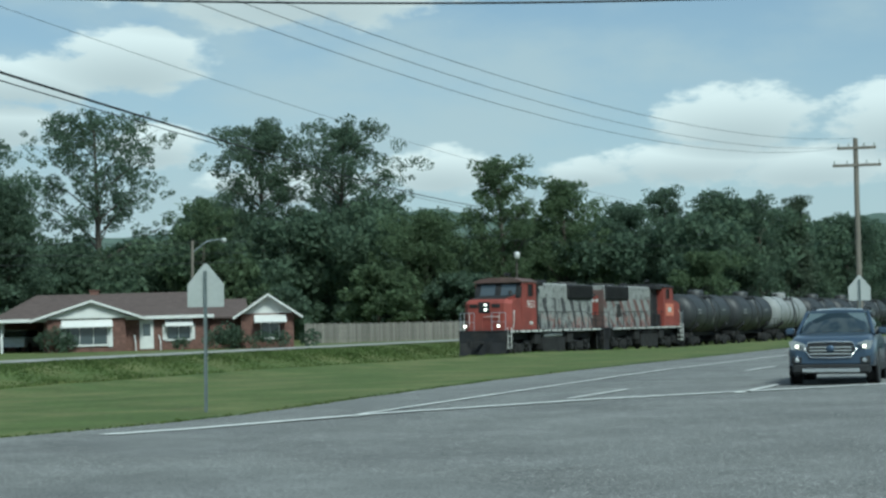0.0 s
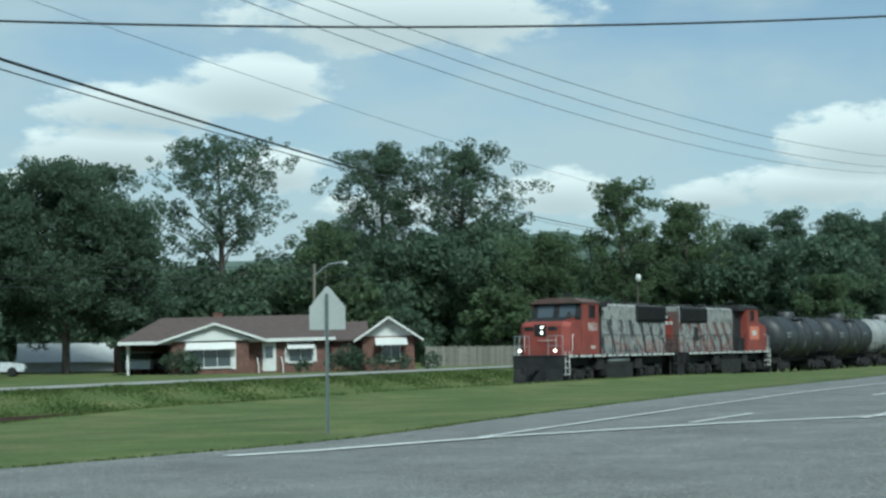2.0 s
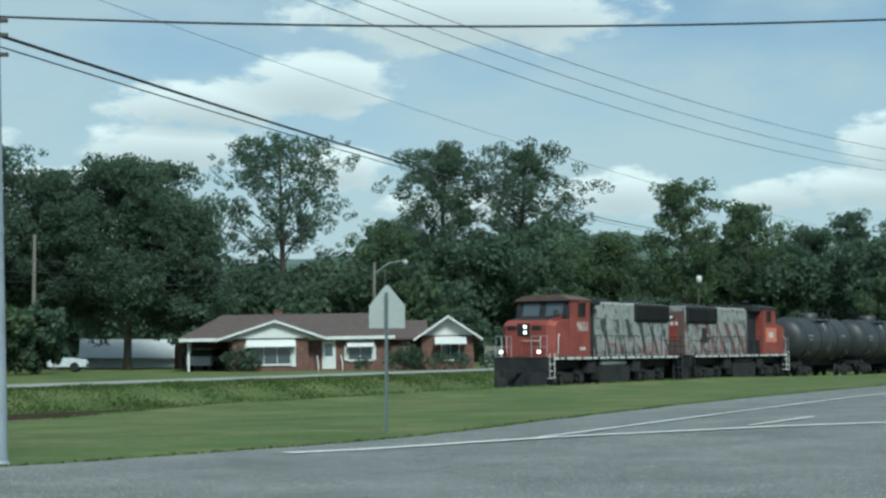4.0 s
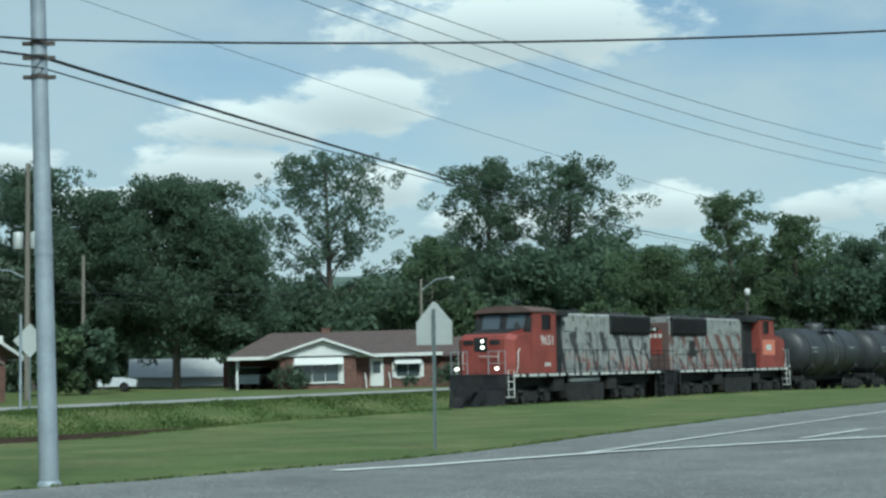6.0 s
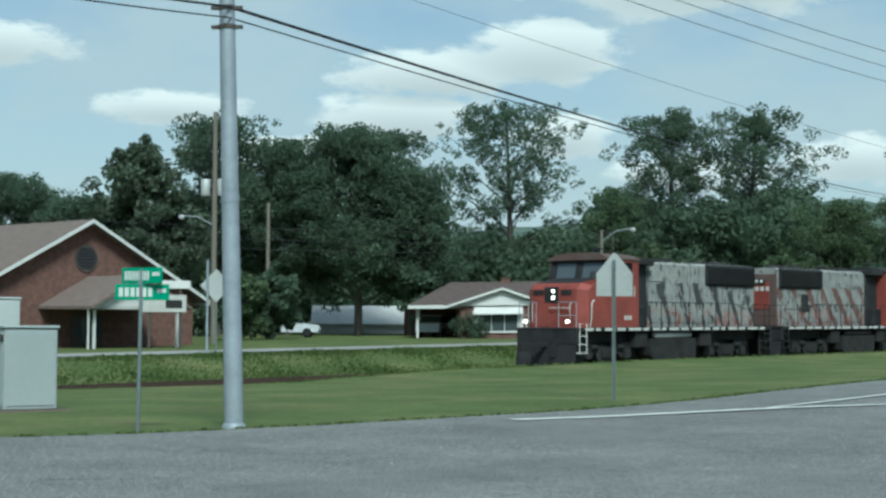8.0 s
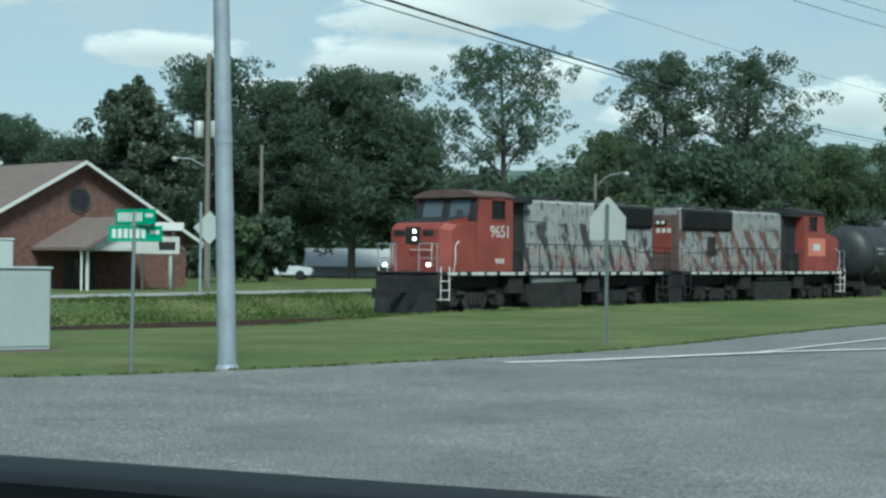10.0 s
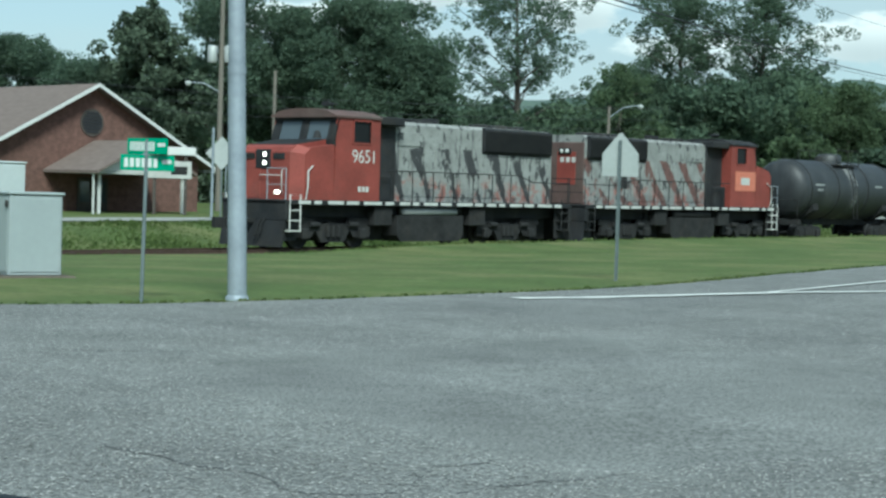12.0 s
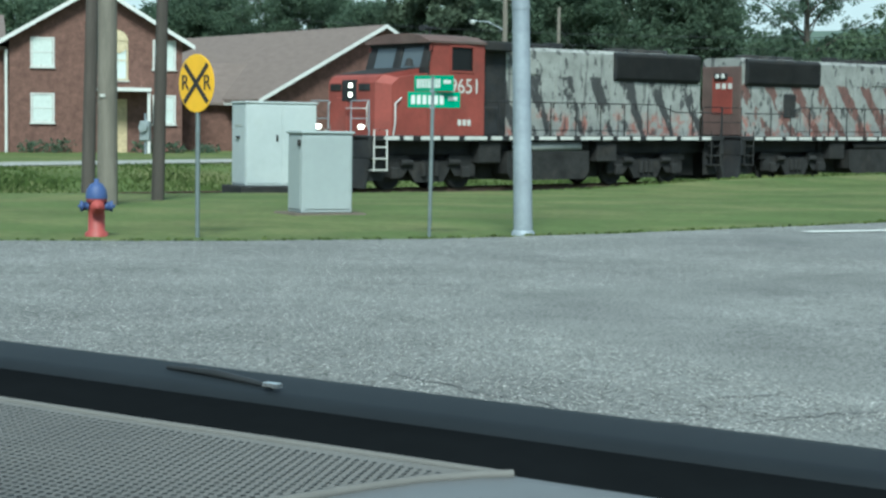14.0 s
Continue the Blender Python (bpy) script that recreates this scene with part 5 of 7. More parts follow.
def cabinets():
    def cab(name, label, m, w, d, h, mats, legs):
        root = thing(name, label, "cabinet", m)
        part("plinth", Shape().box(-w / 2 - 0.2, w / 2 + 0.2, -d / 2 - 0.2, d / 2 + 0.2, -0.35, 0.04, 0.03), DIRT if not legs else LOCO_UNDER, root, "low dirt-stained plinth")
        body = part("body", Shape().box(-w / 2, w / 2, -d / 2, d / 2, 0.04, h, 0.015), mats, root)
        part("lid", Shape().box(-w / 2 - 0.03, w / 2 + 0.03, -d / 2 - 0.03, d / 2 + 0.03, h, h + 0.05, 0.015), mats, root)
        for i in (0, 1) if legs else (0,):
            x0, x1 = (-w / 2 + 0.04 + i * w / 2, -0.01 + i * w / 2) if legs else (-w / 2 + 0.04, w / 2 - 0.04)
            door = part("door", Shape().box(x0, x1, -d / 2 - 0.016, -d / 2, 0.10, h - 0.05, 0.006), mats, root)
            if legs:
                part("handle", Shape().box(x1 - 0.14, x1 - 0.09, -d / 2 - 0.05, -d / 2 - 0.016, h * 0.55, h * 0.55 + 0.16, 0.01), LOCO_UNDER, door, "dark door handle")
        side = part("side_door", Shape().box(-w / 2 - 0.014, -w / 2, -d / 2 + 0.06, d / 2 - 0.06, 0.10, h - 0.05, 0.005), mats, root)
        if legs:
            part("label_plate", Shape().box(-w / 2 - 0.02, -w / 2 - 0.014, -0.25, 0.25, h * 0.72, h * 0.75), SIGNBACK, side)
            part("handle", Shape().box(-w / 2 - 0.05, -w / 2 - 0.014, -0.1, 0.1, h * 0.58, h * 0.61), LOCO_UNDER, side)
        else:
            part("hasp", Shape().box(-w / 2 - 0.05, -w / 2 - 0.014, -d / 2 + 0.02, -d / 2 + 0.1, h * 0.85, h * 0.93, 0.01), LOCO_UNDER, side)

    p = ray_place(-19.0, 28.8)
    cab("control_cabinet", "small pale grey metal control cabinet on a plinth", Matrix.Translation(p) @ pose(0, 0, -0.02, 0, 0, 42), 0.92, 0.62, 1.36, CABINET, False)
    p = ray_place(-20.55, 42.5)
    cab("signal_cabinet", "large white signal cabinet beside the railway track", Matrix.Translation((p.x, p.y, max(p.z, -0.30))) @ pose(0, 0, 0.22, 0, 0, 42), 1.85, 1.0, 2.06, CABWHITE, True)


def crossing_sign():
    p = ray_place(-23.15, 22.4)
    root = thing("railway_warning_sign", "round yellow railway crossing warning sign on a post", "road sign", Matrix.Translation(p) @ pose(0, 0, 0, 0, 0, -30))
    part("post", Shape().tube([(0, 0.03, -0.3), (0, 0.03, 1.95)], 0.03, 8), POST, root)
    disc = part("disc", Shape().lathe([(0.36, 0.0), (0.38, 0.003), (0.38, 0.009), (0.36, 0.012)], (0, 0, 2.0), "y", 40, False), YELLOW, root, "yellow disc")
    for a in (45, -45):
        part("cross_bar", Shape().box(-0.35, 0.35, -0.004, 0.0, -0.032, 0.032), BLACK, disc, "black cross stroke", pose(0, -0.001 if a > 0 else -0.003, 2.0, 0, a, 0))
    for x in (-0.235, 0.235):
        words("letter", "R", 0.28, BLACK, disc, Matrix.Translation((x, -0.005, 2.0)) @ pose(0, 0, 0, 90, 0, 0), "black letter")


def hydrant():
    p = ray_place(-26.4, 22.6)
    root = thing("fire_hydrant", "worn red fire hydrant with a blue top", "hydrant", Matrix.Translation(p) @ pose(0, 0, 0, 0, 0, 30))
    part("barrel", Shape().lathe([(0.15, -0.1), (0.15, 0.04), (0.11, 0.06), (0.105, 0.42), (0.135, 0.44), (0.135, 0.48)], (0, 0, 0), "z", 16), HYD_RED, root, "red barrel")
    part("bonnet", Shape().lathe([(0.14, 0.48), (0.14, 0.52), (0.125, 0.60), (0.08, 0.67), (0.03, 0.69), (0.03, 0.74), (0.005, 0.74)], (0, 0, 0), "z", 16), HYD_BLUE, root, "blue bonnet")
    for a, r in ((0, 0.055), (180, 0.055), (270, 0.075)):
        part("outlet_cap", Shape().lathe([(r, 0.10), (r, 0.17), (r + 0.015, 0.17), (r + 0.015, 0.21), (0.02, 0.215), (0.02, 0.24)], (0, 0, 0), "x", 12), HYD_BLUE if a != 270 else HYD_RED, root, "", pose(0, 0, 0.38, 0, 0, a))


def wooden_pole(x, y, h, r, material, label, lean=(0, 0), arms=(), extra=None):
    root = thing("utility_pole", label, "utility pole", Matrix.Translation((x, y, ground_z(x, y))))
    part("shaft", Shape().tube([(0, 0, -0.5), (lean[0] * 0.5, lean[1] * 0.5, h * 0.5), (lean[0], lean[1], h)], [r, r * 0.86, r * 0.72], 12), material, root)
    for z, w in arms:
        arm = part("crossarm", Shape().box(-w / 2, w / 2, -0.06, 0.06, z - 0.07, z + 0.07, 0.01), POLEWOOD, root, "", pose(lean[0] * z / h, -0.12, 0, 0, 0, -22))
        for k in (-0.46, -0.2, 0.2, 0.46):
            part("insulator", Shape().lathe([(0.02, 0), (0.055, 0.04), (0.03, 0.08), (0.055, 0.12), (0.02, 0.2)], (k * w, 0, z + 0.07), "z", 8), SIGNBACK, arm)
    return root


def poles():
    p = ray_place(-26.05, 31.6)
    a = wooden_pole(p.x, p.y, 11, 0.19, POLEWOOD, "thick weathered grey wooden utility pole")
    part("tag", Shape().box(-0.05, 0.05, -0.205, -0.19, 1.95, 2.0), STRIP, a)
    p = ray_place(-26.7, 40.0)
    wooden_pole(p.x, p.y, 11, 0.16, DARKPOLE, "dark creosoted wooden pole", lean=(0.3, 0))
    p = ray_place(-24.42, 34.2)
    c = wooden_pole(p.x, p.y, 10, 0.13, DARKPOLE, "dark wooden pole carrying a meter box", lean=(0.25, 0))
    part("meter_box", Shape().box(-0.30, -0.10, -0.2, -0.05, 1.15, 1.55, 0.02).lathe([(0.09, -0.26), (0.09, -0.19)], (-0.2, 0, 1.42), "y", 12), CABINET, c, "grey meter box")
    part("conduit", Shape().tube([(-0.2, -0.12, 0.9), (-0.2, -0.12, 1.7)], 0.025, 8), GALV, c)
    # beyond the track
    p = ray_place(-12.85, 96)
    d = wooden_pole(p.x, p.y, 1.45 + 0.125 * 96 - p.z, 0.17, POLEWOOD, "wooden utility pole with two transformers and a lamp arm")
    for x in (-0.52, 0.42):
        part("transformer", Shape().lathe([(0.26, 0), (0.28, 0.05), (0.28, 0.85), (0.24, 0.92), (0.05, 0.96)], (x, 0, 8.3), "z", 14), SIGNBACK, d, "pale grey transformer can")
    lamp = part("lamp_arm", Shape().tube([(0, 0, 6.6), (-0.9, -0.2, 7.1), (-1.7, -0.3, 7.15)], 0.035, 6), GALV, d)
    part("lamp_head", Shape().lathe([(0.05, 0.12), (0.16, 0.06), (0.2, 0.0), (0.12, -0.14)], (-1.8, -0.3, 7.1), "z", 10), SIGNBACK, lamp)
    p = ray_place(-11.05, 112)
    e = wooden_pole(p.x, p.y, 1.45 + 0.072 * 112 - p.z, 0.15, POLEWOOD, "slim wooden utility pole with a stay wire", arms=())
    part("stay_wire", Shape().tube([(0, 0, 7.6), (1.8, 0, 5.2)], 0.02, 5), WIRE, e)
    p = ray_place(0.2, 118)
    f = wooden_pole(p.x, p.y, 7.4, 0.13, POLEWOOD, "wooden street lamp pole behind the houses")
    arm = part("lamp_arm", Shape().tube([(0, 0, 6.6), (1.0, -0.2, 7.35), (2.0, -0.3, 7.5)], 0.04, 6), GALV, f)
    part("lamp_head", Shape().lathe([(0.05, 0.12), (0.18, 0.05), (0.2, -0.05), (0.1, -0.2)], (2.15, -0.3, 7.45), "z", 10), SIGNBACK, arm)
    p = ray_place(22.4, 92)
    wooden_pole(p.x, p.y, 1.45 + 0.1092 * 92 - p.z, 0.17, POLEWOOD, "tall wooden utility pole with two crossarms beside the road", arms=((1.45 + 0.1035 * 92 - p.z, 2.0), (1.45 + 0.0935 * 92 - p.z, 2.5)))
    # lamp hanging in the woods by the line
    for az, el, d in ((11.1, 0.0467, 128), (18.33, 0.0336, 172)):
        p = ray_place(az, d)
        z = 1.45 + el * d - p.z
        g = wooden_pole(p.x, p.y, z + 0.2, 0.09, DARKPOLE, "thin dark pole with a small white yard lamp")
        part("yard_lamp", Shape().lathe([(0.08, -0.35), (0.20, -0.25), (0.22, 0.1), (0.1, 0.2)], (0, -0.25, z), "z", 10), WHITE, g, "white yard lamp")
    # thin stakes by the back street
    p = ray_place(-13.05, 74)
    root = thing("warning_sign", "grey diamond road sign seen from behind", "road sign", Matrix.Translation(ray_place(-12.75, 74)))
    part("post", Shape().tube([(0, 0, -0.3), (0, 0, 3.4)], 0.04, 6), POST, root)
    part("plate", Shape().prism([(-0.72, 2.9), (0, 2.18), (0.72, 2.9), (0, 3.62)], "y", -0.05, -0.04), SIGNBACK, root, "bare grey diamond plate")
    solo("marker_post", Shape().tube([(0, 0, -0.3), (0, 0, 4.0)], 0.06, 6), GALV, "thin grey metal post by the back street", "post", Matrix.Translation(p))


def wires():
    def at(az, el, d):
        a = radians(az)
        return Vector((math.sin(a) * d, math.cos(a) * d, 1.45 + el * d))

    def wire(name, label, a, b, r, sag, n=24):
        sh = Shape()
        pts = [a.lerp(b, i / n) - Vector((0, 0, 4 * sag * (i / n) * (1 - i / n))) for i in range(n + 1)]
        sh.tube(pts, r, 6)
        solo(name, sh, WIRE, label, "cable", group="overhead wires")

    top = at(-12.5, 0.196, 23.6)
    low = at(-12.45, 0.186, 23.6)
    wire("overhead_cable", "black overhead cable crossing the road", top, at(22.0, 0.192, 27.0), 0.017, 0.17)
    wire("overhead_cable", "black overhead cable crossing the road", top, at(-40.0, 0.205, 32.0), 0.017, 0.12)
    wire("overhead_cable", "thick black bundled cable along the street", low, at(9.9, 0.0755, 120.0), 0.024, 0.35)
    wire("overhead_cable", "thick black bundled cable along the street", low, at(-28.0, 0.215, 19.0), 0.018, 0.05)
    wire("overhead_cable", "thin grey cable along the street", at(-12.45, 0.1795, 23.6), at(9.9, 0.0735, 120.0), 0.011, 0.30)
    wire("overhead_cable", "thin grey cable along the street", at(-12.45, 0.1795, 23.6), at(-28.0, 0.205, 19.0), 0.011, 0.05)
    for a, (az1, el1), sag in ((at(-44, 0.44, 20), (21.76, 0.1037), 2.5), (at(-56, 0.48, 20), (21.9, 0.1045), 2.5), (at(-36, 0.42, 20), (22.4, 0.1095), 2.0)):
        wire("power_line", "thin bare power line to the crossarms", a, at(az1, el1, 92), 0.008, sag, 48)
    wire("power_line", "thin bare power line beyond the road", at(-20, 0.27, 60), at(15.0, 0.077, 150), 0.011, 1.0, 40)
    for el, d in ((0.0565, 108), (0.0445, 108), (0.050, 109)):
        wire("service_wire", "thin wire strung along the back street", at(-20, el + 0.006, d), at(2.0, el, d + 12), 0.018, 0.5)
    wire("service_wire", "thin wire strung along the back street", at(9.0, 0.058, 140), at(24.0, 0.050, 130), 0.015, 0.6)


school_sign(ray_place(0.62, 33.1), -14)
school_sign(ray_place(22.4, 58), -20)
steel_pole()
street_name_sign()
cabinets()
crossing_sign()
hydrant()
poles()
wires()


# ---- buildings beyond the track ----
def window(parent, x, z, w, h, y, frame_mat=None, panes=2, blind=False):
    """A framed window proud of a wall whose face is at y, looking to -y."""
    frame_mat = frame_mat or WHITE
    fr = Shape()
    t = 0.07
    fr.box(x - w / 2 - t, x - w / 2, y - 0.05, y, z - t, z + h + t).box(x + w / 2, x + w / 2 + t, y - 0.05, y, z - t, z + h + t)
    fr.box(x - w / 2, x + w / 2, y - 0.05, y, z + h, z + h + t).box(x - w / 2, x + w / 2, y - 0.05, y, z - t, z)
    ob = part("window", fr, frame_mat, parent)
    for i in range(panes):
        a, b = x - w / 2 + w * i / panes, x - w / 2 + w * (i + 1) / panes
        part("pane", Shape().box(a + 0.02, b - 0.02, y - 0.015, y - 0.004, z + 0.01, z + h - 0.01), BLIND if blind else WINDOW, ob)
        if i:
            part("mullion", Shape().box(a - 0.02, a + 0.02, y - 0.04, y - 0.002, z, z + h), frame_mat, ob)
    part("rail", Shape().box(x - w / 2, x + w / 2, y - 0.035, y - 0.003, z + h / 2 - 0.02, z + h / 2 + 0.02), frame_mat, ob) if blind else None
    part("sill", Shape().box(x - w / 2 - 0.12, x + w / 2 + 0.12, y - 0.10, y, z - t - 0.06, z - t), CONCRETE, ob)
    return ob


def gable_roof(x0, x1, y0, y1, ze, zr, over=0.45, thick=0.14, along="x"):
    """Two slabs that meet at a ridge."""
    sh = Shape()
    if along == "x":
        ym = (y0 + y1) / 2
        k = (zr - ze) / (ym - y0)
        sh.prism([(y0 - over, ze - over * k), (ym, zr), (ym, zr + thick), (y0 - over, ze - over * k + thick)], "x", x0 - over, x1 + over)
        sh.prism([(y1 + over, ze - over * k), (ym, zr), (ym, zr + thick), (y1 + over, ze - over * k + thick)], "x", x0 - over, x1 + over)
    else:
        xm = (x0 + x1) / 2
        k = (zr - ze) / (xm - x0)
        sh.prism([(x0 - over, ze - over * k), (xm, zr), (xm, zr + thick), (x0 - over, ze - over * k + thick)], "y", y0 - over, y1 + over)
        sh.prism([(x1 + over, ze - over * k), (xm, zr), (xm, zr + thick), (x1 + over, ze - over * k + thick)], "y", y0 - over, y1 + over)
    return sh


def ranch_house():
    """Low brick house: x along its front, front face at y 0, looking to -y."""
    m = Matrix.Translation((-5.6, 113.5, 0.42)) @ pose(0, 0, 0, 0, -0.9, 5)
    root = thing("ranch_house", "low red brick ranch house with brown roof and white trim", "house", m)
    sh = Shape().box(-3.6, 6.9, 0, 8, -0.6, 2.45)
    part("wall", sh, BRICK, root, "red brick walls")
    # hip roof over house and carport
    e, r, o = 2.40, 4.02, 0.5
    x0, x1, y0, y1 = -6.4 - o, 6.9 + o, -o, 8 + o
    v = [(x0, y0, e), (x1, y0, e), (x1, y1, e), (x0, y1, e), (-4.0, 4, r), (6.9 + o, 4, r - 0.0)]
    v += [(a, b, c + 0.14) for a, b, c in v]
    part("roof", Shape().add(v, [(0, 1, 5, 4), (1, 2, 5), (2, 3, 4, 5), (3, 0, 4), (6, 10, 11, 7), (7, 11, 8), (8, 11, 10, 9), (9, 10, 6), (0, 6, 7, 1), (1, 7, 8, 2), (2, 8, 9, 3), (3, 9, 6, 0)]), ROOF, root, "brown shingle roof")
    part("fascia", Shape().box(x0, x1, y0 - 0.04, y0 - 0.005, e - 0.10, e + 0.12), WHITE, root)
    # front gable over the picture window
    gx0, gx1 = -3.6, 2.0
    gm = -0.6
    gab = part("front_gable", Shape().prism([(gx0, e + 0.06), (gx1, e + 0.06), (gm, 3.45)], "y", -0.9, 0.6), WHITE, root, "white gable boarding")
    for sg, xe in ((-1, gx0 - 0.9), (1, gx1 + 0.9)):
        part("gable_roof", Shape().prism([(xe, 2.30), (gm, 3.50), (gm, 3.66), (xe, 2.46)], "y", -1.2, 3.4), ROOF, root)
        part("gable_trim", Shape().prism([(xe, 2.26), (gm, 3.48), (gm, 3.64), (xe, 2.42)], "y", -1.26, -1.205), WHITE, root, "white barge board")
    part("bay_wall", Shape().box(-3.4, 1.6, -0.7, -0.003, -0.6, 2.44), BRICK, root)
    window(root, -0.9, 0.75, 2.6, 1.15, -0.7, panes=3)
    for x in (-2.45, 0.62):
        part("window_surround", Shape().box(x - 0.14, x + 0.14, -0.78, -0.7, 0.55, 2.1), WHITE, root)
    part("window_awning", Shape().prism([(-0.7, 2.42), (-1.25, 1.92), (-1.25, 1.86), (-0.7, 2.0)], "x", -2.5, 0.75), WHITE, root, "white awning over the picture window")
    # door with awning and steps
    door = part("front_door", Shape().box(2.55, 3.45, -0.05, -0.003, 0.35, 2.25), WHITE, root, "white front door")
    part("door_pane", Shape().box(2.75, 3.25, -0.06, -0.05, 1.2, 2.0), WINDOW, door)
    st = Shape()
    for k in range(3):
        st.box(2.2, 3.8, -1.5 + 0.3 * k, -0.003, -0.6, -0.16 + 0.17 * k)
    part("steps", st, CONCRETE, root, "concrete front steps")
    for x in (2.2, 3.8):
        part("step_rail", Shape().tube([(x, -1.5, -0.1), (x, -1.5, 0.75), (x, -0.1, 1.25)], 0.035, 6), WHITE, root)
    window(root, 5.1, 0.95, 1.5, 0.95, 0.0, panes=2)
    part("window_awning", Shape().prism([(0.0, 2.25), (-0.55, 1.85), (-0.55, 1.78), (0.0, 1.85)], "x", 4.2, 6.0), WHITE, root, "small white window awning")
    for x in (4.2, 6.0):
        part("shutter", Shape().box(x - 0.16, x + 0.16, -0.05, -0.003, 0.9, 1.95), WHITE, root)
    # carport
    for y in (0.2, 7.6):
        part("carport_post", Shape().box(-6.35, -6.2, y - 0.07, y + 0.07, -0.6, 2.42), WHITE, root)
    part("carport_ceiling", Shape().box(-6.5, -3.6, 0, 8, 2.36, 2.42), WHITE, root)
    part("carport_back", Shape().box(-6.3, -3.6, 7.9, 8.0, -0.6, 2.36), BRICK, root)
    part("chimney", Shape().box(-0.5, 0.1, 3.8, 4.4, 3.7, 4.35).box(-0.55, 0.15, 3.75, 4.45, 4.35, 4.42), BRICK, root)


def small_house():
    m = Matrix.Translation((5.3, 112.5, 0.75)) @ pose(0, 0, 0, 0, -0.6, 0)
    root = thing("brick_cottage", "small red brick house with a white gable end", "house", m)
    part("wall", Shape().box(-1.75, 1.7, 0, 9, -0.6, 2.3), BRICK, root, "red brick walls")
    part("gable", Shape().prism([(-1.75, 2.3), (1.7, 2.3), (0.0, 3.45)], "y", 0, 9), WHITE, root, "white boarded gable")
    part("roof", gable_roof(-1.75, 1.7, 0, 9, 2.3, 3.45, 0.55, 0.13, "y"), ROOF, root, "brown shingle roof")
    for sg in (-1, 1):
        part("barge_board", Shape().prism([(sg * 2.3, 1.9), (0, 3.44), (0, 3.6), (sg * 2.3, 2.06)], "y", -0.62, -0.555), WHITE, root)
    part("porch_awning", Shape().prism([(0, 2.2), (-0.9, 1.75), (-0.9, 1.68), (0, 1.9)], "x", -0.9, 1.2), WHITE, root, "white striped awning")
    window(root, 0.15, 0.7, 1.1, 1.0, 0.0, panes=2)
    part("side_wing", Shape().box(-4.0, -1.75, 2.5, 8.5, -0.6, 2.2), BRICK, root)
    part("wing_roof", gable_roof(-4.0, -1.6, 2.5, 8.5, 2.2, 3.3, 0.4, 0.13, "x"), ROOF, root)


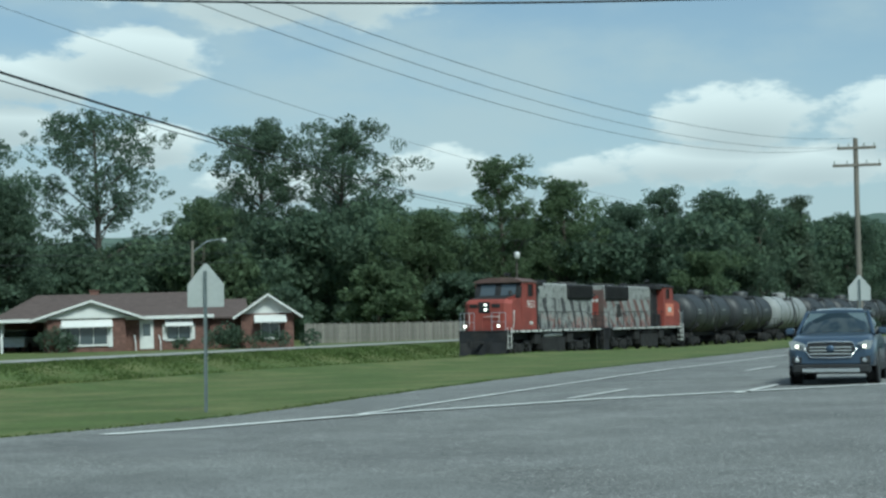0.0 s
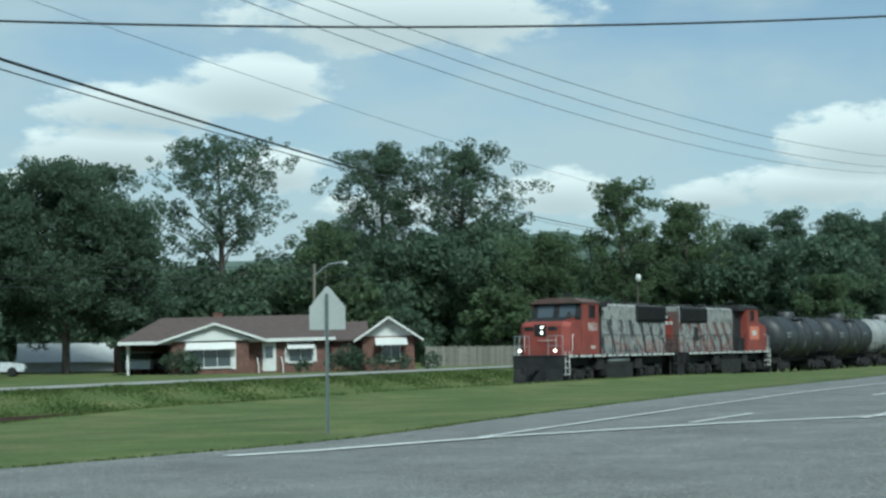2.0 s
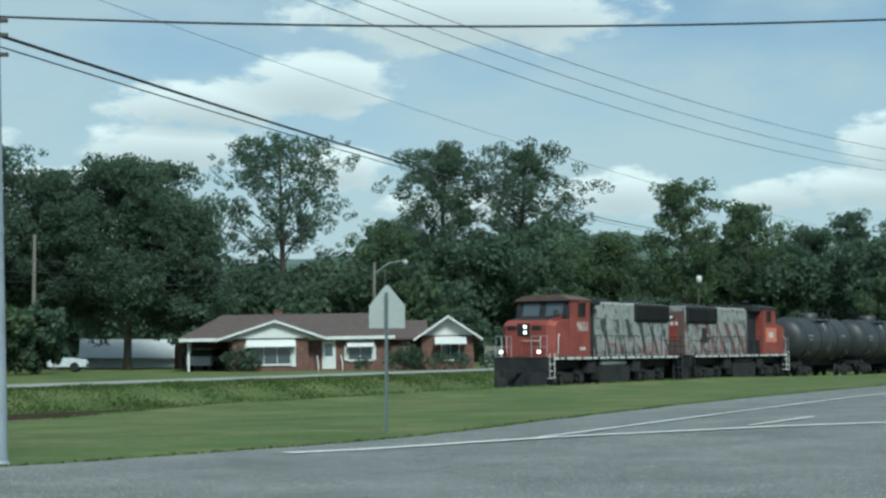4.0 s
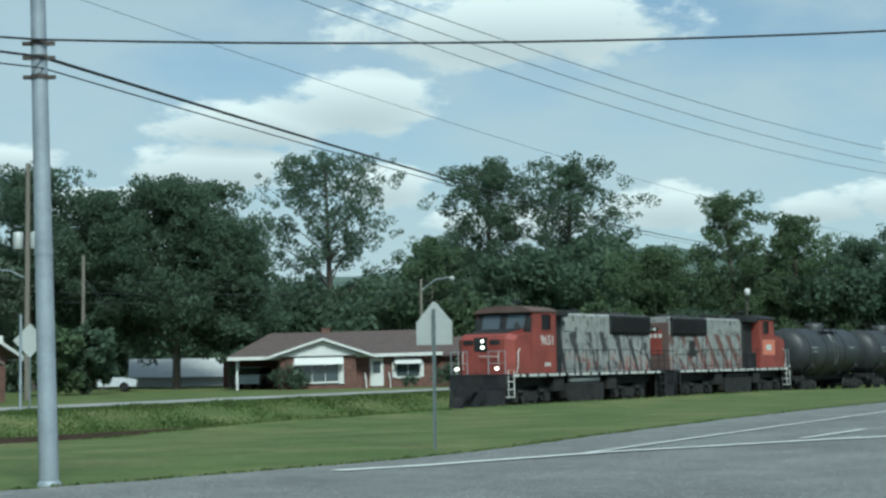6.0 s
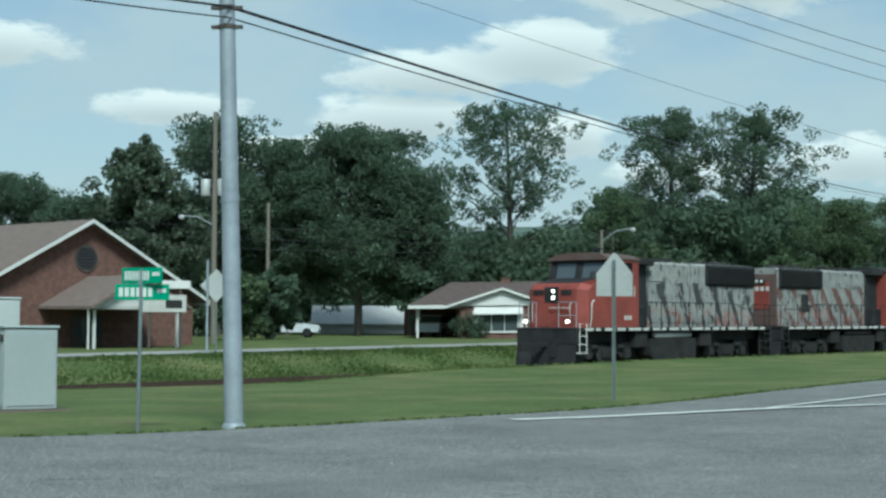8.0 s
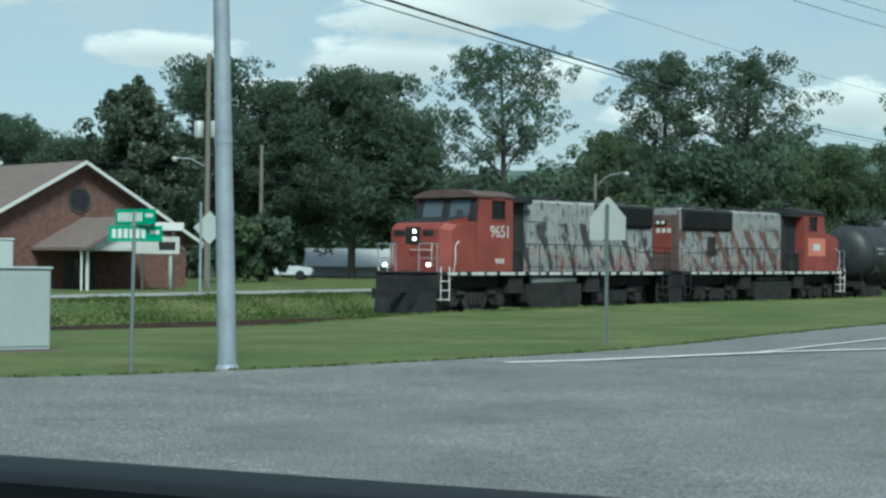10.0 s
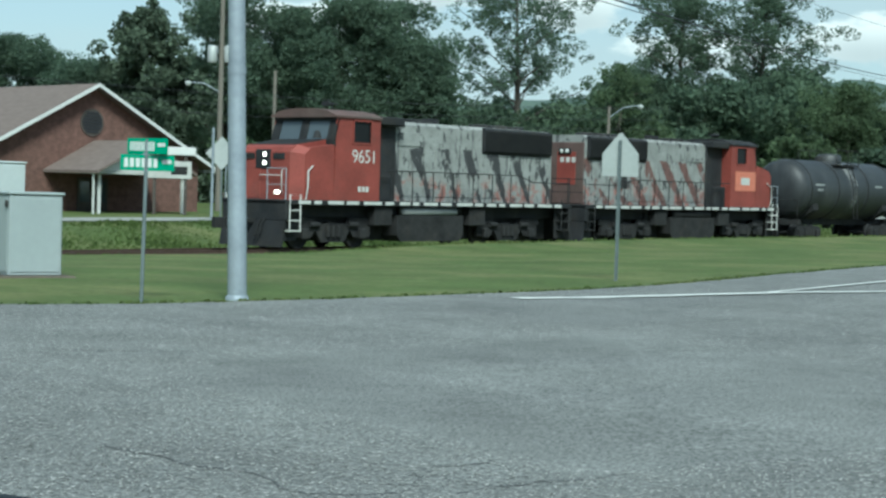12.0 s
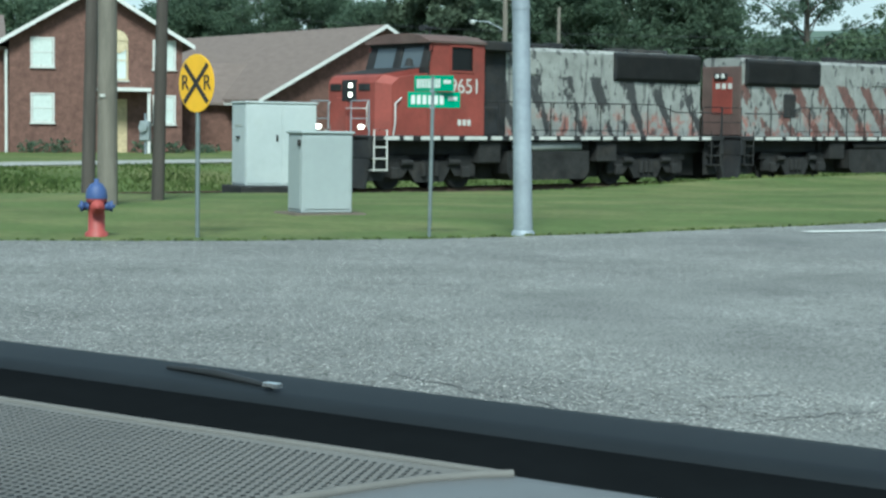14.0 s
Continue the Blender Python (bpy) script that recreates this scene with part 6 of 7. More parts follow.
def church():
    """Brick hall whose gable faces the back street. Local -y is the gable front, y runs back."""
    ang = math.degrees(math.atan2(0.788, 0.616))
    c = ray_place(-17.05, 88)
    root = thing("church_hall", "red brick church hall with broad brown roof and round window", "church", Matrix.Translation((c.x, c.y, -0.15)) @ pose(0, 0, 0, 0, 0, ang))
    w, L, ze, zr = 6.9, 30, 3.1, 6.75
    part("wall", Shape().box(-w, w, 0, L, -0.6, ze).prism([(-w, ze), (w, ze), (0, zr)], "y", 0, L), BRICK, root, "red brick walls")
    part("roof", gable_roof(-w, w, 0, L, ze, zr, 0.6, 0.16, "y"), ROOF2, root, "broad brown shingle roof")
    k = (zr - ze) / w
    for sg in (-1, 1):
        part("barge_board", Shape().prism([(sg * (w + 0.65), ze - 0.65 * k - 0.02), (0, zr - 0.02), (0, zr + 0.17), (sg * (w + 0.65), ze - 0.65 * k + 0.17)], "y", -0.66, -0.605), WHITE, root, "white barge board")
        part("gutter", Shape().box(sg * (w + 0.58), sg * (w + 0.70), -0.6, L, ze - 0.65 * k - 0.12, ze - 0.65 * k + 0.0), WHITE, root)
    fr = part("round_window", Shape().lathe([(0.62, -0.05), (0.70, -0.06), (0.70, 0.0), (0.62, 0.0)], (0, 0, 4.95), "y", 24, False), DARKPOLE, root, "round louvred gable window")
    for i in range(7):
        z = 4.95 - 0.48 + 0.16 * i
        hw = math.sqrt(max(0.01, 0.36 - (z - 4.95) ** 2))
        part("louvre", Shape().prism([(-0.09, z - 0.05), (-0.065, z + 0.06), (-0.062, z + 0.04), (-0.085, z - 0.06)], "x", -hw, hw), BLACK, fr)
    # entrance porch with its own gable, to the street
    px0, px1, d = -2.4, 2.8, 4.2
    pm = (px0 + px1) / 2
    part("porch_roof", gable_roof(px0, px1, -d, 0, 2.55, 3.9, 0.4, 0.14, "y"), ROOF2, root)
    part("porch_gable", Shape().prism([(px0, 2.5), (px1, 2.5), (pm, 3.85)], "y", -d, -d + 0.15), WHITE, root, "pale porch gable")
    part("porch_beam", Shape().box(px0 - 0.1, px1 + 0.1, -d - 0.02, -0.003, 2.34, 2.5), CONCRETE, root)
    for x in (px0 + 0.1, px1 - 0.1):
        part("porch_post", Shape().box(x - 0.06, x + 0.06, -d + 0.1, -d + 0.22, -0.5, 2.28), WHITE, root, "white porch post")
    part("porch_floor", Shape().box(px0 - 0.3, px1 + 0.3, -d - 0.2, -0.003, -0.6, 0.05), CONCRETE, root)
    for i in (0, 1):
        door = part("door", Shape().box(-0.8 + i * 0.95, 0.1 + i * 0.95, -0.05, -0.003, 0.05, 2.15), DARKPOLE, root, "dark entrance door")
        part("door_pane", Shape().box(-0.65 + i * 0.95, -0.05 + i * 0.95, -0.06, -0.05, 0.9, 1.95), WINDOW, door)
    part("downpipe", Shape().tube([(px0 - 0.3, -d + 0.1, 2.4), (px0 - 0.2, -d + 0.2, 2.0), (px0 - 0.2, -d + 0.2, -0.3)], 0.06, 8), WHITE, root, "white downpipe")
    # flat sign board by the corner
    sg = thing("church_sign", "white notice board on dark posts beside the church", "notice board", Matrix.Translation(ray_place(-14.35, 84)) @ pose(0, 0, 0.2, 0, 0, 8))
    part("board", Shape().box(-1.3, 0.9, -0.08, 0.0, 1.55, 2.4, 0.02), CONCRETE, sg, "white notice board")
    part("board_head", Shape().box(-0.3, 1.1, -0.1, 0.0, 2.7, 3.1, 0.02), WHITE, sg)
    for x in (-0.9, 0.6):
        part("post", Shape().box(x - 0.07, x + 0.07, 0.0, 0.12, -0.6, 3.1), DARKPOLE, sg)
    part("text_bar", Shape().box(-0.1, 0.7, -0.09, -0.08, 1.75, 2.15), LOCO_UNDER, sg)

    # two-storey annex nearer the side street
    ca = ray_place(-26.6, 82)
    root = thing("brick_annex", "two-storey red brick building with white-framed windows", "building", Matrix.Translation((ca.x, ca.y, 0.05)) @ pose(0, 0, 0, 0, 0, 30))
    a0, aw, AL, ze, zr = -3.7, 4.3, 24, 5.35, 7.75
    am = (a0 + aw) / 2
    part("wall", Shape().box(a0, aw, 0, AL, -0.6, ze).prism([(a0, ze), (aw, ze), (am, zr)], "y", 0, AL), BRICK, root, "red brick walls")
    part("roof", gable_roof(a0, aw, 0, AL, ze, zr, 0.5, 0.16, "y"), ROOF2, root)
    k = (zr - ze) / (aw - am)
    for s2 in (-1, 1):
        xe = am + s2 * (aw - am + 0.55)
        part("barge_board", Shape().prism([(xe, ze - 0.55 * k - 0.04), (am, zr - 0.04), (am, zr + 0.17), (xe, ze - 0.55 * k + 0.17)], "y", -0.57, -0.505), WHITE, root, "white barge board")
    for x in (-2.2, 3.45):
        for z in (1.5, 4.1):
            window(root, x, z, 0.95, 1.25, 0.0, panes=1, blind=True)
    cream = mat("cream_frame", (0.50, 0.42, 0.27), 0.7)
    window(root, 1.2, 3.55, 0.95, 1.75, 0.0, cream, panes=2, blind=True)
    part("arch", Shape().lathe([(0.05, -0.05), (0.56, -0.05), (0.56, 0.0), (0.05, 0.0)], (1.2, 0, 5.3), "y", 20, False), cream, root, "cream arched window head")
    part("entrance", Shape().box(0.7, 1.7, -0.05, -0.003, 0.05, 2.6), mat("cream_door", (0.45, 0.36, 0.22), 0.7), root, "cream entrance door")
    part("porch_slab", Shape().box(0.3, 2.7, -1.6, -0.003, 2.95, 3.12), WHITE, root, "flat white porch roof")
    for x in (0.4, 2.6):
        part("porch_post", Shape().box(x - 0.07, x + 0.07, -1.5, -1.36, -0.4, 2.95), WHITE, root)
    # lower left wing with its corner pipe
    part("wing_wall", Shape().box(-16, a0 - 0.003, 1.2, AL, -0.6, 4.9), BRICK, root)
    part("wing_roof", gable_roof(-16, a0 - 0.6, 1.2, AL, 4.9, 7.0, 0.5, 0.16, "x"), ROOF2, root)
    part("downpipe", Shape().tube([(a0 - 0.15, -0.05, 4.8), (a0 - 0.15, -0.05, -0.4)], 0.07, 8), WHITE, root, "white downpipe")
    for z in (1.5, 3.6):
        window(root, -5.6, z, 1.0, 1.25, 1.2, panes=1, blind=True)
    part("link_wall", Shape().box(aw + 0.003, aw + 9, 4, 14, -0.6, 2.6), BRICK, root)
    part("link_roof", gable_roof(aw, aw + 9, 4, 14, 2.6, 4.6, 0.4, 0.14, "x"), ROOF2, root)
    # foundation shrubs
    for i, (x, z) in enumerate(((-2.6, 0.8), (-1.4, 0.9), (2.6, 0.9), (3.8, 0.8), (5.4, 0.7))):
        g = np.random.default_rng(70 + i)
        q = leaf_quads(g, np.array([(0, 0, 0.45 * z), (0.25, 0.1, 0.7 * z), (-0.3, 0, 0.6 * z)]), np.array([0.55, 0.45, 0.5]), 420, 0.10)
        sh = tagged(new("shrub", quads("shrub", q, LEAF)), "clipped dark green shrub by the brick wall", "shrub", group="foundation shrubs")
        sh.matrix_basis = Matrix.Translation((ca.x, ca.y, 0.05)) @ pose(0, 0, 0, 0, 0, 30) @ Matrix.Translation((x, -0.8, -0.25))


def yard():
    # board fence behind the train
    f = thing("board_fence", "weathered grey board fence behind the street", "fence")
    a, b = ray_place(3.95, 128), ray_place(9.6, 142)
    n = 96
    for i in range(n):
        p = a.lerp(b, i / n)
        h = 1.50 + 0.05 * math.sin(i * 2.1)
        brd = Shape().box(-0.075, 0.075, -0.012, 0.012, -0.2, h).mesh("board", FENCEWOOD) if i == 0 else brd
        ob = new("board", brd)
        ob.parent = f
        ob.matrix_basis = Matrix.Translation((p.x, p.y, max(p.z, 1.0) + 0.03 * math.sin(i * 1.7) - 0.05)) @ pose(0, 0, 0, 0, 0, math.degrees(math.atan2(b.y - a.y, b.x - a.x)))
    rl = Shape()
    for z in (0.5, 1.2):
        rl.tube([(a.x, a.y + 0.06, max(a.z, 1.0) + z), (b.x, b.y + 0.06, max(b.z, 1.0) + z)], 0.045, 4)
    part("fence_rail", rl, FENCEWOOD, f)
    # shrubs round the houses
    spots = [(-8.5, 112.2, 1.25), (-7.7, 112.0, 1.0), (2.6, 112.2, 1.3), (3.2, 112.4, 1.1), (6.0, 111.3, 0.9), (4.7, 111.2, 0.9), (-0.4, 112.4, 0.7), (8.2, 114.0, 0.9), (1.9, 112.6, 1.0)]
    for i, (x, y, s) in enumerate(spots):
        g = np.random.default_rng(90 + i)
        q = leaf_quads(g, np.array([(0, 0, 0.5 * s), (0.35 * s, 0.1, 0.85 * s), (-0.4 * s, 0, 0.75 * s), (0, -0.2, 1.1 * s)]), np.array([0.75, 0.55, 0.6, 0.5]) * s, 420, 0.11)
        ob = tagged(new("shrub", quads("shrub", q, LEAF)), "dense dark green garden shrub by the house", "shrub", group="garden shrubs")
        ob.matrix_basis = Matrix.Translation((x, y, ground_z(x, y) - 0.1))
    # red shed, white outbuilding, parked cars seen under the carport and among the trunks
    p = ray_place(-5.45, 128)
    sh = thing("shed", "dark red wooden shed behind the carport", "shed", Matrix.Translation((p.x, p.y, p.z)) @ pose(0, 0, 0, 0, 0, 10))
    part("wall", Shape().box(-2.0, 2.0, 0, 4, -0.3, 2.1).prism([(-2.0, 2.1), (2.0, 2.1), (0, 3.0)], "y", 0, 4), REDBARN, sh)
    part("roof", gable_roof(-2.0, 2.0, 0, 4, 2.1, 3.0, 0.3, 0.1, "y"), ROOF, sh)
    p = ray_place(-7.7, 140)
    sh = thing("white_outbuilding", "low white outbuilding among the trees", "outbuilding", Matrix.Translation((p.x, p.y, p.z)) @ pose(0, 0, 0, 0, 0, 8))
    part("wall", Shape().box(-4.2, 4.2, 0, 5, -0.3, 0.9), WHITE, sh)
    part("roof", gable_roof(-4.2, 4.2, 0, 5, 0.9, 2.2, 0.4, 0.1, "x"), WHITE, sh, "white metal roof")
    small_car((-10.9, 117.5), 75, mat("car_white", (0.42, 0.45, 0.48), 0.35, coat=0.5), "pale silver car parked under the carport")
    small_car((-21.5, 118.0), 5, mat("car_silver", (0.5, 0.52, 0.54), 0.35, coat=0.5), "pale car parked beside the trees")


def small_car(xy, turn, paint, label):
    root = thing("parked_car", label, "car", ground_at(xy[0], xy[1], turn), group="parked cars")
    part("body", Shape().prism([(-2.2, 0.35), (2.1, 0.35), (2.2, 0.6), (2.1, 0.85), (1.1, 0.98), (-1.9, 1.0), (-2.2, 0.9)], "y", -0.88, 0.88), paint, root)
    part("cabin", Shape().prism([(-1.9, 0.98), (1.15, 0.98), (0.45, 1.45), (-1.3, 1.46)], "y", -0.76, 0.76), CARGLASS, root)
    part("roof", Shape().prism([(-1.35, 1.44), (0.5, 1.43), (0.4, 1.5), (-1.2, 1.51)], "y", -0.72, 0.72), paint, root)
    for x in (-1.35, 1.35):
        for y in (-0.84, 0.84):
            part("wheel", Shape().lathe([(0.2, -0.1), (0.32, -0.1), (0.33, 0), (0.32, 0.1), (0.2, 0.1)], (x, y, 0.33), "y", 16), RUBBER, root)


ranch_house()
small_house()
church()
yard()


# ---- the waiting car on the road ----
def suv():
    """Crossover estate facing the junction. x forward, front bumper at 0, z 0 at the road."""
    p = ray_place(21.42, 37.0)
    root = thing("crossover_car", "dark blue crossover car with headlights lit, waiting at the stop line", "car", Matrix.Translation((p.x, p.y, p.z + 0.02)) @ pose(0, 0, 0, 0, 0, math.degrees(math.atan2(-RD.y, -RD.x)) - 1))
    W = 0.92

    def loft(secs, name, material, label=""):
        """Sections along x, each (x, half width low, half width high, z low, z high, top inset)."""
        v, f = [], []
        for x, wl, wh, zl, zh, c in secs:
            v += [(x, -wl, zl), (x, -wl - 0.01, (zl + zh) / 2), (x, -wh, zh - c), (x, -wh + c, zh), (x, 0, zh + 0.02), (x, wh - c, zh), (x, wh, zh - c), (x, wl + 0.01, (zl + zh) / 2), (x, wl, zl)]
        n = 9
        for i in range(len(secs) - 1):
            f += [(i * n + k, i * n + (k + 1) % n, (i + 1) * n + (k + 1) % n, (i + 1) * n + k) for k in range(n)]
        sh = Shape().add(v, f, True)
        sh.add(v[:n], [tuple(range(n))]).add(v[-n:], [tuple(range(n))])
        return part(name, sh, material, root, label)

    loft([(0.0, 0.72, 0.70, 0.46, 0.86, 0.06), (-0.08, 0.84, 0.80, 0.42, 0.95, 0.07), (-0.3, 0.90, 0.86, 0.40, 1.01, 0.09), (-0.75, W, 0.88, 0.42, 1.06, 0.10), (-1.25, W, 0.86, 0.42, 1.10, 0.10), (-1.4, W, 0.86, 0.42, 1.08, 0.08),
          (-3.4, W, 0.87, 0.42, 1.08, 0.06), (-4.5, 0.9, 0.84, 0.45, 1.05, 0.08), (-4.75, 0.8, 0.76, 0.5, 1.0, 0.08)], "body", CAR_BLUE, "dark blue metallic body")
    loft([(-1.2, 0.80, 0.76, 1.04, 1.08, 0.02), (-1.95, 0.80, 0.64, 1.05, 1.55, 0.10), (-2.3, 0.80, 0.62, 1.05, 1.60, 0.08), (-4.2, 0.80, 0.62, 1.05, 1.57, 0.08), (-4.6, 0.78, 0.66, 1.04, 1.2, 0.05)], "glasshouse", CARGLASS, "dark window glass")
    loft([(-1.92, 0.66, 0.60, 1.54, 1.60, 0.03), (-2.3, 0.68, 0.60, 1.56, 1.64, 0.04), (-4.2, 0.68, 0.60, 1.54, 1.62, 0.04), (-4.4, 0.64, 0.58, 1.50, 1.57, 0.03)], "roof", CAR_BLUE)
    for y in (-0.58, 0.58):
        part("roof_rail", Shape().tube([(-2.1, y, 1.62), (-2.3, y, 1.70), (-4.0, y, 1.68), (-4.2, y, 1.60)], 0.025, 6), PLASTIC, root)
    for sg in (-1, 1):
        part("pillar", Shape().tube([(-1.22, sg * 0.82, 1.06), (-1.98, sg * 0.66, 1.57)], 0.04, 6), CAR_BLUE, root)
        part("pillar", Shape().tube([(-3.0, sg * 0.81, 1.06), (-3.0, sg * 0.64, 1.58)], 0.035, 6), PLASTIC, root)
        mir = part("mirror", Shape().box(-1.62, -1.42, sg * 0.90, sg * 1.10, 1.06, 1.22, 0.04), CAR_BLUE, root, "door mirror")
        part("mirror_foot", Shape().box(-1.56, -1.48, sg * 0.84, sg * 0.92, 1.06, 1.12), PLASTIC, mir)
        lamp = part("headlight", Shape().prism([(sg * 0.55, 0.72), (sg * 0.82, 0.76), (sg * 0.88, 0.93), (sg * 0.72, 0.95), (sg * 0.52, 0.86)], "x", -0.34, 0.0), CHROME, root, "swept headlight unit")
        part("headlight_bulb", Shape().lathe([(0.04, -0.005), (0.035, 0.012), (0.015, 0.02)], (0, sg * 0.70, 0.82), "x", 12), LAMP2, lamp, "lit bulb")
        part("fog_lamp_bezel", Shape().box(-0.12, 0.005, sg * 0.58, sg * 0.82, 0.44, 0.62, 0.03), PLASTIC, root)
        part("fog_lamp", Shape().lathe([(0.05, 0.0), (0.05, 0.015), (0.03, 0.02)], (0.003, sg * 0.70, 0.53), "x", 12), CHROME, root)
        for x in (-0.98, -3.72):
            part("wheel_arch", Shape().lathe([(0.36, -0.02), (0.43, -0.02), (0.43, 0.03), (0.36, 0.03)], (x, sg * (W - 0.005), 0.36), "y", 24), PLASTIC, root)
            wh = part("wheel", Shape().lathe([(0.22, -0.12), (0.33, -0.12), (0.345, -0.08), (0.345, 0.08), (0.33, 0.12), (0.22, 0.12)], (x, sg * 0.80, 0.345), "y", 24), RUBBER, root, "black tyre")
            part("rim", Shape().lathe([(0.02, -0.1), (0.22, -0.1), (0.22, 0.1), (0.05, 0.08)], (x, sg * 0.81, 0.345), "y", 16), GALV, wh)
        part("side_sill", Shape().box(-3.2, -1.45, sg * 0.84, sg * 0.945, 0.28, 0.46, 0.02), PLASTIC, root)
    # paler tint than the other panes: reflected sky is put into the colour
    part("windshield", Shape().add([(-1.24, -0.74, 1.09), (-1.24, 0.74, 1.09), (-1.93, 0.60, 1.55), (-1.93, -0.60, 1.55), (-1.26, -0.74, 1.07), (-1.26, 0.74, 1.07), (-1.95, 0.60, 1.53), (-1.95, -0.60, 1.53)],
                                   [(0, 1, 2, 3), (7, 6, 5, 4), (0, 4, 5, 1), (1, 5, 6, 2), (2, 6, 7, 3), (3, 7, 4, 0)]), glass("sky_tinted_glass", (0.10, 0.13, 0.14), 0.04), root, "glossy windshield with sky reflection also painted into its tint")
    for a, b in ((-0.6, -0.05), (0.1, 0.62)):
        part("wiper", Shape().tube([(-1.24, a, 1.10), (-1.30, b, 1.15)], 0.012, 5), PLASTIC, root)
    gr = part("grille", Shape().prism([(-0.44, 0.90), (0.44, 0.90), (0.52, 0.77), (0.42, 0.60), (-0.42, 0.60), (-0.52, 0.77)], "x", -0.06, 0.012), PLASTIC, root, "dark hexagonal grille")
    for z in (0.665, 0.735, 0.805):
        part("grille_bar", Shape().box(0.012, 0.032, -0.44, 0.44, z - 0.015, z + 0.015), CHROME, gr)
    part("grille_badge", Shape().lathe([(0.02, 0.0), (0.085, 0.0), (0.085, 0.02), (0.02, 0.025)], (0.03, 0, 0.77), "x", 14), CAR_BLUE, gr, "plain oval badge")
    fr = Shape().tube([(0.012, -0.45, 0.905), (0.03, 0, 0.925), (0.012, 0.45, 0.905), (0.004, 0.54, 0.77), (0.02, 0.43, 0.59), (0.03, 0, 0.58), (0.02, -0.43, 0.59), (0.004, -0.54, 0.77), (0.012, -0.45, 0.905)], 0.02, 6)
    part("grille_frame", fr, CHROME, gr)
    part("lower_bumper", Shape().box(-0.3, 0.02, -0.82, 0.82, 0.24, 0.46, 0.05), PLASTIC, root, "black lower bumper")
    part("skid_strip", Shape().box(0.02, 0.04, -0.60, 0.60, 0.27, 0.36, 0.01), CHROME, root)


suv()


# ---- the front of the car in which the camera sits ----
def own_car():
    """The standing car from which one looks out: dashboard and cowl in view, the plain shell round them."""
    root = thing("car", "dark car standing at the junction, with grey perforated dashboard", "car", Matrix.Translation((0, 1.11, 0)) @ pose(0, 0, 0, 0, 0, 160))
    # local x runs to the car's left along the glass, local y toward the seats
    def strip(name, prof, material, x0=-1.2, x1=1.3, label="", n=30):
        sh, v, f = Shape(), [], []
        m = len(prof)
        for i in range(n + 1):
            x = x0 + (x1 - x0) * i / n
            v += [(x, y, 1.45 + z) for y, z in prof]
        for i in range(n):
            f += [(i * m + k, i * m + k + 1, (i + 1) * m + k + 1, (i + 1) * m + k) for k in range(m - 1)]
        sh.add(v, f, True)
        return part(name, sh, material, root, label)

    strip("cowl", [(-0.02, -0.26), (-0.008, -0.205), (0.0, -0.20), (0.012, -0.1995), (0.055, -0.2025), (0.085, -0.207), (0.085, -0.26)], HOOD, label="dark blue-grey cowl at the foot of the windshield")
    strip("glass_edge", [(0.078, -0.208), (0.088, -0.2075), (0.155, -0.2195), (0.16, -0.26)], DASHBLACK, label="black band along the glass")
    # the perforated pad ends in a point against the glass; the smooth trim lies on the other side of its curved border
    border = [(0.150, 0.185), (0.165, 0.200), (0.20, 0.222), (0.24, 0.236), (0.28, 0.247), (0.34, 0.260), (0.38, 0.280), (0.45, 0.325), (0.60, 0.43), (0.90, 0.62)]

    def dash_z(y):
        return 1.45 - 0.2165 - (y - 0.165) * 0.0075

    def panel(name, far, material, label, lift):
        """A sheet from the border to the line x = far, rolled down at the glass."""
        sh, v, f = Shape(), [], []
        rows = [(border[0][0] - 0.008, border[0][1], -0.006)] + [(y, x, 0.0) for y, x in border]
        for y, x, dz in rows:
            v += [(x + (far - x) * k, y, dash_z(y) + dz + lift) for k in (0, 0.1, 0.25, 0.5, 1.0)]
        for i in range(len(rows) - 1):
            f += [(5 * i + k, 5 * i + k + 1, 5 * i + 6 + k, 5 * i + 5 + k) for k in range(4)]
        sh.add(v, f, True)
        return part(name, sh, material, root, label)

    panel("speaker_pad", 1.3, DASH, "grey perforated speaker pad", 0.0)
    panel("trim", -1.2, TRIM, "smooth satin grey trim", -0.001)
    part("pad_edge", Shape().tube([(x, y, dash_z(y)) for y, x in border], 0.0035, 6), DASH, root)
    part("pad_edge", Shape().tube([(1.3, 0.160, dash_z(0.16)), (0.5, 0.160, dash_z(0.16)), (0.19, 0.154, dash_z(0.154))], 0.003, 6), DASH, root)
    c = []
    for j in range(70):
        y = 0.176 + j * 0.0082
        low_x = float(np.interp(y, [p[0] for p in border], [p[1] for p in border])) + 0.012
        for i in range(150):
            x = 0.16 + i * 0.0072 + (0.0036 if j % 2 else 0)
            if x < low_x:
                continue
            z = dash_z(y) + 0.0006
            r, q = 0.0021, 0.0028
            c.append([(x - r, y, z), (x, y - q, z), (x + r, y, z), (x, y + q, z)])
    ob = tagged(new("perforation", quads("perforation", np.array(c), DASHHOLE)), kind="stuff")
    ob.parent = root
    part("wiper_tip", Shape().tube([(0.60, 0.03, 1.45 - 0.1995), (0.54, 0.036, 1.45 - 0.199), (0.47, 0.05, 1.45 - 0.2005)], [0.002, 0.004, 0.002], 6), PLASTIC, root, "black wiper end")
    part("wiper_clip", Shape().box(0.455, 0.47, 0.055, 0.062, 1.45 - 0.199, 1.45 - 0.196), CHROME, root)

    # dashboard body and the shell of the car, all below or behind the view
    part("dashboard_body", Shape().prism([(0.15, 1.2), (0.9, 1.15), (0.95, 0.8), (0.6, 0.45), (0.0, 0.45), (0.0, 1.16), (0.12, 1.19)], "x", -0.72, 1.02), DASHBLACK, root, "dark dashboard body")
    cx = 0.15
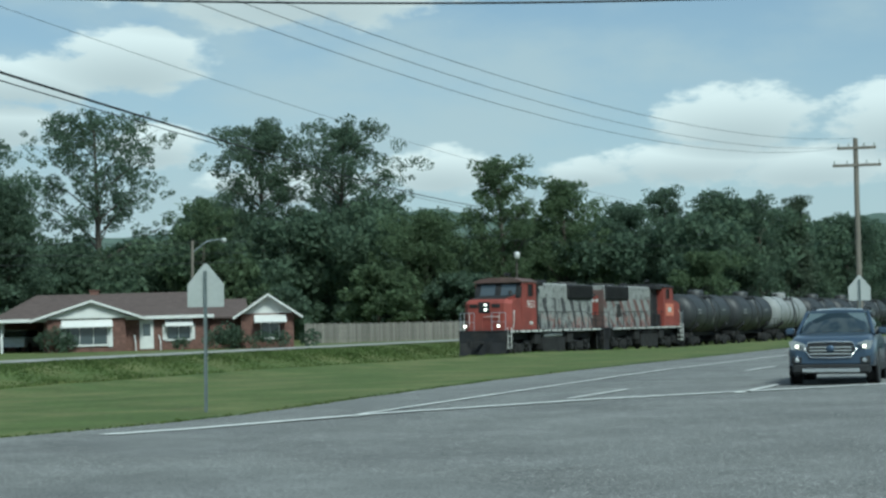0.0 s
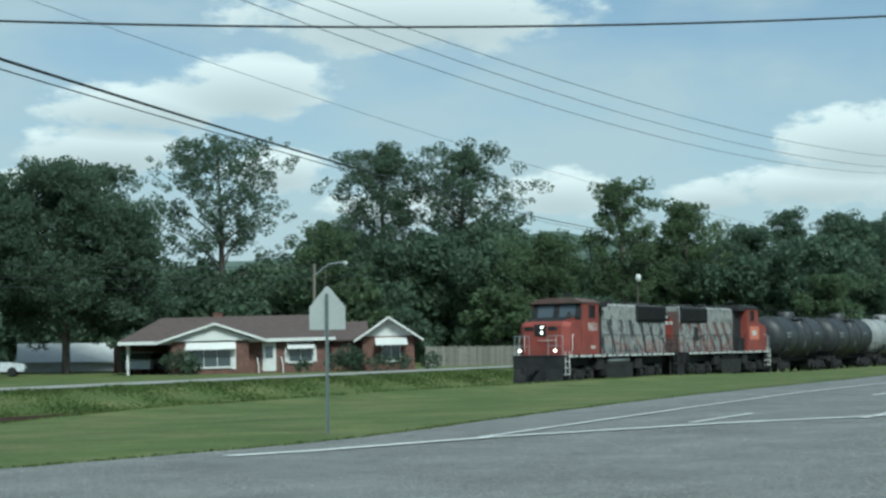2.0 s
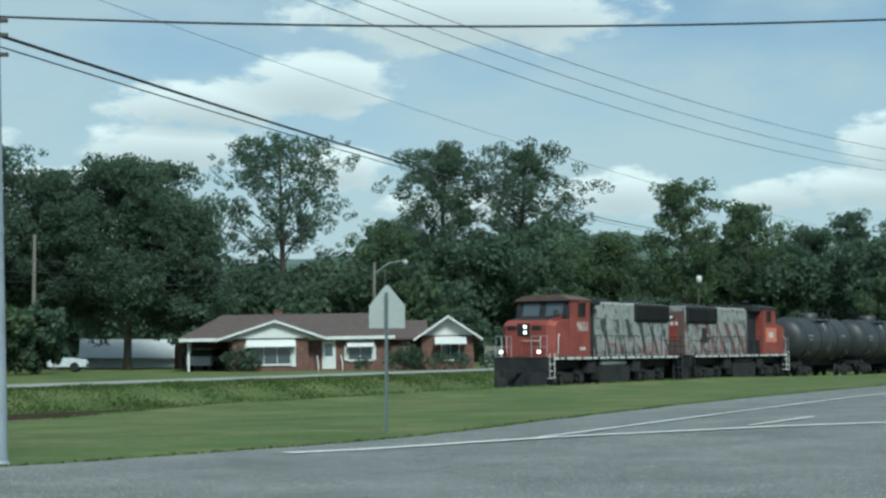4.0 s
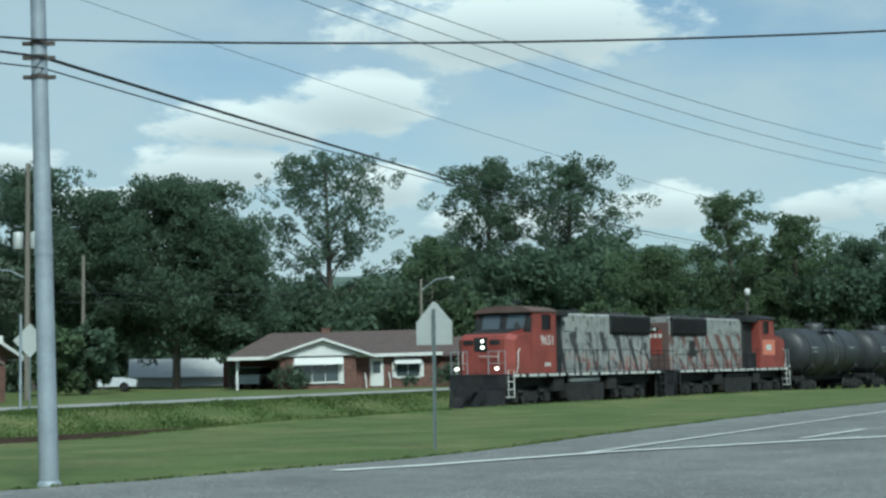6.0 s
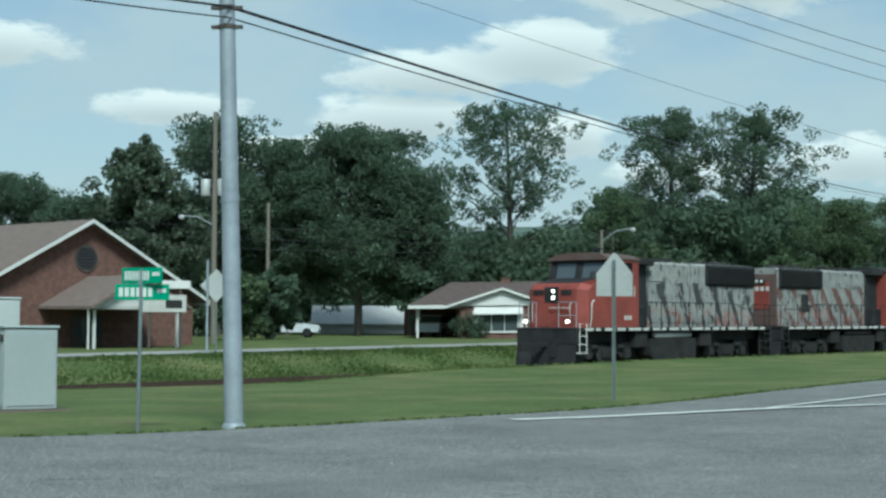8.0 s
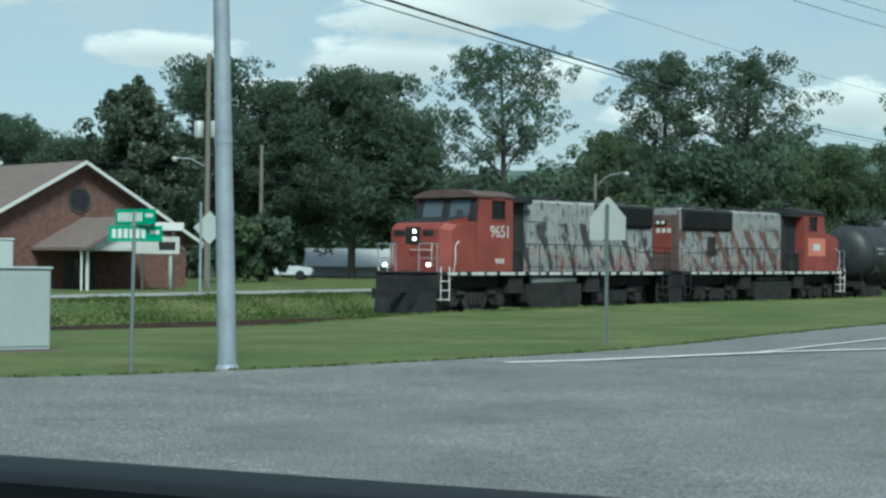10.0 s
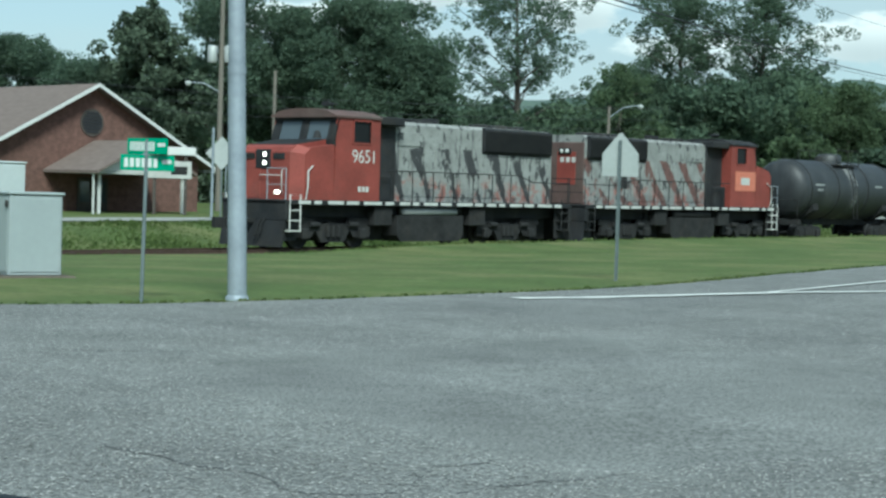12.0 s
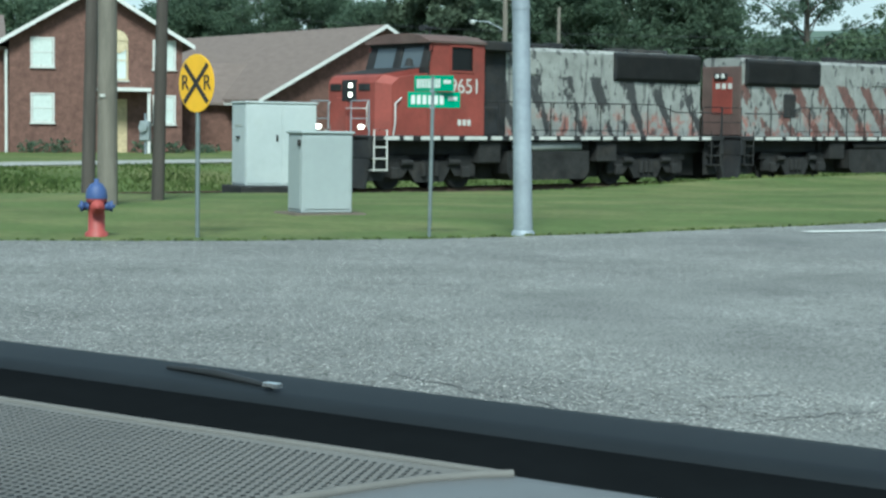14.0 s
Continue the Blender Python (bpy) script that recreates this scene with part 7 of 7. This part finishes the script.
    part("hood", Shape().prism([(-0.03, 1.02), (-0.55, 0.97), (-0.95, 0.88), (-1.12, 0.74), (-1.12, 0.70), (-0.03, 0.95)], "x", cx - 0.72, cx + 0.72), CAR_BLUE, root, "dark painted hood")
    for sg in (-1, 1):
        x = cx + sg * 0.86
        part("fender", Shape().prism([(-1.1, 0.35), (-1.15, 0.7), (-0.9, 0.9), (-0.1, 1.0), (0.1, 1.0), (0.1, 0.3), (-0.25, 0.3), (-0.32, 0.55), (-0.55, 0.68), (-0.78, 0.55), (-0.86, 0.35)], "x", x - 0.06, x + 0.06), CAR_BLUE, root)
        part("door", Shape().prism([(0.12, 0.32), (0.12, 1.0), (0.5, 1.06), (1.25, 1.08), (1.25, 0.32)], "x", x - 0.05, x + 0.05), CAR_BLUE, root)
        part("rear_door", Shape().prism([(1.27, 0.32), (1.27, 1.08), (2.3, 1.10), (2.2, 0.7), (1.95, 0.32)], "x", x - 0.05, x + 0.05), CAR_BLUE, root)
        part("rear_quarter", Shape().prism([(2.32, 1.10), (3.0, 1.10), (3.1, 0.6), (3.0, 0.4), (2.9, 0.4), (2.75, 0.65), (2.5, 0.68), (2.25, 0.6)], "x", x - 0.05, x + 0.05), CAR_BLUE, root)
        part("front_pillar", Shape().tube([(x, 0.0, 1.0), (cx + sg * 0.70, 0.82, 1.70)], 0.035, 8), CAR_BLUE, root)
        part("middle_pillar", Shape().tube([(x, 1.30, 1.05), (cx + sg * 0.70, 1.35, 1.70)], 0.04, 8), CAR_BLUE, root)
        part("rear_pillar", Shape().tube([(x, 2.75, 1.08), (cx + sg * 0.68, 2.3, 1.68)], 0.06, 8), CAR_BLUE, root)
        for y in (-0.55, 2.15):
            wh = part("wheel", Shape().lathe([(0.2, -0.11), (0.30, -0.11), (0.32, -0.07), (0.32, 0.07), (0.30, 0.11), (0.2, 0.11)], (cx + sg * 0.76, y, 0.34), "x", 24), RUBBER, root, "black tyre")
            part("rim", Shape().lathe([(0.02, -0.08), (0.2, -0.09), (0.2, 0.09), (0.04, 0.08)], (cx + sg * 0.77, y, 0.34), "x", 16), GALV, wh)
        part("seat", Shape().prism([(1.15, 0.5), (1.2, 0.72), (1.75, 0.66), (2.0, 1.28), (2.12, 1.26), (1.9, 0.5)], "x", cx + sg * 0.40 - 0.25, cx + sg * 0.40 + 0.25), DASHBLACK, root, "dark seat")
    part("front_bumper", Shape().box(cx - 0.85, cx + 0.85, -1.26, -1.08, 0.28, 0.72, 0.05), CAR_BLUE, root)
    part("rear_panel", Shape().box(cx - 0.85, cx + 0.85, 3.0, 3.12, 0.35, 1.10, 0.04), CAR_BLUE, root)
    part("floor_pan", Shape().box(cx - 0.82, cx + 0.82, -1.05, 3.0, 0.24, 0.34, 0.02), PLASTIC, root)
    part("roof", Shape().prism([(0.80, 1.69), (1.3, 1.72), (2.3, 1.67), (2.3, 1.71), (1.3, 1.765), (0.80, 1.73)], "x", cx - 0.72, cx + 0.72), CAR_BLUE, root)


own_car()


# ---- motion ----
def motions():
    times = [0.1 * i for i in range(141)]
    for ob, back, turned in TRAIN:
        walk(ob, [(t, train_place(FRONT0 - SPEED * t + back, turned)) for t in (0.0, 3.5, 7.0, 10.5, 14.0)])
    for ob, x, r, sense in AXLES:
        walk(ob, [(t, Matrix.Translation((x, 0, r)) @ Matrix.Rotation(sense * SPEED * t / r, 4, "Y")) for t in times])


motions()
